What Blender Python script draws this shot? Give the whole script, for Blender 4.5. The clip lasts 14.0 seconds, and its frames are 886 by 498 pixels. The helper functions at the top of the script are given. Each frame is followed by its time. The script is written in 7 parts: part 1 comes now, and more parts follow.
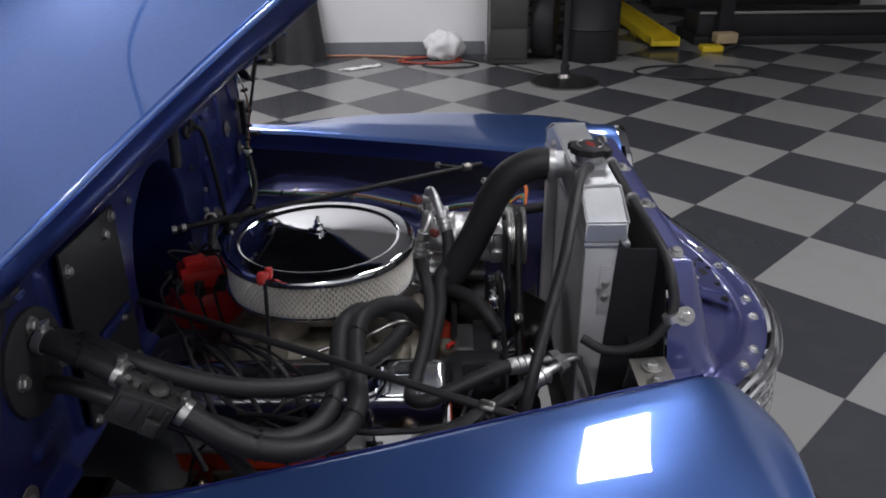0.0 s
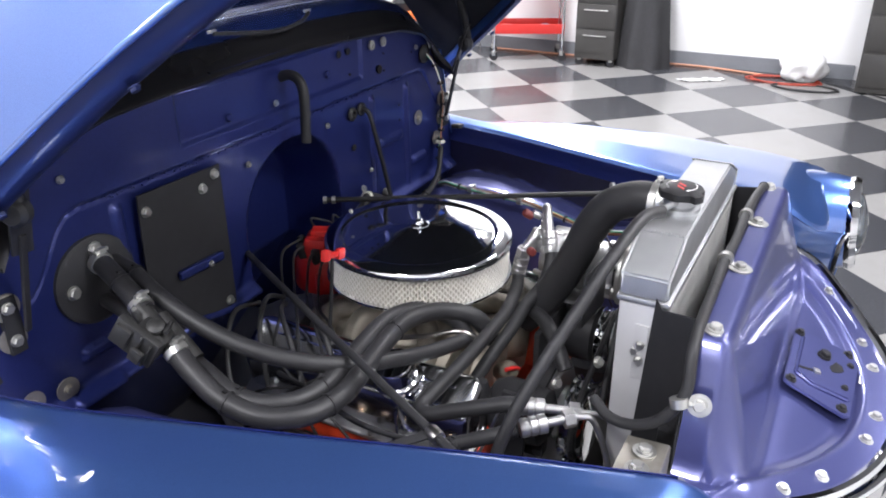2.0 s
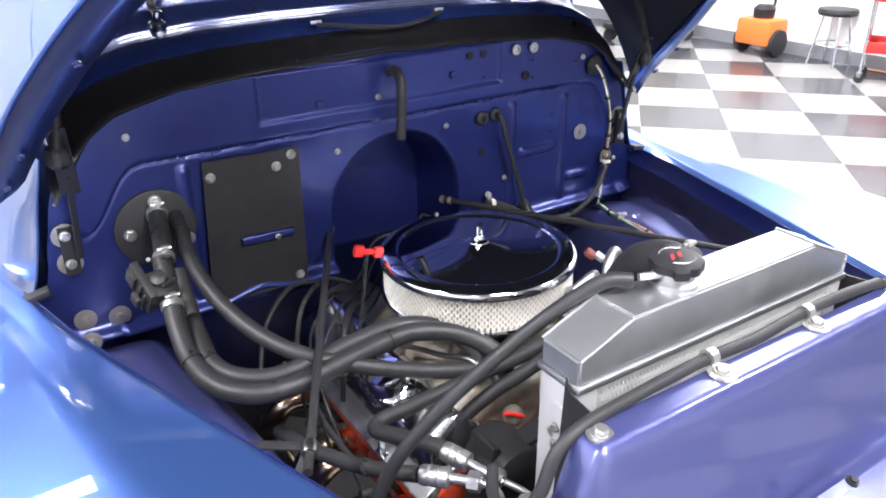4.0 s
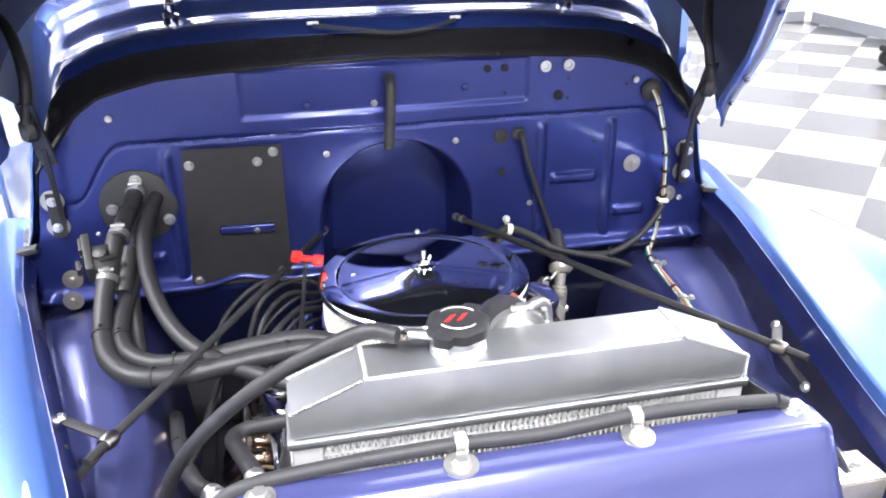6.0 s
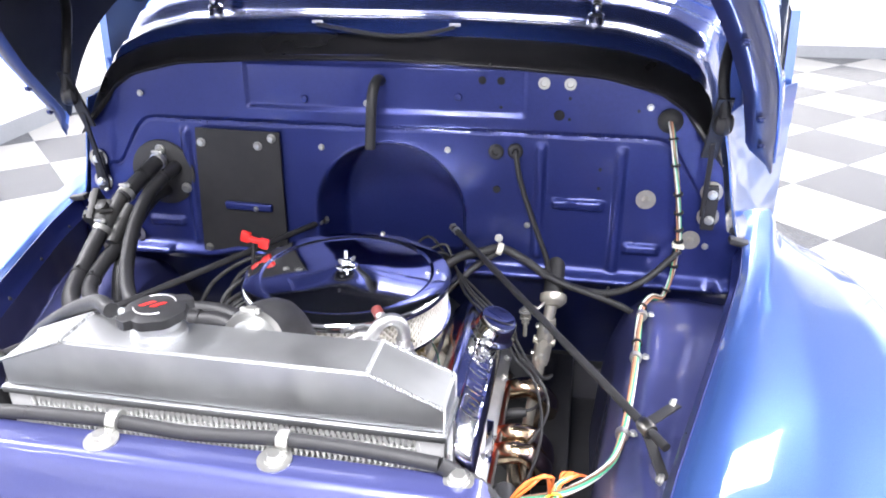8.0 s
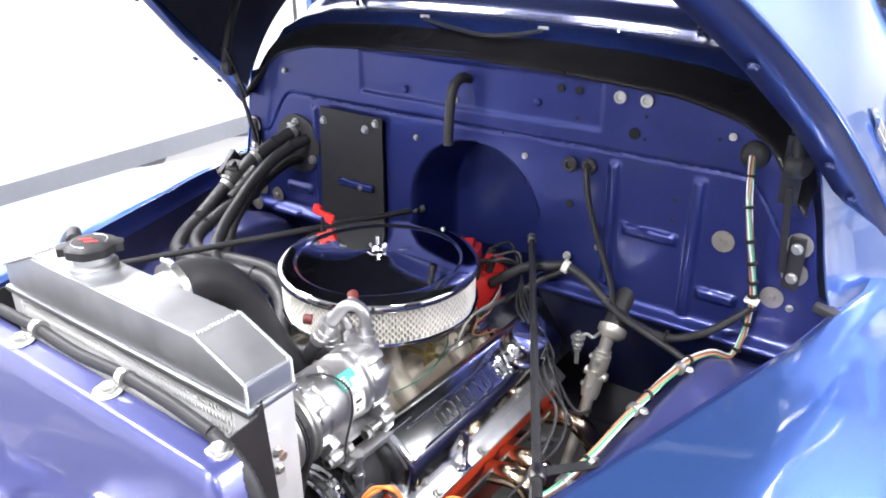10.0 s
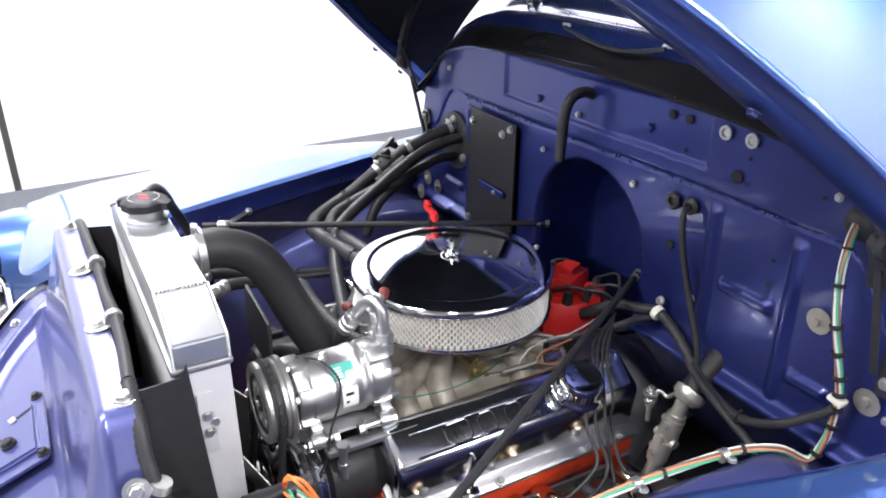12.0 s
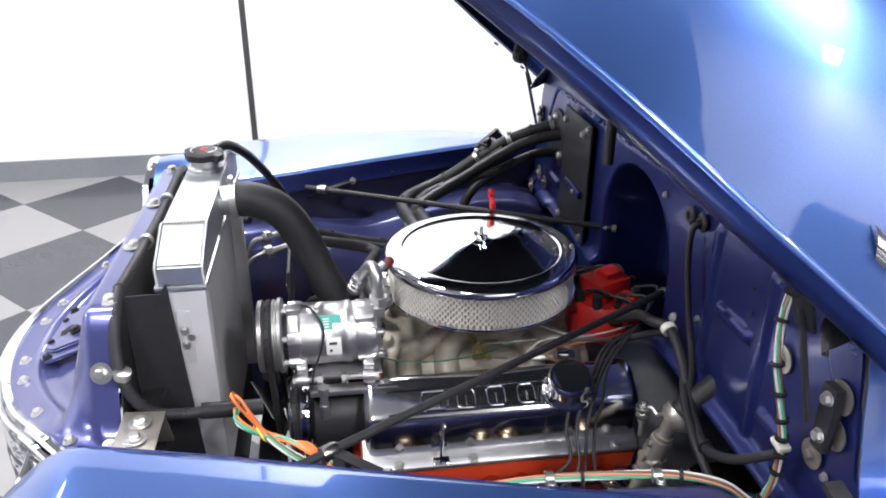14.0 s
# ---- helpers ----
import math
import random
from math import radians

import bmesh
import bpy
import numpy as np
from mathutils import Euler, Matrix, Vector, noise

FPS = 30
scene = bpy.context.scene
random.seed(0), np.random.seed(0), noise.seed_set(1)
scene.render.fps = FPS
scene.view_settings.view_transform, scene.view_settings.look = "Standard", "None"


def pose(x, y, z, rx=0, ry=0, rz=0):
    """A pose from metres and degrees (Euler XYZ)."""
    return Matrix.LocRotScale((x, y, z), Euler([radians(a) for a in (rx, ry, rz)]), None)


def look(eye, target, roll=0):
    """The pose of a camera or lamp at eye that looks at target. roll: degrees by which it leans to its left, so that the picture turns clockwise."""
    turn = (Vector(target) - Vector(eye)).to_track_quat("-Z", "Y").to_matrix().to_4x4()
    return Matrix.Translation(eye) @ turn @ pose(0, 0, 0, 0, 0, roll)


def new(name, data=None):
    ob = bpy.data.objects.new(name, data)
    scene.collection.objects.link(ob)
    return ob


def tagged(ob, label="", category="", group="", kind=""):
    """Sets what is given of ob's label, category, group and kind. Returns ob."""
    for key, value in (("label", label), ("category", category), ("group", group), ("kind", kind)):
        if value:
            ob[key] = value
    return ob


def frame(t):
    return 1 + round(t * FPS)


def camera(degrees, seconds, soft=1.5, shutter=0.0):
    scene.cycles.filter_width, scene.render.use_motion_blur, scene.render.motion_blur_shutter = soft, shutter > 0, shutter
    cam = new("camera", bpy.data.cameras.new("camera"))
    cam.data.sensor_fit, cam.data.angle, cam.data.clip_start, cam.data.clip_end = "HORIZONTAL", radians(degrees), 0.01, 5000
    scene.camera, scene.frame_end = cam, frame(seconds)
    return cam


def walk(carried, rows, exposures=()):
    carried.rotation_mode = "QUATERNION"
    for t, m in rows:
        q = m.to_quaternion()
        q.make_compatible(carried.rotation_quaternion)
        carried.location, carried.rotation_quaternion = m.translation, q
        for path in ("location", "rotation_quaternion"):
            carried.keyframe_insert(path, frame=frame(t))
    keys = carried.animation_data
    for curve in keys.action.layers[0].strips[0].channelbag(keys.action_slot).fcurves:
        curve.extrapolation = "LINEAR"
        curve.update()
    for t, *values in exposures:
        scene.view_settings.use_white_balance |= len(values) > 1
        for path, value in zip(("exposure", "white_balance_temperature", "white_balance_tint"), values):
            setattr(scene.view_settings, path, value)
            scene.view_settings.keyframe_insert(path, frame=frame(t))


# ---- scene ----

# ---------------------------------------------------------------- camera
cam = camera(60.0, 14.0, soft=1.9)
PATH = [
    (0, (-1.351, -0.549, 1.652), (0.449, -0.538, 0.78), -0.7),
    (0.5, (-1.327, -0.667, 1.648), (0.457, -0.409, 0.781), -0.6),
    (1, (-1.32, -0.821, 1.646), (0.392, -0.253, 0.783), -0.7),
    (1.5, (-1.261, -0.931, 1.645), (0.378, -0.173, 0.785), -0.7),
    (2, (-1.191, -1.01, 1.646), (0.393, -0.141, 0.786), -0.6),
    (2.5, (-1.07, -1.129, 1.647), (0.401, -0.079, 0.789), -0.5),
    (3, (-0.981, -1.229, 1.649), (0.323, 0.019, 0.789), -0.5),
    (5.5, (-0.345, -1.472, 1.642), (0.193, 0.255, 0.788), -0.6),
    (6, (-0.213, -1.492, 1.64), (0.161, 0.279, 0.788), -0.6),
    (6.5, (-0.079, -1.504, 1.638), (0.115, 0.296, 0.79), -0.6),
    (7, (0.09, -1.506, 1.639), (0.12, 0.309, 0.801), -0.5),
    (9.5, (0.763, -1.34, 1.631), (-0.14, 0.238, 0.798), -0.2),
    (10, (0.863, -1.269, 1.631), (-0.213, 0.198, 0.799), -0.3),
    (10.5, (0.948, -1.183, 1.632), (-0.313, 0.128, 0.801), -0.1),
    (11, (1.021, -1.093, 1.634), (-0.386, 0.061, 0.803), -0.1),
    (11.5, (1.073, -1.018, 1.635), (-0.434, 0.001, 0.804), 0.0),
    (12, (1.116, -0.928, 1.637), (-0.479, -0.054, 0.804), 0.0),
    (12.5, (1.148, -0.842, 1.638), (-0.51, -0.108, 0.794), 0.0),
    (13, (1.19, -0.763, 1.637), (-0.523, -0.159, 0.8), -0.0),
    (13.5, (1.264, -0.661, 1.647), (-0.498, -0.237, 0.802), 0.1),
    (14, (1.328, -0.571, 1.645), (-0.468, -0.304, 0.806), 0.2),
]
walk(cam, [(t, look(eye, target, roll)) for t, eye, target, roll in PATH],
     exposures=[(0, -1.0), (0.8, -0.30), (1.5, 0.28), (2.2, 0.60), (3.0, 0.82), (5.3, 1.55), (6.5, 1.70), (7.2, 1.70),
                (9.4, 1.48), (11, 1.26), (12.5, 0.85), (14, 0.57)])

# ---------------------------------------------------------------- light
world = bpy.data.worlds.new("shop_air")
scene.world = world
world.use_nodes = True
wb = world.node_tree.nodes["Background"]
wb.inputs[0].default_value = (0.75, 0.85, 1.0, 1)
wb.inputs[1].default_value = 0.02


def lamp(name, x, y, z, sx, sy, power, colour=(0.965, 0.955, 1.0), tilt=(0, 0, 0)):
    data = bpy.data.lights.new(name, "AREA")
    data.shape, data.size, data.size_y, data.energy, data.color = "RECTANGLE", sx, sy, power, colour
    ob = new(name, data)
    ob.matrix_world = pose(x, y, z, *tilt)
    return ob


# Added as fill, with no known fixture: the x = -2.7 lamps and (0.1, -1.9).
LAMPS = [(-2.7, -3.6, 8), (-2.7, -0.6, 66), (-2.7, 2.6, 52), (-0.1, -3.4, 64), (2.9, -1.8, 46), (3.35, 1.2, 96),
         # The last three are added to lay pale bands across the cowl.
         (5.5, 1.7, 74), (0.1, -1.9, 42), (4.7, 4.6, 70), (0.0, 6.0, 60), (0.8, -5.2, 40), (-1.2, 2.9, 11), (0.0, 2.9, 11), (1.2, 2.9, 11)]
for lx, ly, lp in LAMPS:
    lamp("ceiling_and_fill_lamp", lx, ly, 3.93, 0.9, 0.5, lp * 1.6)

# ---------------------------------------------------------------- materials


def mat(name, colour, rough=0.5, metal=0.0, coat=0.0, noise_scale=40.0, vary=0.12, bump=0.0, bump_scale=200.0, rough_vary=0.08,
        stain=None, stain_scale=4.0, stain_low=0.55, random_vary=0.0, coat_rough=0.05):
    m = bpy.data.materials.new(name)
    m.use_nodes = True
    nt = m.node_tree
    b = nt.nodes["Principled BSDF"]
    b.inputs["Metallic"].default_value = metal
    b.inputs["Coat Weight"].default_value = coat
    b.inputs["Coat Roughness"].default_value = coat_rough
    tc = nt.nodes.new("ShaderNodeTexCoord")
    n1 = nt.nodes.new("ShaderNodeTexNoise")
    n1.inputs["Scale"].default_value, n1.inputs["Detail"].default_value = noise_scale, 5
    nt.links.new(tc.outputs["Object"], n1.inputs["Vector"])
    n2 = nt.nodes.new("ShaderNodeTexNoise")
    n2.inputs["Scale"].default_value, n2.inputs["Detail"].default_value = stain_scale, 3
    nt.links.new(tc.outputs["Object"], n2.inputs["Vector"])
    mix = nt.nodes.new("ShaderNodeMix")
    mix.data_type = "RGBA"
    lo = [max(0, c * (1 - vary)) for c in colour]
    hi = [min(1, c * (1 + vary)) for c in colour]
    mix.inputs[6].default_value, mix.inputs[7].default_value = (*lo, 1), (*hi, 1)
    nt.links.new(n1.outputs["Fac"], mix.inputs[0])
    out = mix.outputs[2]
    second = nt.nodes.new("ShaderNodeMix")
    second.data_type = "RGBA"
    ramp = nt.nodes.new("ShaderNodeMapRange")
    ramp.inputs[1].default_value, ramp.inputs[2].default_value = stain_low, stain_low + 0.2
    nt.links.new(n2.outputs["Fac"], ramp.inputs[0])
    nt.links.new(ramp.outputs[0], second.inputs[0])
    nt.links.new(out, second.inputs[6])
    second.inputs[7].default_value = (*(stain or [c * (1 - vary * 0.8) for c in colour]), 1)
    out = second.outputs[2]
    if random_vary:
        info = nt.nodes.new("ShaderNodeObjectInfo")
        hs = nt.nodes.new("ShaderNodeHueSaturation")
        mr = nt.nodes.new("ShaderNodeMapRange")
        mr.inputs[3].default_value, mr.inputs[4].default_value = 1 - random_vary, 1 + random_vary
        nt.links.new(info.outputs["Random"], mr.inputs[0])
        nt.links.new(mr.outputs[0], hs.inputs["Value"])
        nt.links.new(out, hs.inputs["Color"])
        out = hs.outputs["Color"]
    nt.links.new(out, b.inputs["Base Color"])
    rr = nt.nodes.new("ShaderNodeMapRange")
    rr.inputs[3].default_value, rr.inputs[4].default_value = max(0.0, rough - rough_vary), min(1.0, rough + rough_vary)
    nt.links.new(n2.outputs["Fac"], rr.inputs[0])
    nt.links.new(rr.outputs[0], b.inputs["Roughness"])
    if bump:
        n3 = nt.nodes.new("ShaderNodeTexNoise")
        n3.inputs["Scale"].default_value, n3.inputs["Detail"].default_value = bump_scale, 4
        nt.links.new(tc.outputs["Object"], n3.inputs["Vector"])
        bp = nt.nodes.new("ShaderNodeBump")
        bp.inputs["Strength"].default_value, bp.inputs["Distance"].default_value = bump, 0.002
        nt.links.new(n3.outputs["Fac"], bp.inputs["Height"])
        nt.links.new(bp.outputs[0], b.inputs["Normal"])
    return m


def metallic_paint(name, colour, flake, metal, rough, coat):
    """Pigment with fine metal flake under clear lacquer."""
    m = mat(name, colour, rough, metal, coat, noise_scale=900, vary=flake, bump=0.02, bump_scale=1400, stain_scale=1.5, rough_vary=0.03, coat_rough=0.03)
    return m


PAINT = metallic_paint("blue_metallic_lacquer", (0.076, 0.164, 0.47), 0.25, 0.80, 0.29, 1.0)
PAINT.node_tree.nodes["Principled BSDF"].inputs["Coat IOR"].default_value = 1.9
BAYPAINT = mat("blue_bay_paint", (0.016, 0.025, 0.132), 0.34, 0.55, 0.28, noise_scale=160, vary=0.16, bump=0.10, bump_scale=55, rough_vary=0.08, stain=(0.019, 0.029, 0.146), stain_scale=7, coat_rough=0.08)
APRON = metallic_paint("blue_violet_apron_paint", (0.064, 0.072, 0.205), 0.15, 0.5, 0.32, 0.8)
RUBBER = mat("black_rubber", (0.023, 0.023, 0.025), 0.5, vary=0.25, bump=0.15, bump_scale=300, stain=(0.025, 0.025, 0.025), stain_low=0.62, stain_scale=15)
SEALRUBBER = mat("smooth_seal_rubber", (0.012, 0.012, 0.014), 0.30, vary=0.2, noise_scale=25, bump=0.05, bump_scale=120, rough_vary=0.12, stain=(0.022, 0.022, 0.024), stain_scale=6)
HOSE = mat("grey_black_hose_rubber", (0.021, 0.021, 0.023), 0.44, vary=0.2, bump=0.2, bump_scale=420, stain=(0.032, 0.032, 0.035), stain_low=0.6, stain_scale=22)
SATIN = mat("black_satin_steel", (0.020, 0.020, 0.022), 0.46, vary=0.3, bump=0.06, bump_scale=250)
TRIMBLACK = mat("black_underhood_coating", (0.020, 0.020, 0.024), 0.55, vary=0.3, bump=0.25, bump_scale=500)
LIDCHROME = mat("soft_worn_chrome", (0.76, 0.77, 0.79), 0.07, 1.0, vary=0.04, noise_scale=25, rough_vary=0.05)
CHROME = mat("chrome", (0.82, 0.83, 0.85), 0.05, 1.0, vary=0.02, rough_vary=0.03)
ALU = mat("welded_sheet_aluminium", (0.45, 0.46, 0.47), 0.46, 1.0, vary=0.28, noise_scale=11, bump=0.06, bump_scale=60, rough_vary=0.22, stain=(0.36, 0.37, 0.38), stain_scale=7, stain_low=0.5)
DULLALU = mat("dull_grey_sheet_aluminium", (0.50, 0.50, 0.505), 0.48, 0.35, vary=0.14, noise_scale=14, bump=0.08, bump_scale=90, rough_vary=0.12, stain=(0.42, 0.42, 0.42), stain_scale=6)
CASTALU = mat("cast_aluminium", (0.52, 0.52, 0.525), 0.38, 0.95, vary=0.15, bump=0.2, bump_scale=300, rough_vary=0.1)
DIRTYALU = mat("heat_stained_intake_aluminium", (0.38, 0.345, 0.285), 0.55, 0.35, vary=0.3, noise_scale=18, bump=0.3, bump_scale=160, stain=(0.12, 0.10, 0.075), stain_scale=11, stain_low=0.50)
ZINC = mat("zinc_plated_steel", (0.50, 0.50, 0.48), 0.33, 0.9, vary=0.12, noise_scale=60, rough_vary=0.1, random_vary=0.1)
STEEL = mat("bare_steel", (0.30, 0.29, 0.275), 0.30, 1.0, vary=0.2, bump=0.1)
BRASSY = mat("heat_blued_header_steel", (0.50, 0.38, 0.26), 0.2, 1.0, vary=0.25, noise_scale=12, stain=(0.30, 0.22, 0.20), stain_scale=10)
ORANGE = mat("orange_red_engine_enamel", (0.62, 0.06, 0.02), 0.35, coat=0.3, vary=0.15, stain=(0.25, 0.03, 0.015), stain_scale=14, stain_low=0.58, bump=0.1, bump_scale=160)
REDPLASTIC = mat("red_plastic", (0.50, 0.020, 0.018), 0.38, vary=0.1, stain=(0.35, 0.015, 0.012), stain_scale=25, stain_low=0.6)
DULLRED = mat("faded_red_rubber_cap", (0.13, 0.02, 0.018), 0.6, vary=0.2)
WHITEPLASTIC = mat("aged_white_nylon", (0.62, 0.60, 0.52), 0.5, vary=0.08)
PAPER = mat("pleated_filter_paper", (0.58, 0.55, 0.48), 0.85, vary=0.2, noise_scale=30, stain=(0.40, 0.37, 0.30), stain_scale=9)
WIRE = mat("bright_wire_mesh", (0.82, 0.80, 0.74), 0.4, 0.45, vary=0.12, noise_scale=60)
GREENTAPE = mat("green_label", (0.06, 0.30, 0.25), 0.4, vary=0.1)
LABELWHITE = mat("white_label", (0.75, 0.75, 0.72), 0.45, vary=0.05)
W_GREEN = mat("green_wire", (0.06, 0.36, 0.21), 0.45, vary=0.1)
W_WHITE = mat("white_wire", (0.62, 0.62, 0.58), 0.45, vary=0.1)
W_ORANGE = mat("orange_wire", (0.75, 0.18, 0.04), 0.45, vary=0.1)
W_RED = mat("red_wire", (0.55, 0.03, 0.02), 0.45, vary=0.1)
W_PINK = mat("pink_tan_wire", (0.48, 0.22, 0.13), 0.45, vary=0.1)
W_BROWN = mat("brown_wire", (0.16, 0.09, 0.06), 0.5, vary=0.1)
W_BLUE = mat("blue_wire", (0.05, 0.10, 0.45), 0.45, vary=0.1)
WALL = mat("white_wall_paint", (0.80, 0.80, 0.80), 0.55, vary=0.02, noise_scale=3, bump=0.04, bump_scale=300)
BASEGREY = mat("grey_vinyl_base", (0.20, 0.21, 0.23), 0.5, vary=0.1)
TILE_LIGHT = mat("light_grey_vinyl_tile", (0.235, 0.233, 0.228), 0.24, vary=0.05, noise_scale=80, stain=(0.222, 0.220, 0.214), stain_scale=5, stain_low=0.52, rough_vary=0.04, coat=0.10, random_vary=0.05)
TILE_DARK = mat("charcoal_vinyl_tile", (0.046, 0.048, 0.054), 0.24, vary=0.16, noise_scale=80, stain=(0.052, 0.054, 0.060), stain_scale=6, stain_low=0.52, rough_vary=0.04, coat=0.10, random_vary=0.10)
CEILING = mat("grey_ceiling", (0.32, 0.32, 0.33), 0.85, vary=0.03)
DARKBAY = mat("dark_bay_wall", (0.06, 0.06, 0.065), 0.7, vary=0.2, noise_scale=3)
YELLOW = mat("yellow_lift_enamel", (0.70, 0.52, 0.02), 0.4, vary=0.1)
REDCART = mat("red_cart_enamel", (0.55, 0.03, 0.025), 0.35, vary=0.08)
CABGREY = mat("charcoal_cabinet_enamel", (0.05, 0.048, 0.045), 0.4, vary=0.1)
CLOTHWHITE = mat("white_cotton_cloth", (0.72, 0.72, 0.72), 0.9, vary=0.06, bump=0.4, bump_scale=120)
CLOTHDARK = mat("charcoal_cloth", (0.035, 0.035, 0.038), 0.9, vary=0.2, bump=0.4, bump_scale=120)
GLASS = bpy.data.materials.new("windscreen_glass")
GLASS.use_nodes = True
gb = GLASS.node_tree.nodes["Principled BSDF"]
gb.inputs["Base Color"].default_value = (0.55, 0.6, 0.62, 1)
gb.inputs["Roughness"].default_value = 0.02
gb.inputs["Transmission Weight"].default_value = 1.0
# Hood blue darkened by colour, for the shaded underside of the flange.
SHADEFLANGE = metallic_paint("shaded_blue_flange_paint", (0.010, 0.018, 0.085), 0.1, 0.5, 0.40, 0.3)
# Darkened copy of the body blue: the raised hood's shade, put into the cowl.
COWLSHADE = metallic_paint("shaded_blue_gloss_cowl_paint", (0.024, 0.048, 0.22), 0.2, 0.6, 0.26, 1.0)
for m, level in ((SATIN, 0.22), (RUBBER, 0.28), (TRIMBLACK, 0.2), (HOSE, 0.34), (TILE_LIGHT, 0.35), (TILE_DARK, 0.35)):
    m.node_tree.nodes["Principled BSDF"].inputs["Specular IOR Level"].default_value = level
WASHER = mat("dull_plated_washer", (0.36, 0.34, 0.30), 0.38, 0.8, vary=0.2, noise_scale=70)
FINALU = mat("bright_folded_fin_aluminium", (0.80, 0.80, 0.79), 0.5, 0.35, vary=0.1)
# Near-black violet that paints in the shade on the fenders' inner walls.
SHADEDWALL = mat("black_violet_shaded_wall", (0.020, 0.020, 0.055), 0.42, vary=0.3, bump=0.3, bump_scale=300)
CABDARK = mat("dark_cab_trim", (0.02, 0.02, 0.025), 0.7, vary=0.2)
HOLE = mat("unlit_hole_black", (0.006, 0.006, 0.009), 0.95, vary=0.2)

# ---------------------------------------------------------------- builders
BASE = {}


def thing(name, at, label, category, group="", kind=""):
    ob = new(name)
    ob.location = at
    ob.empty_display_size = 0.05
    BASE[ob.name] = Vector(at)
    return tagged(ob, label, category, group, kind)


def mesh_of(name, bm, material, base=(0, 0, 0), smooth=40):
    bmesh.ops.translate(bm, verts=bm.verts, vec=-Vector(base))
    bmesh.ops.recalc_face_normals(bm, faces=bm.faces)
    me = bpy.data.meshes.new(name)
    bm.to_mesh(me)
    bm.free()
    mats = material if isinstance(material, (list, tuple)) else [material]
    for mm in mats:
        me.materials.append(mm)
    if smooth:
        me.shade_smooth()
        me.set_sharp_from_angle(angle=radians(smooth))
    return me


def part(name, bm, material, parent, label="", smooth=40):
    """Links a bmesh in world coordinates as one mesh under a thing or a part."""
    base = BASE[parent.name]
    ob = new(name, mesh_of(name, bm, material, base, smooth))
    ob.parent = parent
    BASE[ob.name] = base
    return tagged(ob, label)


def solo(name, bm, material, label, category, group="", kind="", smooth=40):
    """A thing of one mesh, in world coordinates."""
    ob = new(name, mesh_of(name, bm, material, (0, 0, 0), smooth))
    BASE[ob.name] = Vector((0, 0, 0))
    return tagged(ob, label, category, group, kind)


def box(bm, c, s, rot=(0, 0, 0), bevel=0.0):
    r = bmesh.ops.create_cube(bm, size=1, matrix=pose(*c, *rot) @ Matrix.Diagonal((*s, 1)))
    if bevel:
        es = list({e for v in r["verts"] for e in v.link_edges})
        bmesh.ops.bevel(bm, geom=es, offset=bevel, segments=2, affect="EDGES", profile=0.6)
    return bm


def B():
    return bmesh.new()


def rounded(c, s, bevel=0.004, rot=(0, 0, 0)):
    return box(B(), c, s, rot, bevel)


def axes_of(direction):
    return Vector(direction).normalized().to_track_quat("Z", "Y").to_matrix()


def lathe(bm, profile, at=(0, 0, 0), axis=(0, 0, 1), n=32, close=True):
    """Turns (radius, height) pairs about an axis."""
    m = axes_of(axis)
    rings = []
    for r, h in profile:
        if r < 1e-6:
            rings.append([bm.verts.new(Vector(at) + m @ Vector((0, 0, h)))])
        else:
            rings.append([bm.verts.new(Vector(at) + m @ Vector((r * math.cos(a), r * math.sin(a), h))) for a in (2 * math.pi * i / n for i in range(n))])
    for a, b in zip(rings, rings[1:]):
        for i in range(n):
            j = (i + 1) % n
            if len(a) == 1 and len(b) == 1:
                continue
            if len(a) == 1:
                bm.faces.new((a[0], b[i], b[j]))
            elif len(b) == 1:
                bm.faces.new((a[i], a[j], b[0]))
            else:
                bm.faces.new((a[i], a[j], b[j], b[i]))
    if close:
        for ring in (rings[0], rings[-1]):
            if len(ring) > 2:
                bm.faces.new(ring)
    return bm


def rod(bm, p, q, r, n=12, r2=None):
    d = Vector(q) - Vector(p)
    return lathe(bm, [(r, 0), (r if r2 is None else r2, d.length)], p, d, n)


def spline(pts, k=6):
    P = [Vector(p) for p in pts]
    if len(P) < 3:
        return P
    P = [2 * P[0] - P[1]] + P + [2 * P[-1] - P[-2]]
    out = []
    for a, b, c, d in zip(P, P[1:], P[2:], P[3:]):
        for i in range(k):
            t = i / k
            out.append(0.5 * (2 * b + (c - a) * t + (2 * a - 5 * b + 4 * c - d) * t * t + (3 * b - a - 3 * c + d) * t ** 3))
    return out + [P[-2]]


def tube(bm, pts, r, n=12, k=6, ribs=0.0, pitch=2, cap=True):
    """A hose along a smooth line. ribs: how far every other ring stands proud."""
    line = spline(pts, k)
    rings, up = [], Vector((0.13, 0.21, 0.97))
    for i, p in enumerate(line):
        d = (line[min(i + 1, len(line) - 1)] - line[max(i - 1, 0)]).normalized()
        side = up.cross(d)
        if side.length < 1e-4:
            side = Vector((1, 0, 0)).cross(d)
        side.normalize()
        up = d.cross(side).normalized()
        rr = (r[0] + (r[1] - r[0]) * i / (len(line) - 1)) if isinstance(r, tuple) else r
        rr += ribs * (1 if i % pitch == 0 else 0)
        rings.append([bm.verts.new(p + rr * (math.cos(a) * side + math.sin(a) * up)) for a in (2 * math.pi * j / n for j in range(n))])
    for a, b in zip(rings, rings[1:]):
        for j in range(n):
            bm.faces.new((a[j], a[(j + 1) % n], b[(j + 1) % n], b[j]))
    if cap:
        bm.faces.new(rings[0])
        bm.faces.new(rings[-1])
    return bm


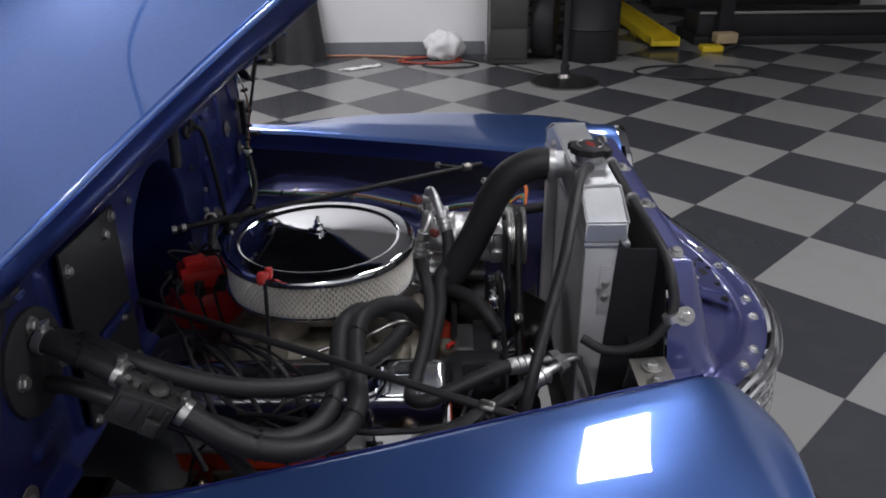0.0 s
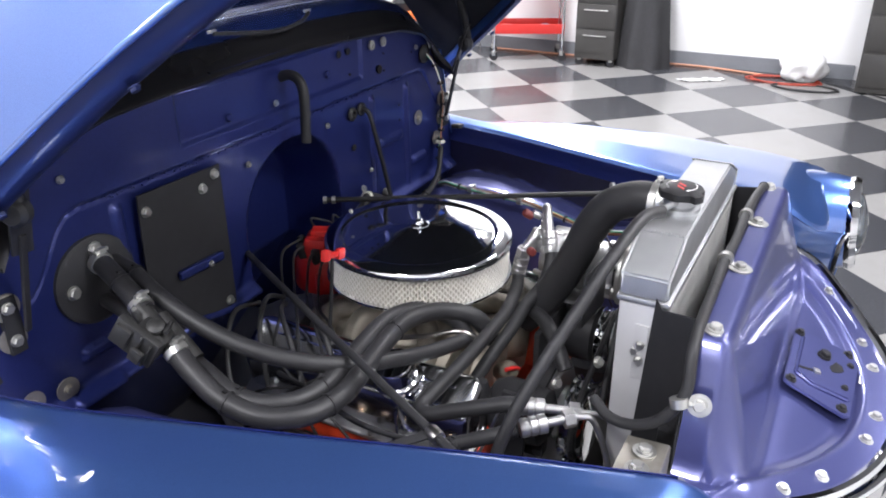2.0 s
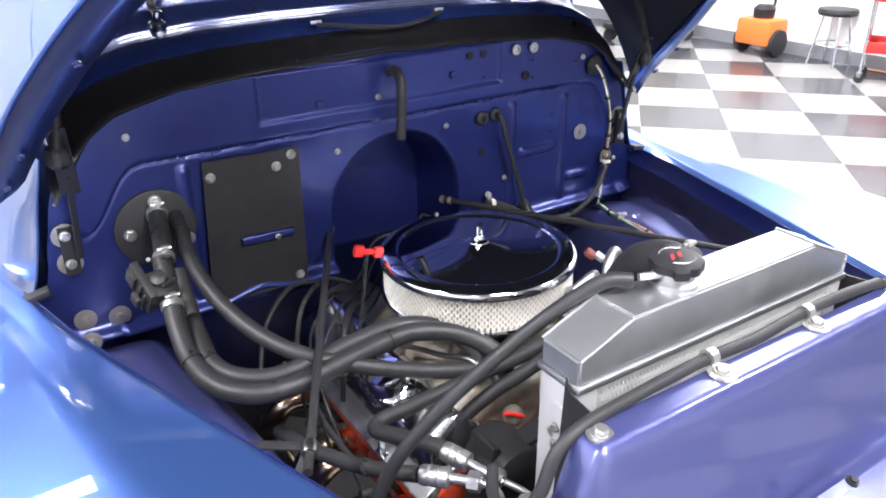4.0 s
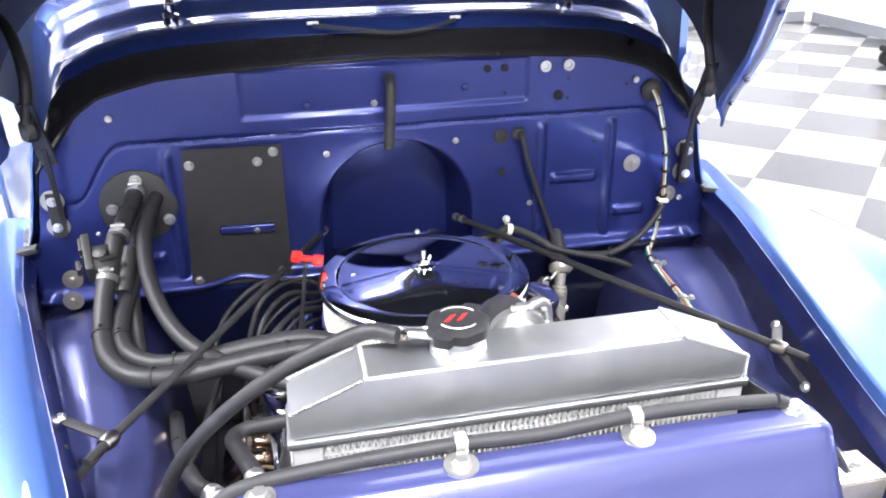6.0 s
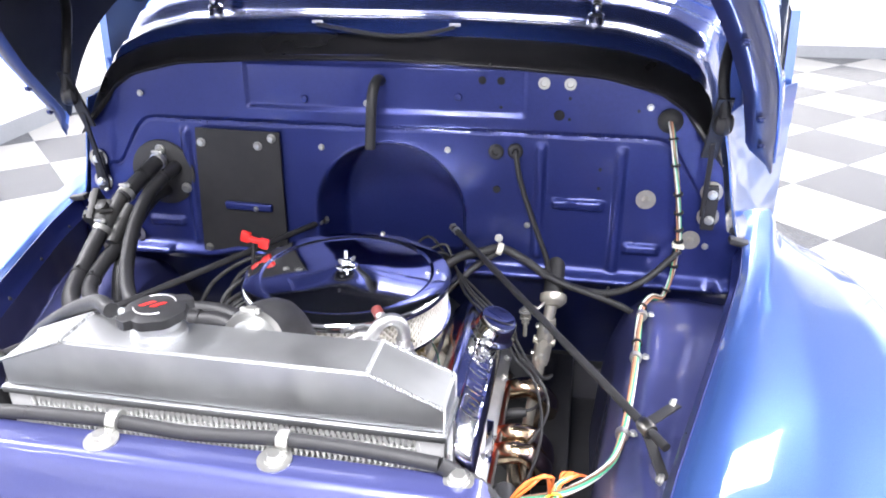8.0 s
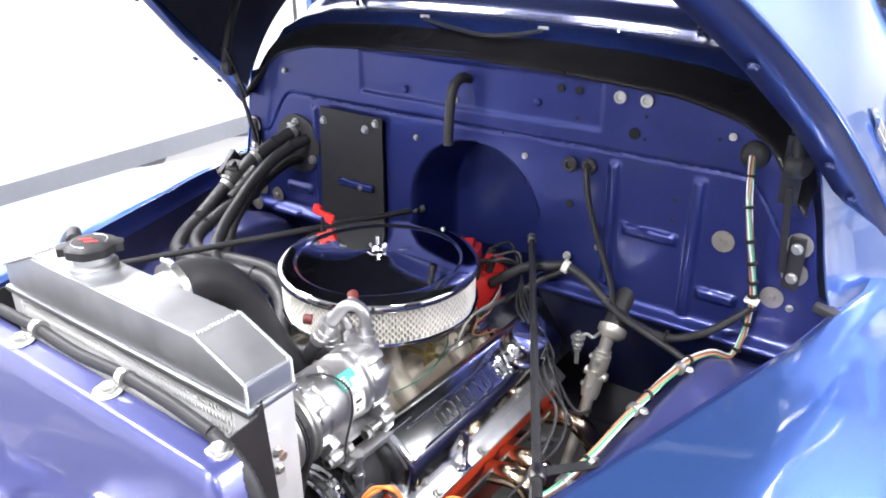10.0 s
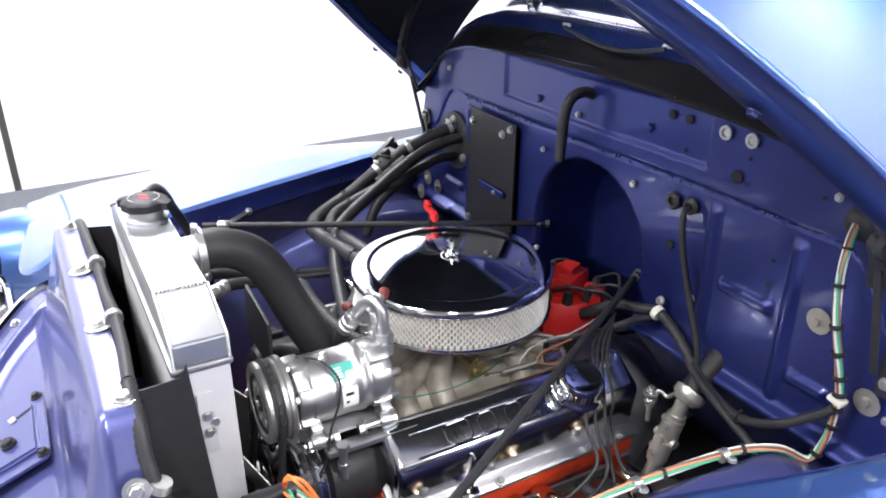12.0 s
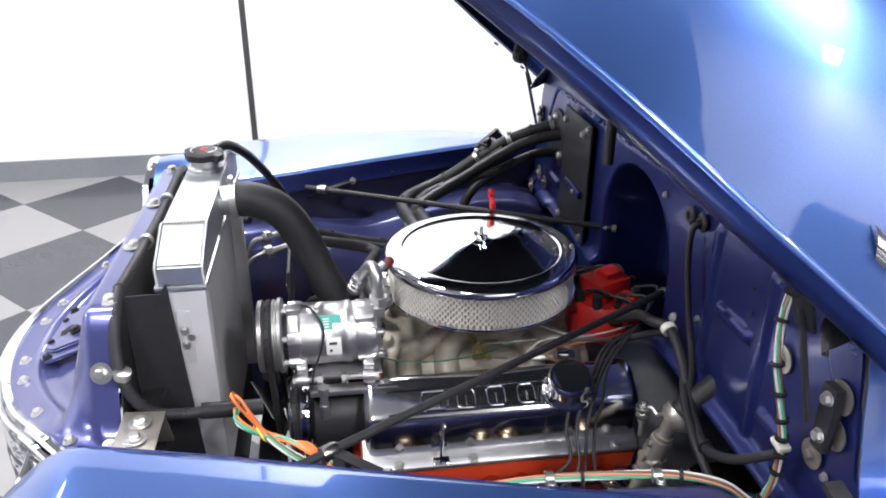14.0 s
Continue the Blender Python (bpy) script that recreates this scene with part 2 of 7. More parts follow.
def surf(bm, fn, nu, nv, thick=0.0):
    """A sheet fn(u, v) over the unit square, with thickness along its normals."""
    vs = [[bm.verts.new(fn(i / nu, j / nv)) for j in range(nv + 1)] for i in range(nu + 1)]
    for i in range(nu):
        for j in range(nv):
            bm.faces.new((vs[i][j], vs[i + 1][j], vs[i + 1][j + 1], vs[i][j + 1]))
    if thick:
        bm.normal_update()
        back = [[bm.verts.new(v.co - v.normal * thick) for v in row] for row in vs]
        for i in range(nu):
            for j in range(nv):
                bm.faces.new((back[i][j], back[i][j + 1], back[i + 1][j + 1], back[i + 1][j]))
        rim = [(i, 0) for i in range(nu)] + [(nu, j) for j in range(nv)] + [(i, nv) for i in range(nu, 0, -1)] + [(0, j) for j in range(nv, 0, -1)]
        for (i, j), (k, l) in zip(rim, rim[1:] + rim[:1]):
            bm.faces.new((vs[k][l], vs[i][j], back[i][j], back[k][l]))
    return bm


def slab(bm, outline, thick, m=None, holes=()):
    """A flat plate: an outline in its own x and y, thick along z, laid by the pose m."""
    m = m or Matrix()
    lo = [bm.verts.new(m @ Vector((x, y, 0))) for x, y in outline]
    hi = [bm.verts.new(m @ Vector((x, y, thick))) for x, y in outline]
    bm.faces.new(lo[::-1])
    bm.faces.new(hi)
    k = len(outline)
    for i in range(k):
        bm.faces.new((lo[i], lo[(i + 1) % k], hi[(i + 1) % k], hi[i]))
    return bm


def bar(bm, p, q, w, thick, bevel=0.0015):
    """A flat bar from p to q."""
    d = Vector(q) - Vector(p)
    return box(bm, Vector(p) + d * 0.5, (w, thick, d.length), [math.degrees(a) for a in look(p, q).to_euler()], bevel)


def lerp(xs, ys, x):
    return float(np.interp(x, xs, ys))


def smoothstep(a, b, x):
    t = min(1.0, max(0.0, (x - a) / (b - a)))
    return t * t * (3 - 2 * t)


def bolt(name, at, axis, r, parent=None, washer=0.0, material=None, group="", label="", category="bolt"):
    """A hexagon-headed bolt, with a washer where one shows."""
    material = material or ZINC
    bm = B()
    if washer:
        lathe(bm, [(washer, 0), (washer, 0.0018), (washer * 0.55, 0.0022)], at, axis, 24)
    m = axes_of(axis)
    o = Vector(at) + m @ Vector((0, 0, 0.002 if washer else 0))
    lathe(bm, [(r, 0), (r, r * 0.75), (r * 0.82, r * 0.95)], o, axis, 6)
    lathe(bm, [(r * 1.25, 0), (r * 1.2, r * 0.25)], o, axis, 16)
    if parent is not None:
        return part(name, bm, material, parent, label, smooth=30)
    return solo(name, bm, material, label or "zinc-plated hexagon bolt", category, group, smooth=30)

# ---------------------------------------------------------------- the workshop
TILE, GX, GY = 0.6240, 3.035, -2.372
X0, X1, XB, Y0, Y1, ZC = -3.72, 6.70, 12.5, -6.0, 7.75, 4.0


def slab_wall(name, c, s, material, label):
    return solo(name, box(B(), c, s), material, label, "wall", kind="structure", smooth=0)


def west_x(y):
    """The west wall stands two degrees off square."""
    return -3.665 - 0.036 * y


def slab_west(name, y, z, out, s, material, label, category):
    return solo(name, box(B(), (west_x(y) + out, y, z), s, (0, 0, 2.06)), material, label, category, kind="structure", smooth=0)


slab_west("wall_west", 0.875, ZC / 2, -0.06, (0.12, 14.4, ZC), WALL, "white painted workshop wall with panel joints", "wall")
slab_wall("wall_north", ((X0 + XB) / 2 - 0.2, Y1 + 0.06, ZC / 2), (XB - X0 + 0.4, 0.12, ZC), WALL, "white painted far workshop wall")
slab_wall("wall_south", ((X0 + XB) / 2, Y0 - 0.06, ZC / 2), (XB - X0, 0.12, ZC), WALL, "plain light workshop wall")
slab_wall("wall_east", (X1 + 0.06, (Y1 - 0.98) / 2, ZC / 2), (0.12, Y1 + 0.98, ZC), WALL, "white painted workshop wall beside the dark lift bay")
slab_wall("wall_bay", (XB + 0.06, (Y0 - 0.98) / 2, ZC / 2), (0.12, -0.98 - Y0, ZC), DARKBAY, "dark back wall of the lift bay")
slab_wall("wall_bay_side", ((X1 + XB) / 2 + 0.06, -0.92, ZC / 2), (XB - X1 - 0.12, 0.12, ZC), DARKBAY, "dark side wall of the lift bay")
solo("ceiling", box(B(), ((X0 + X1) / 2 - 0.2, (Y0 + Y1) / 2, ZC + 0.06), (X1 - X0 + 0.4, Y1 - Y0, 0.12)), CEILING, "grey workshop ceiling", "ceiling", kind="structure", smooth=0)
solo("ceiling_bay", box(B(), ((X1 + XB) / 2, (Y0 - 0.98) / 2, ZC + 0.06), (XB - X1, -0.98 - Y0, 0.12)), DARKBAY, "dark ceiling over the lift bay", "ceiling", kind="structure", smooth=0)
for i, (c, s) in enumerate([((X1 - 0.006, 3.35, 0.065), (0.012, 8.6, 0.13)),
                            ((1.5, Y1 - 0.006, 0.065), (10.3, 0.012, 0.13))]):
    solo("baseboard", box(B(), c, s), BASEGREY, "grey vinyl base strip along the white wall", "baseboard", kind="structure", smooth=0)
slab_west("baseboard", 0.875, 0.065, 0.006, (0.012, 13.7, 0.13), BASEGREY, "grey vinyl base strip along the white wall", "baseboard")
for jy in (-5.3, -1.07, 3.1, 6.4):
    slab_west("trim", jy, 2.05, 0.004, (0.008, 0.035, 3.84), CABGREY, "dark joint strip between white wall panels", "trim")
solo("trim", box(B(), (5.2, Y1 - 0.004, 2.05), (0.02, 0.008, 3.84)), BASEGREY, "grey joint strip on the far wall", "trim", kind="structure", smooth=0)

floor = solo("floor", box(B(), ((X0 + XB) / 2 - 0.2, (Y0 + Y1) / 2, -0.06), (XB - X0 + 0.4, Y1 - Y0, 0.114)), BASEGREY,
             "glossy checkered floor of light grey and charcoal vinyl tiles", "floor", kind="structure", smooth=0)


# Frames go round the added fill lamps as well.
def lamp_housing(x, y):
    t = thing("lamp_panel", (x, y, 3.97), "white rectangular light panel, for ceiling lamps and added fill lamps", "ceiling light", "ceiling lights")
    fr = B()
    for dx, dy, sx, sy in ((0.465, 0, 0.03, 0.56), (-0.465, 0, 0.03, 0.56), (0, 0.265, 0.9, 0.03), (0, -0.265, 0.9, 0.03)):
        box(fr, (x + dx, y + dy, 3.955), (sx, sy, 0.07))
    part("frame", fr, WALL, t, smooth=0)
    return t


for lx, ly, lp in LAMPS:
    lamp_housing(lx, ly)

# ---------------------------------------------------------------- the truck's body
truck = thing("pickup_truck", (0, 0, 0), "vintage metallic blue pickup truck with its hood raised", "truck")
FWX = [0, 0.16, 0.30, 0.43, 0.475, 0.54, 0.586, 0.607, 0.62, 0.638, 0.660, 0.673, 0.690, 0.699, 0.72, 0.75]
FWZ = [1.354, 1.350, 1.344, 1.335, 1.325, 1.308, 1.278, 1.249, 1.233, 1.208, 1.190, 1.15, 1.06, 1.022, 1.012, 1.004]
ARX = [0, 0.2, 0.34, 0.456, 0.541, 0.61, 0.64, 0.665]
ARZ = [1.394, 1.393, 1.388, 1.378, 1.358, 1.326, 1.286, 1.20]


def fw_y(x, z):
    """Relief of the pressed firewall; less is nearer to the engine."""
    y = 0.012 * smoothstep(-0.1, 0.3, x)
    # round recess behind the engine
    cx, cz, rr = 0.007, 1.012, 0.160
    d = math.hypot(x - cx, z - cz) if z > cz else abs(x - cx)
    y += 0.145 * (1 - smoothstep(rr - 0.026, rr + 0.004, d))
    # long bead, turning down at its ends
    zb = 1.206 - 0.11 * smoothstep(0.50 if x < 0 else 0.53, 0.62 if x < 0 else 0.65, abs(x)) ** 1.6
    y += 0.0045 * max(0, 1 - abs(z - zb) / 0.005) * (1 if abs(x) < 0.63 else 0)
    y -= 0.003 * smoothstep(zb - 0.004, zb + 0.004, z)
    # shallow framed panel above
    ix = min(x + 0.290, 0.286 - x)
    iz = min(z - 1.240, 1.333 - z)
    y += 0.006 * smoothstep(-0.002, 0.004, min(ix, iz))
    # panel of the driver's side: two upright ribs and two short bars
    for rx, z0, z1 in ((0.321, 0.93, 1.192), (0.480, 0.912, 1.190), (-0.443, 0.912, 1.192)):
        if z0 < z < z1:
            y -= 0.008 * smoothstep(0.012, 0.005, abs(x - rx)) * smoothstep(0, 0.014, min(z - z0, z1 - z))
    for xa, xb, zc in ((0.345, 0.454, 1.061), (0.497, 0.573, 0.972), (-0.56, -0.47, 0.966), (-0.60, -0.50, 0.90)):
        if xa < x < xb:
            y -= 0.009 * smoothstep(0.012, 0.007, abs(z - zc)) * smoothstep(0, 0.008, min(x - xa, xb - x))
    # lower ledge with a wave by the passenger's side, and the toe board going back below it
    zl = 0.898 + 0.016 * math.exp(-((x + 0.33) / 0.05) ** 2)
    if d > rr:
        y -= 0.022 * math.exp(-((z - zl) / 0.013) ** 2)
    if z < 0.88:
        y += (0.88 - z) * 0.75
    return y


def on_fw(x, z, out=0.0):
    return Vector((x, fw_y(x, z) - 0.004 - out, z))


def firewall_sheet(u, v):
    x = -0.75 + 1.5 * u
    zt = lerp(FWX, FWZ, abs(x))
    z = 0.52 + (zt - 0.52) * v
    return Vector((x, fw_y(x, z), z))


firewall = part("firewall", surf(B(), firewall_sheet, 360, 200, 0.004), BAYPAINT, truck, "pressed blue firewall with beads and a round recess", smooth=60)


def arch_at(a):
    """The cowl's arch; a runs from -1 to 1 across the truck."""
    xs = abs(a) * 0.78
    if xs <= 0.64:
        return math.copysign(xs, a), lerp(ARX, ARZ, xs)
    t = (xs - 0.64) / 0.14
    return math.copysign(0.64 + 0.115 * t ** 1.3, a), 1.28 - 0.50 * t


def seal(u, v):
    a = -1 + 2 * u
    x = a * 0.662
    zt, zb = lerp(ARX, ARZ, abs(x)), lerp(FWX, FWZ, abs(x)) - 0.012
    zb = min(zb, zt - 0.035)
    y = -0.006 + 0.060 * v ** 1.4 - 0.008 * math.sin(math.pi * min(1, 3 * v)) - 0.030 * smoothstep(0.60, 0.66, abs(x))
    return Vector((x, y, zb + (zt - 0.008 - zb) * v))


part("cowl_seal", surf(B(), seal, 90, 10, 0.006), SEALRUBBER, truck, "black rubber seal along the top of the cowl")
COWLY, COWLZ = [0.0, 0.06, 0.14, 0.24, 0.30, 0.40, 0.52, 0.62, 0.74, 1.0], [-0.008, 0.012, 0.021, 0.020, 0.026, 0.052, 0.066, 0.064, 0.078, 0.092]


def cowl(u, v):
    x, z = arch_at(-1 + 2 * u)
    top = smoothstep(1.0, 1.35, z)
    y = 0.05 + 0.36 * v
    return Vector((x * (1 + 0.16 * v ** 1.4), y, z + top * np.interp(v, COWLY, COWLZ)))


bm = B()
tube(bm, [Vector(cowl(u / 40, 0.97)) + Vector((0, 0, 0.010)) for u in range(7, 34)], 0.009, 8, 2)
part("windscreen_trim", bm, CHROME, truck, "bright trim along the foot of the windscreen")
part("cowl", surf(B(), cowl, 80, 48, 0.004), COWLSHADE, truck, "glossy blue cowl panel below the windscreen", smooth=60)

for sgn in (-1, 1):
    def cowl_side(u, v, k=sgn):
        z = 0.42 + 0.82 * v
        x = lerp([0.42, 0.95, 1.02, 1.10, 1.16, 1.24], [0.79, 0.745, 0.716, 0.696, 0.685, 0.665], z)
        return Vector((k * (x + (0.885 - x) * u ** 1.5), 0.008 + 0.42 * u, z))
    part("cowl_side", surf(B(), cowl_side, 14, 24, 0.003), PAINT, truck, "blue cowl side panel ahead of the door")
    part("corner_seal", box(B(), (sgn * 0.722, -0.016, 1.014), (0.046, 0.024, 0.012), (0, sgn * 12, 0), 0.003), RUBBER, truck, "black rubber block in the cowl's corner")
    part("splash_shield", box(B(), (sgn * 0.60, -0.38, 0.455), (0.40, 1.15, 0.006)), SATIN, truck, "black splash shield under the engine bay", smooth=0)

# cab: pillars, roof, doors and windscreen
for sgn in (-1, 1):
    def door_skin(u, v, s=sgn):
        z = 0.35 + 1.05 * v
        return Vector((s * (0.885 + 0.03 * math.sin(math.pi * v * 0.8) - 0.13 * (1 - smoothstep(0.0, 0.22, u)) * 0.3), 0.43 + 1.05 * u, z))
    dr = part("door", surf(B(), door_skin, 10, 16, 0.02), PAINT, truck, "closed blue cab door")
    part("door_handle", tube(B(), [(sgn * 0.915, 1.30, 1.16), (sgn * 0.95, 1.31, 1.165), (sgn * 0.95, 1.40, 1.165)], 0.009), CHROME, dr, "chrome door handle")
    part("pillar", tube(B(), [(sgn * 0.79, 0.44, 1.40), (sgn * 0.76, 0.58, 1.62), (sgn * 0.70, 0.76, 1.84)], 0.032), PAINT, truck)
    part("pillar", tube(B(), [(sgn * 0.87, 1.48, 1.38), (sgn * 0.80, 1.46, 1.65), (sgn * 0.72, 1.44, 1.84)], 0.035), PAINT, truck)
    bm = B()
    slab(bm, [(0, 0), (0.66, 0), (0.60, 0.36), (0.06, 0.36)], 0.005, pose(sgn * 0.38 - 0.33, 0.455, 1.455, 58, 0, 0))
    ws = part("windscreen", bm, GLASS, truck, "windscreen pane", smooth=0)
    ws.visible_shadow = False


def roof(u, v):
    a = -1 + 2 * u
    return Vector((0.74 * a, 0.74 + 0.76 * v, 1.93 - 0.10 * a * a - 0.09 * (2 * v - 1) ** 2))


part("roof", surf(B(), roof, 20, 14, 0.01), PAINT, truck)
part("cab_back", box(B(), (0, 1.52, 1.1), (1.74, 0.03, 1.5), bevel=0.01), CABDARK, truck)
part("cab_floor", box(B(), (0, 0.86, 0.435), (1.56, 1.30, 0.03), bevel=0.004), CABDARK, truck, "black cab floor pan")
part("dashboard", box(B(), (0, 0.62, 1.30), (1.5, 0.28, 0.20), bevel=0.04), CABDARK, truck)

# fenders
EDGE_Y = [-1.3, -1.0, -0.89, -0.73, -0.45, -0.16, 0.0, 0.1]
EDGE_X = [0.40, 0.445, 0.476, 0.522, 0.611, 0.698, 0.733, 0.757]
CREST_Y = [-1.12, -1.04, -0.95, -0.83, -0.57, -0.30, -0.08, 0.05, 0.2]
CREST_Z = [0.928, 0.968, 0.992, 1.007, 1.022, 1.018, 0.999, 0.973, 0.94]


def sway(y):
    """The nose stands a little to one side of the firewall's middle."""
    return -0.028 * min(0.0, y)


def fender_fn(s):
    def fn(u, v):
        if v < 0.68:
            y, th = 0.16 - (0.16 + 0.89) * v / 0.68, 0.0
        else:
            th = (v - 0.68) / 0.32 * math.pi / 2
            y = -0.89 - 0.140 * math.sin(th) ** 0.65
        ye = max(y, -0.96)
        xe = lerp(EDGE_Y, EDGE_X, ye)
        zc = lerp(CREST_Y, CREST_Z, ye)
        ze = 1.013 if y > -0.9 else 1.013 - 0.03 * smoothstep(-0.9, -1.0, y)
        ze = min(ze, 1.018)
        xs = [xe, xe + 0.012, xe + 0.05, 0.5 * (xe + 0.86), 0.86, 0.93, 0.985, 1.02, 1.035, 1.03]
        zs = [ze - 0.004, ze + 0.003, ze + 0.006, 0.5 * (ze + zc) + 0.008, zc, zc - 0.028, zc - 0.085, zc - 0.18, zc - 0.32, zc - 0.50]
        q = u * (len(xs) - 1)
        x, z = lerp(range(len(xs)), xs, q), lerp(range(len(zs)), zs, q)
        d = 1 - max(0.0, math.cos(th)) ** 0.55
        x = 0.77 + (x - 0.77) * (1 - 0.60 * d)
        z = 0.886 + (z - 0.886) * (1 - (0.14 if z > 0.886 else 0.66) * d)
        y += 0.20 * max(0.0, min(x, 0.70) - 0.46) * math.sin(th) * smoothstep(0.90, 0.965, z) - 0.030 * d * smoothstep(0.98, 0.78, z)
        if y < -0.89:
            zl = 1.006 + 0.25 * (x - 0.55) - (1.2 - 1.6 * (x - 0.55)) * (-0.985 - y)
            hh = max(0.0, 1 - abs(z - zl) / 0.05)
            z = min(z, zl) - 0.0125 * hh * hh
        return Vector((s * x + sway(y), y, z))
    return fn


for sgn in (-1, 1):
    part("fender", surf(B(), fender_fn(sgn), 54, 60, 0.003), PAINT, truck, "rounded metallic blue front fender", smooth=75)
    hl = part("headlight", lathe(B(), [(0.105, 0.004), (0.111, 0.010), (0.114, 0.022), (0.107, 0.036), (0.094, 0.032), (0.088, 0.02)], (sgn * 0.772 + 0.03, -1.040, 0.884), (0, -1, 0.12), 40), CHROME, truck, "chrome headlight bezel")
    part("bucket", lathe(B(), [(0.128, -0.13), (0.126, -0.07), (0.119, -0.02), (0.111, 0.012)], (sgn * 0.772 + 0.03, -1.040, 0.884), (0, -1, 0.12), 48), PAINT, hl, "blue painted headlight pod")
    part("lens", lathe(B(), [(0.09, 0.02), (0.07, 0.042), (0.035, 0.054), (0, 0.058)], (sgn * 0.772 + 0.03, -1.040, 0.884), (0, -1, 0.12), 32), GLASS, hl, "clear headlight lens")


# inner aprons with the wheelhouse humps
HUMP_Y = [-1.0, -0.85, -0.7, -0.5, -0.35, -0.2, -0.08, 0.0, 0.05]
HUMP_Z = [0.925, 0.925, 0.905, 0.868, 0.893, 0.903, 0.895, 0.865, 0.83]
for sgn in (-1, 1):
    def apron(u, v, s=sgn):
        y = 0.02 - 0.93 * v
        xe = lerp(EDGE_Y, EDGE_X, y) - 0.003
        zc = lerp(HUMP_Y, HUMP_Z, y)
        xi = 0.44 + 0.05 * smoothstep(-0.6, -0.1, y) - 0.105 * smoothstep(-0.62, -0.80, y)
        xs = [xi - 0.02, xi - 0.01, xi + 0.005, xi + 0.03, xi + 0.065, 0.5 * (xi + 0.065 + xe), xe - 0.015, xe - 0.004, xe - 0.002, xe]
        zs = [0.48, 0.64, zc - 0.10, zc - 0.035, zc, zc + 0.004, zc - 0.004, zc + 0.008, 0.96, 1.008]
        q = 6.7 * u
        return Vector((s * lerp(range(10), xs, q) + sway(y), y, lerp(range(10), zs, q)))
    ap = part("inner_fender", surf(B(), apron, 36, 40, 0.003), APRON, truck, "violet-blue inner fender with wheelhouse hump", smooth=60)

    # Strip below the fender's edge, coloured dark for the shade there.
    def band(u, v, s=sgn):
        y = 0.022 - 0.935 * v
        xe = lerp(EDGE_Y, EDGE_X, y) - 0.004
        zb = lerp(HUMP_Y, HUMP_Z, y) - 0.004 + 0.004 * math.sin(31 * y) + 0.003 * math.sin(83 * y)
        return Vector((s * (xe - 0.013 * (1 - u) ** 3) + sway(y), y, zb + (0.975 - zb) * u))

    def lip(u, v, s=sgn):
        y = 0.022 - 0.935 * v
        xe = lerp(EDGE_Y, EDGE_X, y)
        return Vector((s * (xe - 0.016 + 0.014 * u ** 0.6) + sway(y), y, 0.970 + 0.041 * u))
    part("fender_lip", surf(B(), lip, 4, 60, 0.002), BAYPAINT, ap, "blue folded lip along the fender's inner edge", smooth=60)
    part("fender_inner_wall", surf(B(), band, 8, 80, 0.002), SHADEDWALL, ap, "fender's inner wall below its edge, its shade painted black-violet", smooth=60)
    for y in (-0.10, -0.26, -0.42, -0.60, -0.74):
        x = lerp(EDGE_Y, EDGE_X, y) - 0.006
        bolt("bolt", (sgn * (x - 0.003) + sway(y), y, 0.975), (-sgn, 0, 0), 0.005, ap, material=SATIN)


# grille apron in front of the radiator, with its raised shelf
def front_edge(x):
    return -1.157 + 1.10 * x * x


def apron_z(x, y):
    yb = -0.925
    side = lerp([0.305, 0.312, 0.370, 0.392], [1, 0.97, 0.06, 0], abs(x - 0.02))
    fall = 1 - lerp([0, 0.005, 0.055, 0.070], [0, 0.03, 0.94, 1], yb - y)
    base = 0.935 - 0.048 * smoothstep(-0.96, -1.15, y)
    base += 0.02 * smoothstep(0.30, 0.42, abs(x)) * smoothstep(-0.95, -1.06, y)
    inward = (y - front_edge(x)) / math.sqrt(1 + (2.2 * x) ** 2)
    base += 0.010 * (1 - smoothstep(0.036, 0.052, inward)) - 0.012 * smoothstep(0.040, 0.075, inward) * smoothstep(0.40, 0.34, abs(x))
    return base + (1.114 - base) * side * fall


def grille_apron(u, v):
    x = -0.455 + 0.93 * u
    ya = -0.892
    yf = min(front_edge(x), -0.93)
    w = v ** 0.8
    y = ya + (yf - ya) * w
    return Vector((x, y, apron_z(x, y)))


nose = part("grille_apron", surf(B(), grille_apron, 90, 70, 0.003), APRON, truck, "violet-blue sheet-metal apron ahead of the radiator", smooth=60)


def skirt(u, v):
    x = -0.455 + 0.93 * u
    return Vector((x, -0.8895, 0.56 + (apron_z(x, -0.892) - 0.004 - 0.56) * v))


part("apron_skirt", surf(B(), skirt, 60, 8, 0.002), SATIN, nose, "black sheet behind the apron ahead of the radiator", smooth=0)
bm = B()
tube(bm, [(x, min(front_edge(x), -0.93) - 0.008, apron_z(x, front_edge(x)) + 0.002) for x in [-0.44 + 0.055 * i for i in range(17)]], 0.009, 8, 3)
part("grille_trim", bm, CHROME, truck, "polished trim along the grille opening")
bm = B()
tube(bm, [(x, min(front_edge(x), -0.93) - 0.024, apron_z(x, front_edge(x)) - 0.008) for x in [-0.44 + 0.055 * i for i in range(17)]], 0.006, 8, 3)
part("grille_trim", bm, CHROME, truck, "thin second trim line along the grille opening")


for sgn in (-1, 1):
    run = [(sgn * (x - 0.03) + 0.03, y, z) for x, y, z in ((0.335, -1.034, 0.914), (0.38, -1.032, 0.898), (0.45, -1.034, 0.888), (0.56, -1.037, 0.886), (0.64, -1.042, 0.892), (0.695, -1.052, 0.895))]
    part("grille_trim", tube(B(), run, 0.0075, 8, 5), CHROME, truck, "polished trim curving from the grille to the headlight")


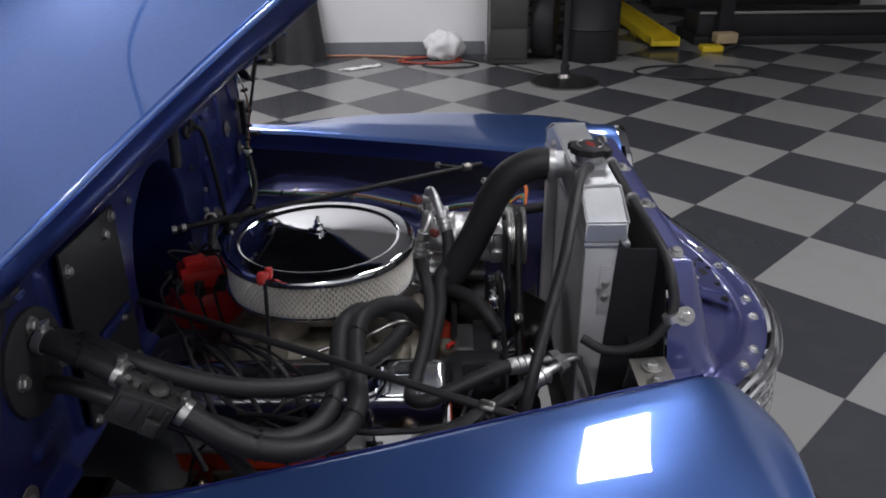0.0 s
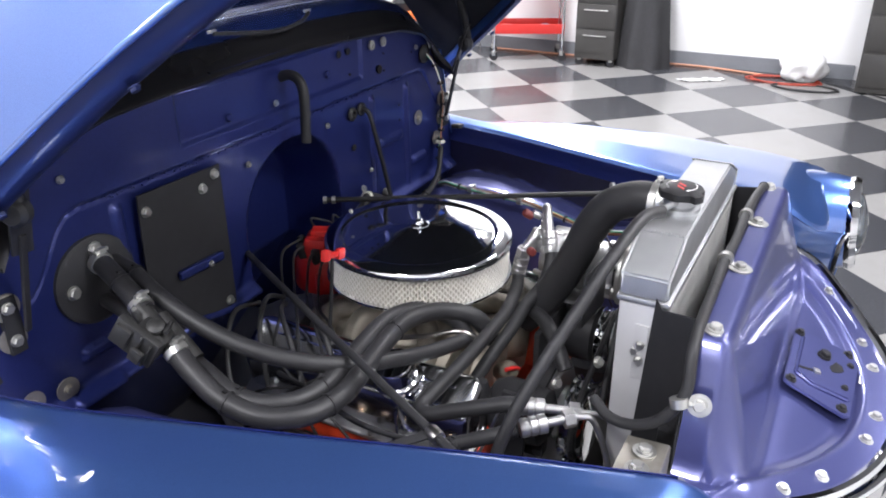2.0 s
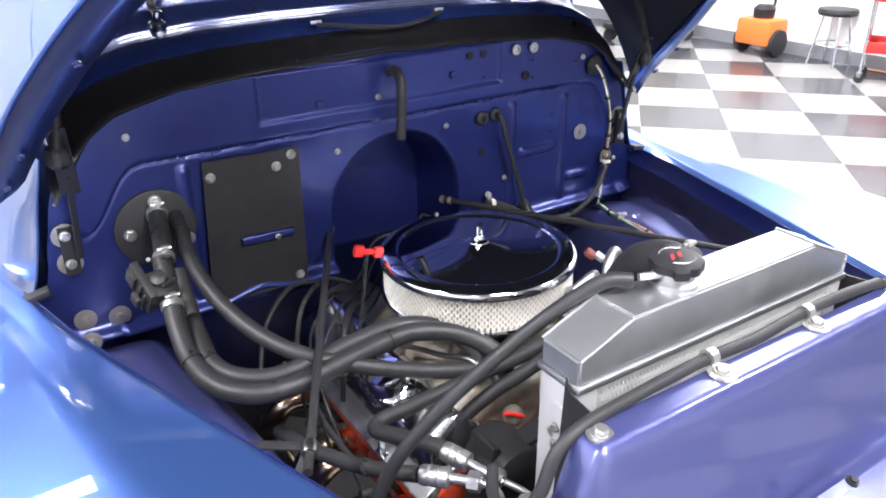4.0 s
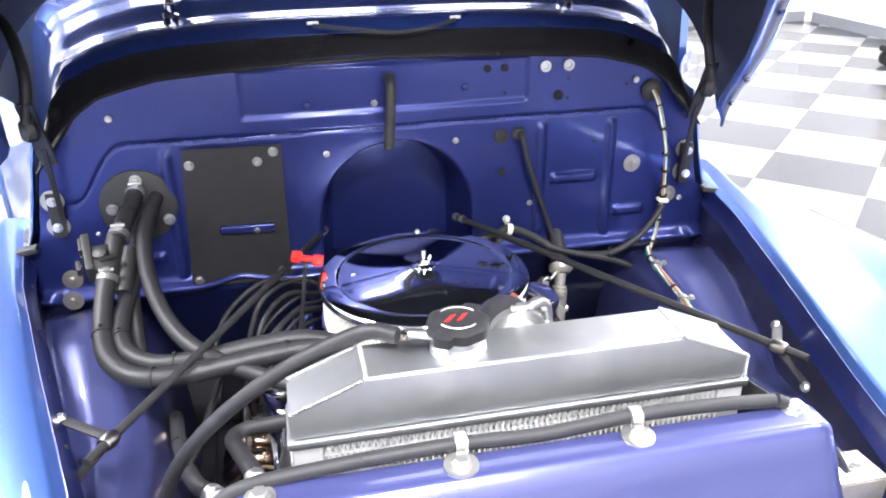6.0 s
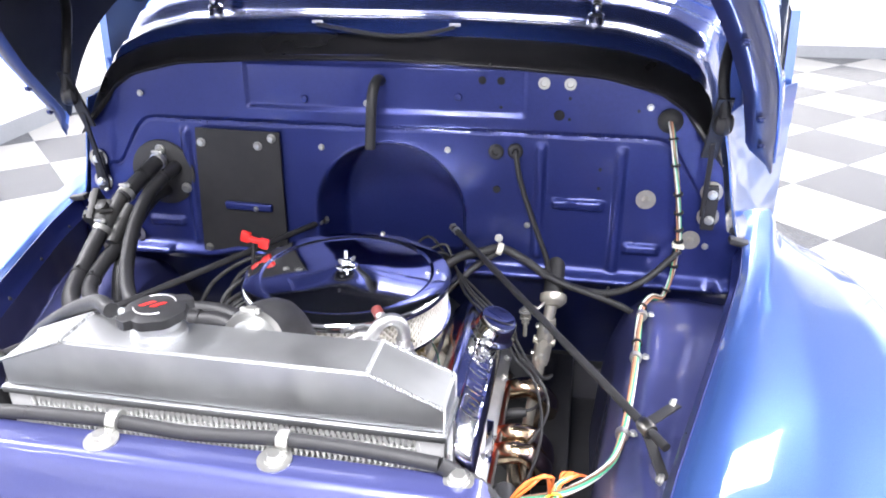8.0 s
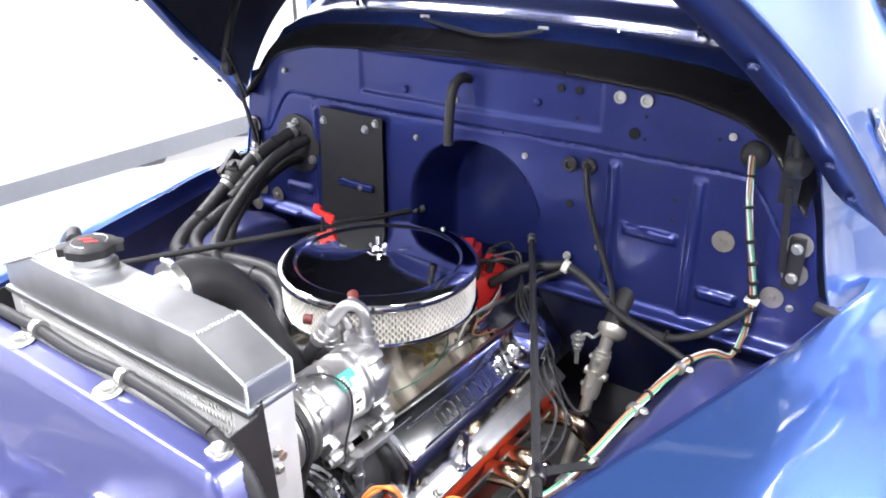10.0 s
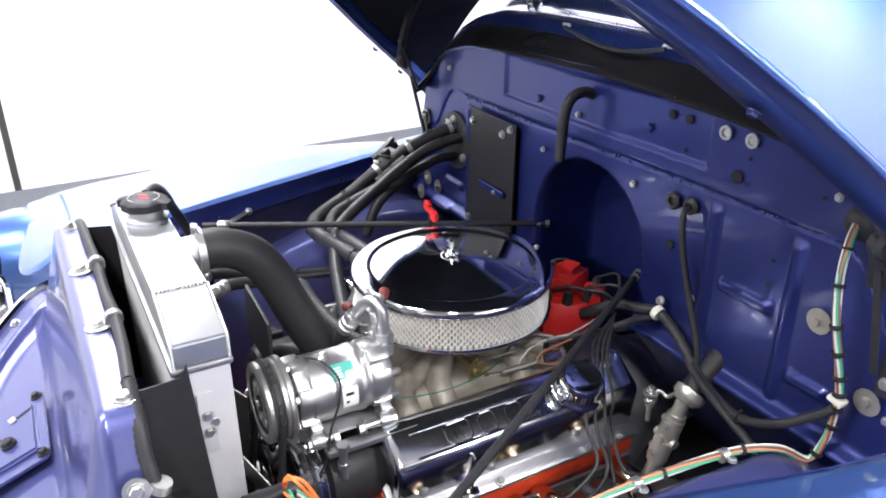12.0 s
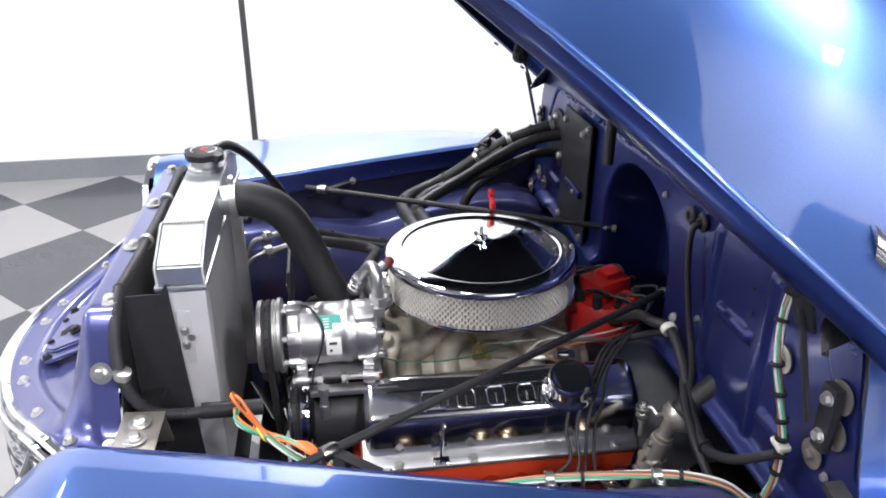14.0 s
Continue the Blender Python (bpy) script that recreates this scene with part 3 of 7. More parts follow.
def surround(u, v):
    """Pressed chrome grille surround, bulging out and down from the trim, with fluted relief."""
    x = -0.455 + 0.91 * u
    xc = max(-0.44, min(0.44, x))
    out = 0.012 * math.sin(math.pi * min(1.0, 0.10 + 0.75 * v)) + 0.003 * smoothstep(0.2, 0.36, abs(x)) * math.sin(v * 24) + 0.001 * smoothstep(0.2, 0.36, abs(x)) * math.sin(x * 130 + 14 * v)
    return Vector((x * (1 + 0.05 * v), min(front_edge(xc), -0.93) - 0.012 - out * (0.75 + 0.9 * abs(x)), apron_z(xc, front_edge(xc)) - 0.014 - 0.115 * v))


part("grille_surround", surf(B(), surround, 110, 26, 0.003), CHROME, truck, "bulging fluted chrome grille surround", smooth=60)


def grille_bar(k):
    bm = B()
    tube(bm, [(x, min(front_edge(x), -0.93) - 0.014 + 0.01 * k, 0.885 - 0.055 * k) for x in [-0.50 + 0.0625 * i for i in range(17)]], 0.018, 8, 3)
    return bm


for k in range(1, 6):
    part("grille_bar", grille_bar(k), CHROME, truck, "chrome grille bar")

# hood, hinged at the cowl and raised
HX = [0.772, 0.744, 0.702, 0.655, 0.610, 0.565, 0.50, 0.43, 0.33, 0.20]
HY = [0.066, -0.039, -0.170, -0.270, -0.355, -0.430, -0.545, -0.67, -0.80, -0.90]
HZ = [1.155, 1.250, 1.362, 1.450, 1.520, 1.578, 1.668, 1.765, 1.862, 1.935]
UPY, UPZ = 0.46, 0.888


def hood_point(s, a, inset=0.0):
    """s runs from the rear edge to the nose, a from the left side over the top to the right."""
    q = s * 9
    w, y, z = lerp(range(10), HX, q), lerp(range(10), HY, q), lerp(range(10), HZ, q)
    h = 0.47 - 0.28 * s ** 1.5
    ph = math.pi * (1 - a)
    c, sn = math.cos(ph), math.sin(ph)
    e = 2 / 2.8
    x = (w - inset) * math.copysign(abs(c) ** e, c)
    d = (h - inset) * abs(sn) ** e
    return Vector((x, y + UPY * d, z + UPZ * d))


hood = part("hood", surf(B(), lambda u, v: hood_point(v, u), 72, 36, 0.002), PAINT, truck, "raised metallic blue alligator hood", smooth=75)
part("hood_liner", surf(B(), lambda u, v: hood_point(0.004 + 0.99 * v, 0.004 + 0.992 * u, 0.008), 60, 30, 0.002), TRIMBLACK, hood, "black coated underside of the hood", smooth=75)
for sgn in (-1, 1):
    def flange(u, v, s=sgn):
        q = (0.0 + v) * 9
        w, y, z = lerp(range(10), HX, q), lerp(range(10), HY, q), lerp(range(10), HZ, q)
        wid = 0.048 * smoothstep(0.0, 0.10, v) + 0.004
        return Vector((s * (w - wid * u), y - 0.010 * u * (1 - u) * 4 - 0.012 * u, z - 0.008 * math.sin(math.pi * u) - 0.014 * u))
    fl = part("hood_flange", surf(B(), flange, 6, 40, 0.002), SHADEFLANGE, hood, "folded flange along the hood's side, shade put into its blue")
    bead = [(sgn * (w + 0.003), y - 0.001, z + 0.003) for w, y, z in zip(HX, HY, HZ)]
    part("hood_edge", tube(B(), bead, 0.0045, 10, 6), PAINT, hood, "rolled edge along the hood's side")
    for s in (0.10, 0.17, 0.36, 0.6):
        p = Vector(flange(0.5, s))
        bolt("bolt", p + Vector((0, -0.004, -0.004)), (0, -0.6, -0.8), 0.0065, fl, material=SHADEFLANGE, label="painted flange bolt")
    # hinge: plate on the hood, pad, lower arm and the bolted foot on the firewall
    hg = part("hood_hinge", bar(B(), (sgn * 0.642, -0.088, 1.315), (sgn * 0.634, -0.046, 1.194), 0.030, 0.006), SATIN, truck, "black steel hood hinge", smooth=0)
    part("arm", bar(B(), (sgn * 0.636, -0.060, 1.225), (sgn * 0.641, -0.020, 1.066), 0.010, 0.006), SATIN, hg, smooth=0)
    bm = B()
    lathe(bm, [(0.0, -0.014), (0.015, -0.014), (0.021, -0.007), (0.021, 0.007), (0.015, 0.014), (0.0, 0.014)], (sgn * 0.646, -0.076, 1.266), (0.9 * sgn, -0.4, 0), 24)
    part("hinge_pad", bm, RUBBER, hg, "black rubber hinge pad")
    bm = B()
    tube(bm, [(sgn * 0.645, -0.085, 1.28), (sgn * 0.635, -0.07, 1.36), (sgn * 0.655, -0.02, 1.42), (sgn * 0.690, 0.03, 1.45)], 0.010, 10, 6)
    part("stay", bm, SATIN, hg)
    bm = B()
    slab(bm, [(-0.012, -0.048), (0.012, -0.048), (0.014, 0.0), (0.012, 0.042), (-0.012, 0.042)], 0.012, Matrix(((1, 0, 0, sgn * 0.655), (0, 0, 1, -0.012), (0, 1, 0, 1.082), (0, 0, 0, 1))))
    part("foot", bm, SATIN, hg, "black hinge foot", smooth=0)
    for z in (1.055, 1.108):
        part("washer", lathe(B(), [(0.0215, 0), (0.0215, 0.002), (0.010, 0.0025)], on_fw(sgn * 0.657, z), (0, -1, 0), 28), WASHER, hg, "wide dull washer")
        bolt("bolt", (sgn * 0.657, -0.0125, z), (0, -1, 0), 0.0078, hg)

# ---------------------------------------------------------------- radiator
RX0, RX1, RYF, RYB = -0.238, 0.281, -0.838, -0.771
rad = thing("radiator", (0.02, -0.80, 0.66), "welded aluminium radiator with a sloped-end top tank", "radiator")
TANK = [(RX0, 1.121), (RX1, 1.121), (RX1, 1.153), (0.199, 1.188), (-0.156, 1.188), (RX0, 1.155)]
bm = B()
slab(bm, TANK, RYB - RYF, Matrix(((1, 0, 0, 0), (0, 0, 1, RYF), (0, 1, 0, 0), (0, 0, 0, 1))))
bmesh.ops.bevel(bm, geom=list(bm.edges), offset=0.003, segments=2, affect="EDGES")
part("top_tank", bm, ALU, rad, "brushed aluminium top tank", smooth=35)
bm = B()
for i in range(len(TANK)):
    (xa, za), (xb, zb) = TANK[i], TANK[(i + 1) % len(TANK)]
    if i == 0:
        continue
    for yy in (RYF, RYB):
        n = int(math.hypot(xb - xa, zb - za) / 0.0036)
        for j in range(n if i in (1, 2, 4) else 0):
            f = (j + 0.5) / n
            c = (xa + (xb - xa) * f, yy, za + (zb - za) * f)
            lathe(bm, [(0, -0.003), (0.0019, -0.0012), (0.0019, 0.0012), (0, 0.003)], c, (xb - xa, 0.3, zb - za), 6, False)
for xx, zz in ((0.199, 1.188), (-0.156, 1.188)):
    for j in range(14):
        lathe(bm, [(0, -0.003), (0.0028, -0.001), (0.0028, 0.001), (0, 0.003)], (xx, RYF + 0.0048 * j + 0.002, zz), (0.2, 1, 0), 6, False)
tagged(part("weld_bead", bm, ALU, rad, "rippled weld beads"), kind="stuff")
part("tank_flange", box(B(), (0.0215, -0.8055, 1.1175), (RX1 - RX0 + 0.008, 0.076, 0.009), bevel=0.003), ALU, rad)
bm = B()
box(bm, (0.0215, -0.813, 0.893), (0.45, 0.040, 0.446))
part("core_block", bm, DULLALU, rad, smooth=0)
bm = B()
for i in range(33):
    box(bm, (0.0215, -0.8148, 0.69 + 0.0131 * i), (0.462, 0.0424, 0.0018))
tagged(part("core_tube_bank", bm, FINALU, rad, "flat cooling tubes", smooth=0), kind="stuff")
V, F = [], []
for row in range(32):
    z0 = 0.6915 + 0.0131 * row
    for k in range(72):
        x0 = -0.212 + 0.0065 * k
        for xa, za, xb, zb in ((x0, z0, x0 + 0.00325, z0 + 0.0115), (x0 + 0.00325, z0 + 0.0115, x0 + 0.0065, z0)):
            b0 = len(V)
            V += [(xa, -0.8400, za), (xa, -0.8320, za), (xb, -0.8320, zb), (xb, -0.8400, zb)]
            F.append((b0, b0 + 1, b0 + 2, b0 + 3))
me = bpy.data.meshes.new("core")
me.from_pydata([(x - 0.02, y + 0.80, z - 0.66) for x, y, z in V], [], F)
me.materials.append(FINALU)
fins = new("core", me)
fins.parent = rad
BASE[fins.name] = BASE[rad.name]
tagged(fins, "folded aluminium cooling fins", kind="stuff")
for xc in (RX0 + 0.016, RX1 - 0.016):
    bm = B()
    box(bm, (xc, -0.8055, 0.8905), (0.032, 0.068, 0.447), bevel=0.003)
    sc = part("side_channel", bm, DULLALU, rad, "aluminium side channel")
    out = 1 if xc > 0 else -1
    bm = B()
    for z in (1.035,):
        lathe(bm, [(0.006, 0), (0.006, 0.005)], (xc + out * 0.016, -0.80, z), (out, 0, 0), 6)
    part("bolt", bm, ZINC, sc)
    part("slotted_strip", box(B(), (xc + out * 0.0175, -0.808, 1.035), (0.003, 0.020, 0.090), bevel=0.001), DULLALU, sc, "thin aluminium strip with two bolts")
    for z in (1.047, 1.022):
        bolt("bolt", (xc + out * 0.019, -0.808, z), (out, 0, 0), 0.0058, sc)
# filler neck and cap
CX, CY = -0.052, -0.803
bm = B()
lathe(bm, [(0.031, 1.186), (0.031, 1.195), (0.025, 1.199), (0.025, 1.208), (0.029, 1.210), (0.029, 1.213)], (CX, CY, 0), (0, 0, 1), 36)
part("filler_neck", bm, ALU, rad)
bm = B()
n = 72
lo, hi, top = [], [], []
for i in range(n):
    a = 2 * math.pi * i / n
    r = 0.0335 * (1 + 0.028 * math.cos(8 * a)) + (0.008 if min(abs(math.sin((a - 0.9) / 2)), abs(math.cos((a - 0.9) / 2))) < 0.12 else 0)
    lo.append(bm.verts.new((CX + r * math.cos(a), CY + r * math.sin(a), 1.211)))
    hi.append(bm.verts.new((CX + r * math.cos(a), CY + r * math.sin(a), 1.222)))
    top.append(bm.verts.new((CX + 0.0265 * math.cos(a), CY + 0.0265 * math.sin(a), 1.226)))
for i in range(n):
    j = (i + 1) % n
    bm.faces.new((lo[i], lo[j], hi[j], hi[i]))
    bm.faces.new((hi[i], hi[j], top[j], top[i]))
bm.faces.new(top)
bm.faces.new(lo[::-1])
cap = part("filler_cap", bm, SATIN, rad, "black lobed radiator cap")
bm = B()
slab(bm, [(-0.016, -0.006), (-0.006, 0.006), (-0.001, 0.006), (-0.011, -0.006)], 0.0008, pose(CX, CY, 1.2262))
slab(bm, [(0.001, -0.006), (0.011, 0.006), (0.016, 0.006), (0.006, -0.006)], 0.0008, pose(CX - 0.004, CY, 1.2262))
part("emblem", bm, REDPLASTIC, cap, "red slanted emblem bars", smooth=0)
for a0 in (0.5, 3.64):
    bm = B()
    tube(bm, [(CX + 0.0225 * math.cos(a0 + 0.2 * i), CY + 0.0225 * math.sin(a0 + 0.2 * i), 1.2263) for i in range(10)], 0.0009, 6, 2)
    part("ring_mark", bm, CASTALU, cap, "thin pale arc")
part("hose_outlet", rod(B(), (0.033, -0.775, 1.158), (0.033, -0.725, 1.160), 0.026, 24), ALU, rad)
part("overflow_nipple", rod(B(), (CX - 0.02, CY, 1.206), (CX - 0.052, CY + 0.012, 1.206), 0.005, 10), ALU, rad)

# black end plates beside the core
for s, xp in ((1, 0.298), (-1, -0.256)):
    t = thing("radiator_side_bracket", (xp, -0.845, 0.80), "black sheet-steel bracket closing the gap beside the radiator core", "bracket", "radiator brackets")
    bm = B()
    slab(bm, [(0.0, 0.0), (0.079, 0.0), (0.060, 0.33), (0.050, 0.315), (0.0, 0.318)], 0.002, Matrix(((0.18 * -s, 0, 1, xp), (1, 0, 0, -0.884), (0, 1, 0, 0.80), (0, 0, 0, 1))))
    part("plate", bm, SATIN, t, smooth=0)
    bm = B()
    box(bm, (xp + s * 0.012, -0.862, 0.955), (0.026, 0.03, 0.002))
    box(bm, (xp + s * 0.024, -0.872, 0.88), (0.03, 0.03, 0.15), bevel=0.003)
    part("foot", bm, SATIN, t)

# ---------------------------------------------------------------- air cleaner
AX, AY = 0.004, -0.300
ac = thing("air_cleaner", (AX, AY, 0.90), "round chrome air cleaner with a white pleated element", "air cleaner")
LID = [(0.0, 1.0402), (0.022, 1.0395), (0.026, 1.0385), (0.06, 1.0350), (0.10, 1.0308), (0.1490, 1.0250), (0.1505, 1.0247), (0.1515, 1.0250), (0.1535, 1.0272), (0.1552, 1.0278), (0.1575, 1.0278),
       (0.170, 1.0266), (0.1790, 1.0252), (0.1830, 1.0235), (0.1855, 1.0205), (0.1868, 1.0160), (0.1868, 1.0110), (0.1850, 1.0085), (0.181, 1.0095), (0.176, 1.014), (0.10, 1.019), (0.0, 1.024)]
part("lid", lathe(B(), LID, (AX, AY, 0), (0, 0, 1), 128, False), LIDCHROME, ac, "mirror chrome dished lid", smooth=60)
Z0, Z1 = 0.951, 1.014
bm = B()
np_, ring = 150, []
for i in range(np_ * 2):
    a = math.pi * i / np_
    r = 0.1765 if i % 2 else 0.1665
    ring.append([bm.verts.new((AX + r * math.cos(a), AY + r * math.sin(a), z)) for z in (Z0 - 0.002, Z1)])
for i in range(len(ring)):
    a, b = ring[i], ring[(i + 1) % len(ring)]
    bm.faces.new((a[0], b[0], b[1], a[1]))
el = part("filter_element", bm, PAPER, ac, "cream pleated paper filter", smooth=0)
V, F = [], []
NS, NL = 215, 20
for i in range(NS):
    b0 = len(V)
    for j in range(NL + 1):
        a = 2 * math.pi * (i + 0.22 * (1 if (i + j // 2) % 2 else -1)) / NS
        # each strand swells where it meets its neighbour
        w = 0.0060 if j % 2 else 0.0088
        for da, r in ((-w, 0.1790), (0.0, 0.1806), (w, 0.1790)):
            V.append((r * math.cos(a + da), r * math.sin(a + da), Z0 - 0.90 + (Z1 - Z0) * j / NL))
    for j in range(NL):
        for k in (0, 1):
            q = b0 + 3 * j + k
            F.append((q, q + 1, q + 4, q + 3))
me = bpy.data.meshes.new("wire_screen")
me.from_pydata(V, [], F)
me.materials.append(WIRE)
scr = new("wire_screen", me)
scr.parent = el
BASE[scr.name] = BASE[ac.name]
tagged(scr, "bright expanded-wire screen round the element")
bm = B()
lathe(bm, [(0.06, 0.905), (0.10, 0.915), (0.14, 0.934), (0.172, 0.9405), (0.184, 0.9425), (0.1862, 0.9460), (0.1850, 0.9495), (0.176, 0.9510), (0.06, 0.940)], (AX, AY, 0), (0, 0, 1), 96, False)
part("base_pan", bm, CHROME, ac, "chrome base pan")
bm = B()
lathe(bm, [(0.021, 1.0392), (0.021, 1.0412), (0.018, 1.0425), (0.011, 1.0432), (0.009, 1.050), (0.005, 1.053), (0.0035, 1.053), (0.0035, 1.068), (0, 1.069)], (AX, AY, 0), (0, 0, 1), 24)
for s in (-1, 1):
    slab(bm, [(0.004, 0.0), (0.014, 0.003), (0.017, 0.010), (0.013, 0.013), (0.004, 0.008)], 0.003, Matrix(((s * 0.8, 0, 0.6, AX), (0.6 * s, 0, -0.8, AY), (0, 1, 0, 1.043), (0, 0, 0, 1))))
part("wing_nut", bm, CHROME, ac, "chrome wing nut and stud")
bolt("lid_clip", (AX + 0.02, AY + 0.176, 1.0262), (0, 0.1, 1), 0.004, ac)

# ---------------------------------------------------------------- engine


def along_y(bm, outline, y0, y1, bevel=0.0, segments=3):
    """A bar of constant section (x, z) from y0 to y1."""
    start = set(bm.edges)
    slab(bm, outline, y1 - y0, Matrix(((1, 0, 0, 0), (0, 0, 1, y0), (0, 1, 0, 0), (0, 0, 0, 1))))
    if bevel:
        bmesh.ops.bevel(bm, geom=[e for e in bm.edges if e not in start], offset=bevel, segments=segments, affect="EDGES", profile=0.5)
    return bm


eng = thing("engine", (0, -0.3, 0.40), "orange-red V8 engine with chrome valve covers", "engine")
bm = B()
along_y(bm, [(-0.17, 0.42), (0.17, 0.42), (0.19, 0.56), (0.13, 0.72), (-0.13, 0.72), (-0.19, 0.56)], -0.57, -0.04, 0.01)
part("block", bm, ORANGE, eng)
bm = B()
lathe(bm, [(0.12, -0.03), (0.185, -0.02), (0.195, 0.02), (0.17, 0.10), (0.12, 0.20), (0.10, 0.5)], (0, -0.02, 0.60), (0, 1, -0.06), 40)
part("bell_housing", bm, mat("dark_grey_casting", (0.27, 0.275, 0.28), 0.5, 0.3, vary=0.25, bump=0.2), eng, "dark grey cast bell housing")
bm = B()
along_y(bm, [(-0.105, 0.70), (0.105, 0.70), (0.135, 0.80), (0.105, 0.845), (-0.105, 0.845), (-0.135, 0.80)], -0.50, -0.10, 0.012)
RUN = []
for y in (-0.45, -0.38, -0.22, -0.15):
    for s in (-1, 1):
        RUN.append(tube(B(), [(s * 0.05, -0.30 + (y + 0.3) * 0.5, 0.862), (s * 0.095, y, 0.85), (s * 0.145, y, 0.80)], 0.024, 12, 4))
lathe(bm, [(0.026, 0.79), (0.030, 0.83), (0.026, 0.85), (0.02, 0.856)], (0.03, -0.50, 0), (0, 0, 1), 20)
intake = part("intake_manifold", bm, DIRTYALU, eng, "heat-stained aluminium intake manifold")
for runner in RUN:
    part("runner", runner, DIRTYALU, intake)
carb = thing("carburettor", (0.006, -0.286, 0.86), "tan-grey four-barrel carburettor under the air cleaner", "carburettor")
bm = B()
box(bm, (0.006, -0.286, 0.868), (0.13, 0.15, 0.022), bevel=0.004)
box(bm, (0.006, -0.286, 0.893), (0.115, 0.17, 0.03), bevel=0.008)
box(bm, (0.006, -0.36, 0.885), (0.09, 0.03, 0.04), bevel=0.008)
part("body", bm, DIRTYALU, carb)
bm = B()
slab(bm, [(0, 0), (0.035, 0.004), (0.03, 0.03), (0.014, 0.045), (0.0, 0.03)], 0.003, Matrix(((0, 0, 1, 0.135), (1, 0, 0, -0.338), (0, 1, 0, 0.856), (0, 0, 0, 1))))
lathe(bm, [(0.006, -0.08), (0.006, 0.012)], (0.136, -0.326, 0.874), (1, 0, 0), 10)
lathe(bm, [(0.005, 0), (0.005, 0.012)], (0.136, -0.308, 0.866), (1, 0, 0), 10)
lathe(bm, [(0.005, 0), (0.005, 0.012)], (0.136, -0.322, 0.892), (1, 0, 0), 10)
part("throttle_lever", bm, mat("yellow_zinc_plate", (0.33, 0.27, 0.13), 0.35, 0.9, vary=0.2), carb, "gold-passivated throttle lever")
bm = B()
pts = []
for i in range(160):
    a = i * 0.9
    f = i / 159
    pts.append((0.142 + 0.0048 * math.cos(a), -0.272 + 0.088 * f, 0.857 - 0.005 * f + 0.0048 * math.sin(a)))
tube(bm, pts, 0.0011, 5, 1)
part("return_spring", bm, ZINC, carb, "coiled steel return spring")
bm = B()
lathe(bm, [(0.0, 0), (0.012, 0.001), (0.013, 0.02), (0.009, 0.022), (0.009, 0.034), (0.0, 0.035)], (0.140, -0.178, 0.857), (0.05, 0.99, -0.06), 18)
part("cable_ferrule", bm, CHROME, carb, "bright plated ferrule")
part("link_rod", rod(B(), (0.146, -0.308, 0.866), (0.142, -0.268, 0.857), 0.0016, 8), STEEL, carb)
bm = B()
slab(bm, [(0, 0), (0.012, 0), (0.012, 0.05), (0, 0.05)], 0.002, Matrix(((0, 0, 1, 0.128), (1, 0, 0, -0.172), (0, 1, 0, 0.836), (0, 0, 0, 1))))
box(bm, (0.112, -0.166, 0.838), (0.034, 0.014, 0.003))
part("cable_bracket", bm, STEEL, carb, "bare steel cable bracket")

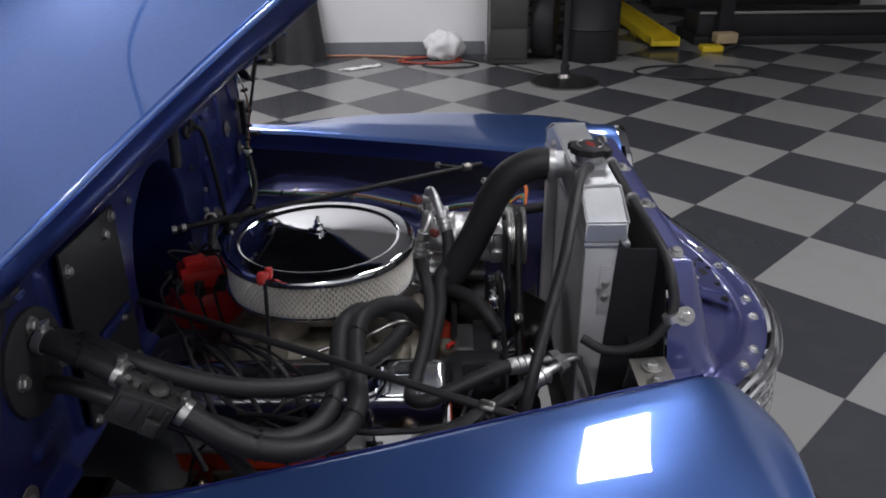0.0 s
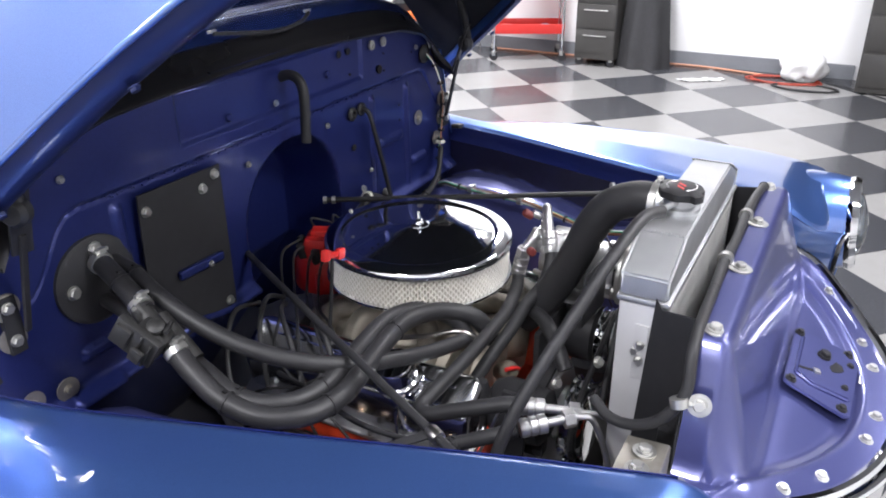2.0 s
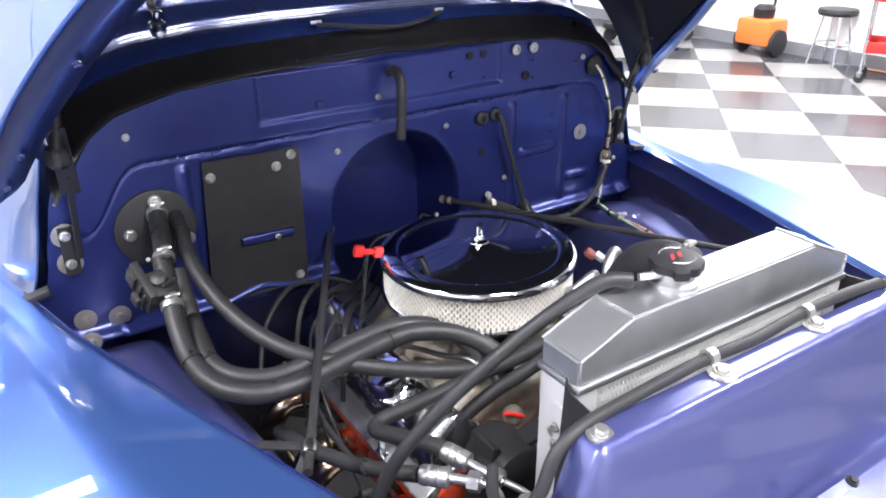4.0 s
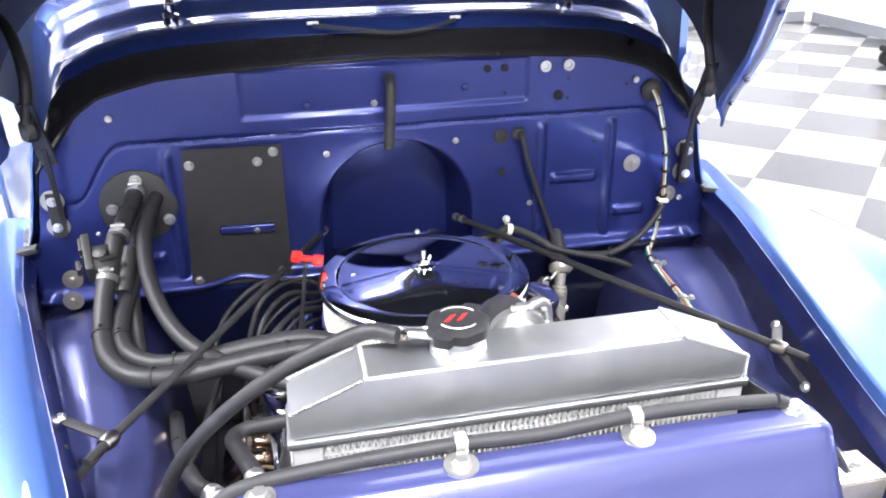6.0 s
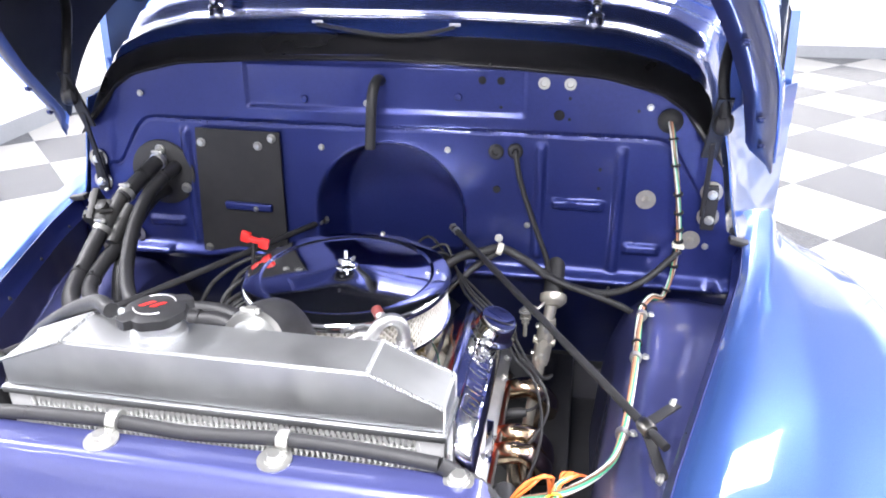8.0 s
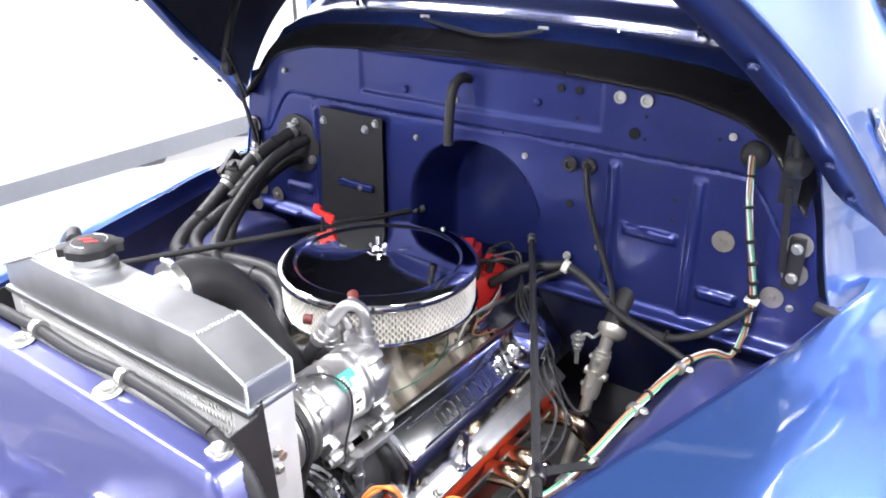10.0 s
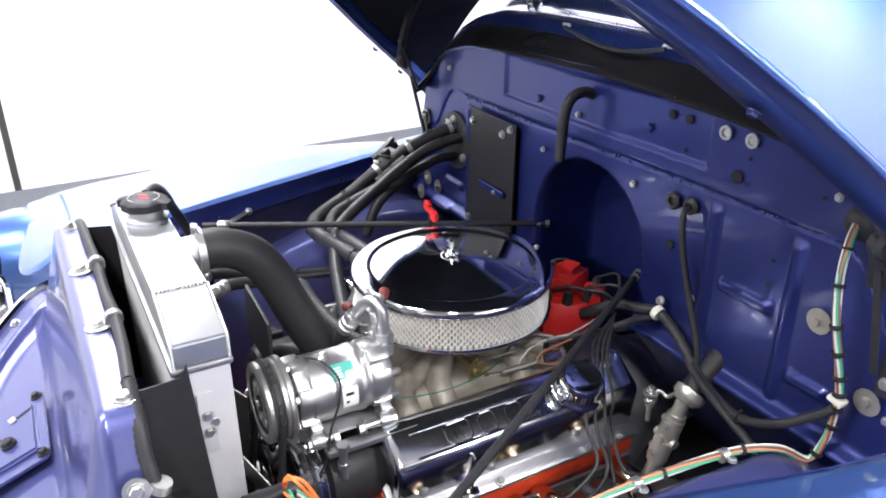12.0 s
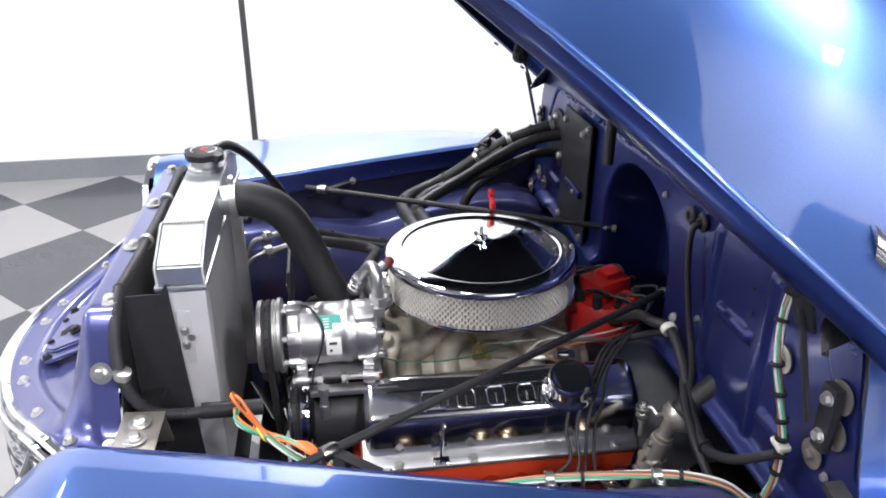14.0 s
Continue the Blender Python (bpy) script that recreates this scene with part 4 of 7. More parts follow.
COVERCHROME = mat("hazy_polished_chrome", (0.78, 0.79, 0.81), 0.15, 1.0, vary=0.05, noise_scale=18, bump=0.03, bump_scale=40, rough_vary=0.10)
COVER = [(0.150, 0.826), (0.205, 0.885), (0.277, 0.835), (0.263, 0.744)]
for s in (1, -1):
    hd = B()
    along_y(hd, [(s * x, z) for x, z in [(0.09, 0.71), (0.146, 0.816), (0.272, 0.731), (0.262, 0.68), (0.20, 0.60), (0.15, 0.58)]], -0.555, -0.055, 0.006)
    part("cylinder_head", hd, ORANGE, eng, "orange-red cylinder head")
    bm = B()
    along_y(bm, [(s * x, z) for x, z in [(0.146, 0.818), (0.150, 0.827), (0.272, 0.750), (0.286, 0.742), (0.283, 0.733), (0.270, 0.735)]], -0.552, -0.058, 0.003, 2)
    part("cover_flange", bm, CASTALU, eng, "silver valve cover flange and gasket")
    bm = B()
    along_y(bm, [(s * x, z) for x, z in COVER], -0.547, -0.058, 0.018, 5)
    vc = part("valve_cover", bm, COVERCHROME, eng, "mirror chrome valve cover with raised block marks", smooth=50)
    # raised rim and block marks on the sloping face; the maker's mark is drawn as plain frames
    up = Vector((s * 0.570, 0, 0.8215)).normalized()
    acr = Vector((s * 0.8215, 0, -0.570)).normalized()
    mid = Vector((s * 0.2410, 0, 0.8600))
    fm = lambda y, a: Matrix(((0, acr.x, up.x, mid.x + acr.x * a), (1, 0, 0, y), (0, acr.z, up.z, mid.z + acr.z * a), (0, 0, 0, 1)))
    bm = B()
    for y0, w, slots in ((-0.447, 0.046, (0.33, 0.67)), (-0.384, 0.031, (0.5,)), (-0.331, 0.031, (0.5,)), (-0.277, 0.030, (0.5,))):
        h, c = 0.034, 0.006
        loop = [fm(y0, 0.010) @ Vector((px, py, 0.0004)) for px, py in ((c, -h / 2), (w - c, -h / 2), (w, c - h / 2), (w, h / 2 - c), (w - c, h / 2), (c, h / 2), (0, h / 2 - c), (0, c - h / 2))]
        for p, q in zip(loop, loop[1:] + loop[:1]):
            rod(bm, p, q, 0.0013, 6)
        for f in slots:
            rod(bm, fm(y0, 0.010) @ Vector((w * f, -h * 0.14, 0.0004)), fm(y0, 0.010) @ Vector((w * f, h * 0.36, 0.0004)), 0.0016, 6)
    for a in (-0.0115, 0.0305):
        rod(bm, fm(-0.505, a) @ Vector((0, 0, 0)), fm(-0.12, a) @ Vector((0, 0, 0)), 0.0022, 8)
    part("raised_mark", bm, CHROME, vc, "raised chrome frames along the cover")
    for y in (-0.49, -0.36, -0.175, -0.10):
        bolt("cover_bolt", (s * 0.279, y, 0.747), (s * 0.5, 0, 0.85), 0.007, vc, washer=0.009)
    for y in (-0.417,):
        tab = bar(B(), (s * 0.280, y, 0.748), (s * 0.2815, y + 0.004, 0.822), 0.013, 0.004)
        box(tab, (s * 0.279, y, 0.748), (0.014, 0.030, 0.006), (0, s * 34, 0), 0.002)
        part("hold_down_tab", tab, CHROME, vc, "chrome hold-down bar")
    # exhaust header
    hdr = part("header_flange", along_y(B(), [(s * x, z) for x, z in [(0.262, 0.655), (0.286, 0.70), (0.292, 0.697), (0.270, 0.648)]], -0.53, -0.08, 0.002, 1), STEEL, eng, "steel header flange")
    for k, y in enumerate((-0.485, -0.325, -0.272, -0.112)):
        bm = B()
        yy = y + 0.05 * (1 if k % 2 else 0.2)
        tube(bm, [(s * 0.275, y, 0.676), (s * 0.33, y, 0.688), (s * 0.366, y + 0.01, 0.655), (s * 0.368, yy + 0.02, 0.58), (s * 0.33, yy + 0.06, 0.48), (s * 0.30, 0.0, 0.40)], 0.0215, 16, 7)
        part("header_tube", bm, BRASSY, hdr, "heat-tinted exhaust header tube")
    for k, y in enumerate((-0.42, -0.30, -0.19, -0.085)):
        bm = B()
        rod(bm, (s * 0.245, y, 0.665), (s * 0.30, y, 0.700 - 0.025), 0.009, 12)
        lathe(bm, [(0.010, 0), (0.011, 0.03), (0.008, 0.045)], (s * 0.285, y, 0.672), (s, 0, 0.2), 12)
        part("spark_plug_boot", bm, RUBBER, hdr, "black spark plug boot")
bm = B()
lathe(bm, [(0.028, -0.040), (0.028, -0.005), (0.0445, -0.005), (0.0462, -0.002), (0.0450, 0.002), (0.0420, 0.0045), (0.0395, 0.012), (0.0385, 0.027), (0.0372, 0.0335), (0.0340, 0.0378), (0.0315, 0.0382), (0.0300, 0.0374), (0.0, 0.0380)], (0.2555, -0.188, 0.8620), (0.36, -0.10, 0.92), 64)
solo("breather_cap", bm, CHROME, "round chrome breather cap on the valve cover", "breather cap", "breather caps")
bm = B()
lathe(bm, [(0.030, -0.028), (0.030, -0.010), (0.042, -0.010), (0.044, 0.0), (0.041, 0.004), (0.037, 0.007), (0.0365, 0.032), (0.033, 0.037), (0.0, 0.039)], (-0.248, -0.40, 0.866), (-0.30, 0.05, 0.95), 48)
solo("breather_cap", bm, CHROME, "round chrome breather cap on the valve cover", "breather cap", "breather caps")

# front accessories
bm = B()
along_y(bm, [(-0.09, 0.52), (0.09, 0.52), (0.11, 0.70), (0.05, 0.80), (-0.05, 0.80), (-0.11, 0.70)], -0.62, -0.56, 0.012)
lathe(bm, [(0.055, 0), (0.05, 0.04), (0.03, 0.06)], (0, -0.61, 0.70), (0, -1, 0), 28)
part("water_pump", bm, CASTALU, eng, "cast aluminium water pump")


part("timing_cover", along_y(B(), [(-0.16, 0.46), (0.16, 0.46), (0.175, 0.60), (0.125, 0.725), (-0.125, 0.725), (-0.175, 0.60)], -0.585, -0.574, 0.004), SATIN, eng, "black timing cover")
bm = B()
box(bm, (-0.13, -0.615, 0.845), (0.16, 0.035, 0.012), (0, -12, 0), 0.003)
box(bm, (-0.20, -0.60, 0.80), (0.012, 0.05, 0.12), (0, 10, 0), 0.003)
part("accessory_bracket", bm, SATIN, eng, "black accessory bracket beside the water pump")
bm = B()
lathe(bm, [(0.017, -0.04), (0.019, 0.0), (0.017, 0.007), (0.010, 0.012), (0.0, 0.013)], (-0.095, -0.545, 0.832), (-0.5, -0.6, 0.6), 20)
part("thermostat_housing", bm, mat("stained_dark_casting", (0.10, 0.085, 0.065), 0.6, 0.3, vary=0.3), eng, "stained aluminium thermostat housing")
part("gasket_edge", tube(B(), [(-0.118, -0.548, 0.848), (-0.102, -0.556, 0.845), (-0.085, -0.560, 0.835)], 0.004, 8, 4), REDPLASTIC, eng, "thin red sealant edge")
for x, y, z in ((-0.06, -0.635, 0.853), (-0.10, -0.64, 0.838), (-0.02, -0.69, 0.851)):
    bolt("bolt", (x, y, z), (-0.5, -0.7, 0.5), 0.009, eng)
part("bypass_hose", tube(B(), [(0.02, -0.545, 0.90), (-0.02, -0.585, 0.905), (-0.06, -0.62, 0.895), (-0.085, -0.65, 0.86)], 0.014, 14, 5), RUBBER, eng, "short black bypass hose")
# Made-up black sheet that darkens the gap where orange enamel would show.
part("added_dark_plate", box(B(), (0.07, -0.562, 0.80), (0.15, 0.012, 0.13), bevel=0.003), SATIN, eng, "black plate added to darken the front of the cylinder head")
part("support_strut", box(B(), (-0.255, -0.575, 0.80), (0.010, 0.005, 0.14), (18, 8, 0), 0.002), ZINC, eng, "bright flat support strut")
bm = B()
lathe(bm, [(0.022, 0), (0.026, 0.01), (0.020, 0.08), (0.010, 0.10), (0, 0.102)], (-0.205, -0.525, 0.775), (0.05, -0.15, 1), 20)
part("breather_tube", bm, RUBBER, eng, "black rubber breather tube")


def pulley(parent, c, r, depth, label):
    bm = B()
    lathe(bm, [(r * 0.25, 0), (r * 0.8, 0.004), (r * 0.95, 0.0), (r, 0.003), (r * 0.9, depth * 0.35), (r * 0.9, depth * 0.45), (r, depth * 0.6), (r, depth * 0.7), (r * 0.9, depth * 0.85), (r, depth)], c, (0, 1, 0), 48)
    return part("pulley", bm, CHROME, parent, label)


pulley(eng, (0.0, -0.69, 0.70), 0.082, 0.05, "chrome water pump pulley")
pulley(eng, (0.0, -0.69, 0.54), 0.09, 0.05, "chrome crank pulley")
pulley(eng, (0.17, -0.675, 0.79), 0.062, 0.035, "chrome steering pump pulley")
bm = B()
lathe(bm, [(0.04, 0), (0.06, 0.01), (0.06, 0.09), (0.045, 0.11)], (0.17, -0.64, 0.79), (0, 1, 0), 28)
part("steering_pump", bm, SATIN, eng, "black power steering pump")
bm = B()
lathe(bm, [(0.03, 0), (0.050, 0.012), (0.054, 0.03), (0.054, 0.09), (0.045, 0.11), (0.02, 0.115)], (-0.155, -0.655, 0.80), (0, 1, 0), 32)
box(bm, (-0.155, -0.60, 0.745), (0.03, 0.09, 0.05), bevel=0.006)
part("alternator", bm, SATIN, eng, "dark alternator")
fan = part("fan", lathe(B(), [(0.05, 0), (0.05, 0.02), (0.02, 0.03)], (0, -0.715, 0.70), (0, -1, 0), 24), SATIN, eng, "black engine fan hub")
for k in range(7):
    m = pose(0.0, -0.725, 0.70) @ Matrix.Rotation(2 * math.pi * k / 7, 4, "Y") @ pose(0.0, 0, 0.045, 0, 0, 28)
    part("blade", slab(B(), [(-0.03, 0.0), (0.03, 0.0), (0.042, 0.14), (-0.036, 0.15)], 0.002, m @ pose(0, 0, 0, 90, 0, 0)), STEEL, fan, "steel fan blade")
# drive belts round the pulleys


def belt(points, r=0.006):
    bm = B()
    line = [Vector(p) for p in points]
    for a, b in zip(line, line[1:] + line[:1]):
        rod(bm, a, b, r, 6)
    return bm


def wrap(c0, r0, c1, r1, y):
    """The closed run of a belt round two pulleys in a plane of constant y."""
    (xa, za), (xb, zb) = c0, c1
    d = math.hypot(xb - xa, zb - za)
    base = math.atan2(zb - za, xb - xa)
    off = math.acos((r0 - r1) / d)
    pts = []
    for i in range(13):
        a = base + off + (2 * math.pi - 2 * off) * i / 12
        pts.append((xa + r0 * math.cos(a), y, za + r0 * math.sin(a)))
    for i in range(13):
        a = base - off + 2 * off * i / 12
        pts.append((xb + r1 * math.cos(a), y, zb + r1 * math.sin(a)))
    return pts


for args in (((0.157, 0.952), 0.0585, (0.0, 0.54), 0.086, -0.698), ((0.17, 0.79), 0.058, (0.0, 0.70), 0.078, -0.665)):
    solo("drive_belt", belt(wrap(*args)), RUBBER, "black rubber drive belt on chrome pulleys", "belt", "drive belts")

# ---------------------------------------------------------------- air-conditioning compressor
PX, PZ = 0.157, 0.952
comp = thing("ac_compressor", (PX, -0.57, PZ - 0.06), "silver cast aluminium air-conditioning compressor", "compressor")
bm = B()
lathe(bm, [(0.030, -0.666), (0.047, -0.666), (0.050, -0.662), (0.050, -0.648), (0.0535, -0.644), (0.0535, -0.604), (0.0525, -0.602), (0.0525, -0.572), (0.0540, -0.570), (0.0540, -0.560), (0.0515, -0.557), (0.0515, -0.549),
           (0.0535, -0.546), (0.0530, -0.528), (0.047, -0.515), (0.030, -0.508), (0.0, -0.507)], (PX, 0, PZ), (0, 1, 0), 64)
body = part("body", bm, CASTALU, comp)
for k in range(6):
    a = 60 * k + 22
    c, sn = math.cos(radians(a)), math.sin(radians(a))
    part("lug", box(B(), (PX + 0.049 * c, -0.654, PZ + 0.049 * sn), (0.020, 0.026, 0.022), (0, -a, 0), 0.005), CASTALU, body)
    part("lug", box(B(), (PX + 0.047 * c, -0.534, PZ + 0.047 * sn), (0.018, 0.034, 0.020), (0, -a, 0), 0.006), CASTALU, body)
    part("through_bolt", lathe(B(), [(0.0062, -0.676), (0.0062, -0.667)], (PX + 0.051 * c, 0, PZ + 0.051 * sn), (0, 1, 0), 6), ZINC, body)
    part("through_bolt", lathe(B(), [(0.0062, -0.517), (0.0062, -0.506), (0.004, -0.503)], (PX + 0.047 * c, 0, PZ + 0.047 * sn), (0, 1, 0), 8), ZINC, body)
part("port_block", box(B(), (PX + 0.030, -0.536, PZ + 0.043), (0.022, 0.034, 0.028), (0, 35, 0), 0.006), CASTALU, body)
part("port_block", box(B(), (PX - 0.006, -0.512, PZ + 0.042), (0.050, 0.026, 0.022), (0, 8, 0), 0.006), CASTALU, body)
part("filler_plug", lathe(B(), [(0.009, 0), (0.009, 0.006), (0.006, 0.008)], (PX + 0.006, -0.612, PZ + 0.0525), (0.1, 0, 1), 8), ZINC, body)
for y0, y1 in ((-0.662, -0.618), (-0.580, -0.522)):
    ym = -0.646 if y0 < -0.6 else -0.533
    bm = B()
    box(bm, (PX + 0.041, ym, PZ - 0.047), (0.020, 0.018, 0.040), (0, 32, 0), 0.004)
    lathe(bm, [(0.0115, -0.010), (0.0125, 0.0), (0.0115, 0.010)], (PX + 0.051, ym, PZ - 0.062), (0, 1, 0), 18)
    part("mounting_ear", bm, CASTALU, comp)
    bm = B()
    rod(bm, (PX + 0.051, y0, PZ - 0.062), (PX + 0.051, y1, PZ - 0.062), 0.0055, 12)
    lathe(bm, [(0.0095, 0), (0.0095, 0.008)], (PX + 0.051, y0, PZ - 0.062), (0, 1, 0), 6)
    lathe(bm, [(0.0095, 0), (0.0095, 0.010)], (PX + 0.051, y1 - 0.004, PZ - 0.062), (0, 1, 0), 6)
    lathe(bm, [(0.0115, 0.009), (0.0115, 0.011)], (PX + 0.051, y0, PZ - 0.062), (0, 1, 0), 18)
    part("mounting_bolt", bm, ZINC, comp)
bm = B()
lathe(bm, [(0.0, -0.716), (0.012, -0.716), (0.014, -0.712), (0.036, -0.712), (0.044, -0.716), (0.0475, -0.714), (0.0475, -0.704), (0.0, -0.704)], (PX, 0, PZ), (0, 1, 0), 48)
hub = part("clutch_plate", bm, SATIN, comp, "black clutch plate")
for k in range(6):
    a = k * math.pi / 3 + 0.3
    part("rivet", lathe(B(), [(0.0052, -0.7155), (0.0052, -0.711)], (PX + 0.029 * math.cos(a), 0, PZ + 0.029 * math.sin(a)), (0, 1, 0), 10), ZINC, hub)
part("rivet", lathe(B(), [(0.006, -0.719), (0.006, -0.714)], (PX, 0, PZ), (0, 1, 0), 6), ZINC, hub)
bm = B()
lathe(bm, [(0.049, -0.713), (0.051, -0.7165), (0.0595, -0.7165), (0.0625, -0.714), (0.0625, -0.708), (0.0565, -0.703), (0.0565, -0.694), (0.0630, -0.690), (0.0630, -0.688), (0.0605, -0.6865), (0.0605, -0.6845), (0.0650, -0.682),
           (0.0650, -0.677), (0.062, -0.674), (0.046, -0.674)], (PX, 0, PZ), (0, 1, 0), 72)
part("clutch_pulley", bm, ZINC, comp, "bright plated belt pulley")
part("clutch_coil", lathe(B(), [(0.030, -0.675), (0.047, -0.675), (0.047, -0.665), (0.030, -0.665)], (PX, 0, PZ), (0, 1, 0), 48), SATIN, comp, "black clutch coil")
part("belt_groove", lathe(B(), [(0.055, -0.7035), (0.0612, -0.7045), (0.0612, -0.6925), (0.055, -0.6935)], (PX, 0, PZ), (0, 1, 0), 64), RUBBER, comp, "black belt seated in the pulley")


def sticker(name, y0, y1, a0, a1, r, material, label):
    bm = surf(B(), lambda u, v: Vector((PX + r * math.cos(radians(a0 + (a1 - a0) * v)), y0 + (y1 - y0) * u, PZ + r * math.sin(radians(a0 + (a1 - a0) * v)))), 4, 10)
    return part(name, bm, material, comp, label)


sticker("green_label", -0.612, -0.590, 34, 62, 0.0541, GREENTAPE, "green printed label")
sticker("label_tail", -0.590, -0.576, 46, 62, 0.0541, GREENTAPE, "green printed label")
sticker("white_label", -0.602, -0.577, -16, 20, 0.0541, LABELWHITE, "white printed label")
sticker("print_bar", -0.597, -0.584, 6, 11, 0.0546, SATIN, "dark print bar")
sticker("print_bar", -0.597, -0.592, -8, -3, 0.0546, SATIN, "dark print bar")
for k in range(4):
    sticker("print_bar", -0.606, -0.596, 38 + 5 * k, 40 + 5 * k, 0.0546, LABELWHITE, "pale print bar")
# hose ends on the rear head
bm = B()
rod(bm, (0.157, -0.510, 0.985), (0.157, -0.510, 1.030), 0.011, 16)
lathe(bm, [(0.0165, 0), (0.0165, 0.020)], (0.157, -0.510, 0.996), (0, 0, 1), 6)
tube(bm, [(0.157, -0.510, 1.012), (0.158, -0.510, 1.038), (0.154, -0.511, 1.055), (0.142, -0.515, 1.064), (0.127, -0.522, 1.060), (0.116, -0.529, 1.046), (0.108, -0.535, 1.032)], 0.0095, 16, 6)
f1 = part("pressure_fitting", bm, CASTALU, comp, "bent aluminium hose fitting")
bm = B()
rod(bm, (0.126, -0.508, 1.050), (0.118, -0.495, 1.058), 0.0075, 12)
part("service_port", bm, CASTALU, f1)
part("dust_cap", lathe(B(), [(0.0085, -0.004), (0.0085, 0.012), (0.006, 0.015), (0.0, 0.015)], (0.115, -0.490, 1.054), (-0.5, 0.5, 0.5), 16), DULLRED, f1, "faded red service cap")
bm = B()
rod(bm, (0.118, -0.506, 0.985), (0.116, -0.506, 1.012), 0.010, 14)
lathe(bm, [(0.0125, 0), (0.0125, 0.016)], (0.117, -0.506, 0.992), (-0.1, 0.0, 1), 6)
tube(bm, [(0.116, -0.506, 1.010), (0.108, -0.508, 1.026), (0.092, -0.512, 1.028), (0.076, -0.508, 1.016), (0.066, -0.503, 1.006)], 0.008, 14, 6)
f2 = part("suction_fitting", bm, CASTALU, comp, "bent aluminium hose fitting")
part("dust_cap", lathe(B(), [(0.0085, 0), (0.0085, 0.012), (0.006, 0.015), (0.0, 0.015)], (0.050, -0.520, 1.010), (-0.5, -0.4, 0.1), 16), DULLRED, f2, "faded red service cap")
bm = B()
box(bm, (0.15, -0.57, 0.890), (0.10, 0.12, 0.008), bevel=0.002)
box(bm, (0.212, -0.560, 0.868), (0.024, 0.150, 0.010), bevel=0.002)
rod(bm, (0.222, -0.612, 0.876), (0.222, -0.612, 0.818), 0.007, 12)
lathe(bm, [(0.011, 0), (0.011, 0.01)], (0.222, -0.612, 0.872), (0, 0, 1), 6)
lathe(bm, [(0.010, 0), (0.010, 0.009)], (0.222, -0.612, 0.838), (0, 0, 1), 6)
part("bracket", bm, CASTALU, comp, "polished mounting bracket")
part("black_bracket", box(B(), (0.0, -0.665, 0.985), (0.13, 0.006, 0.10), (0, 6, 0), bevel=0.002), SATIN, eng, "black accessory bracket")

# ---------------------------------------------------------------- distributor
dist = thing("distributor", (0.03, -0.05, 0.80), "red ignition distributor cap with black wire boots", "distributor")
DX, DY = 0.028, -0.050
bm = B()
lathe(bm, [(0.04, 0.78), (0.045, 0.84), (0.062, 0.846)], (DX, DY, 0), (0, 0, 1), 32)
part("housing", bm, CASTALU, dist)
bm = B()
lathe(bm, [(0.073, 0.846), (0.075, 0.850), (0.071, 0.880), (0.068, 0.905), (0.062, 0.915), (0.0, 0.918)], (DX, DY, 0), (0, 0, 1), 48)
for k in range(4):
    a = radians(20 + 90 * k)
    lathe(bm, [(0.009, 0.848), (0.008, 0.893), (0.004, 0.896)], (DX + 0.071 * math.cos(a), DY + 0.071 * math.sin(a), 0), (0, 0, 1), 12)
capd = part("cap", bm, REDPLASTIC, dist)
bm = B()
box(bm, (DX - 0.004, DY, 0.936), (0.070, 0.086, 0.044), (0, 0, 25), 0.012)
box(bm, (DX - 0.004, DY + 0.008, 0.961), (0.036, 0.046, 0.020), (0, 0, 25), 0.007)
part("coil_cover", bm, REDPLASTIC, capd, "red coil cover")
bm = B()
box(bm, (DX + 0.056, DY + 0.026, 0.926), (0.040, 0.036, 0.034), (0, 0, 35), 0.005)
box(bm, (DX + 0.070, DY + 0.040, 0.900), (0.020, 0.018, 0.03), (0, 0, 35), 0.004)
part("plug_connector", bm, REDPLASTIC, capd, "red wire connector")
for k in range(8):
    a = radians(45 * k + 12)
    bm = B()
    r = 0.053
    c = (DX + r * math.cos(a), DY + r * math.sin(a))
    lathe(bm, [(0.011, 0), (0.010, 0.022), (0.008, 0.034), (0.004, 0.036)], (c[0], c[1], 0.912), (0.3 * math.cos(a), 0.3 * math.sin(a), 1), 12)
    part("wire_boot", bm, RUBBER, capd, "black wire boot")
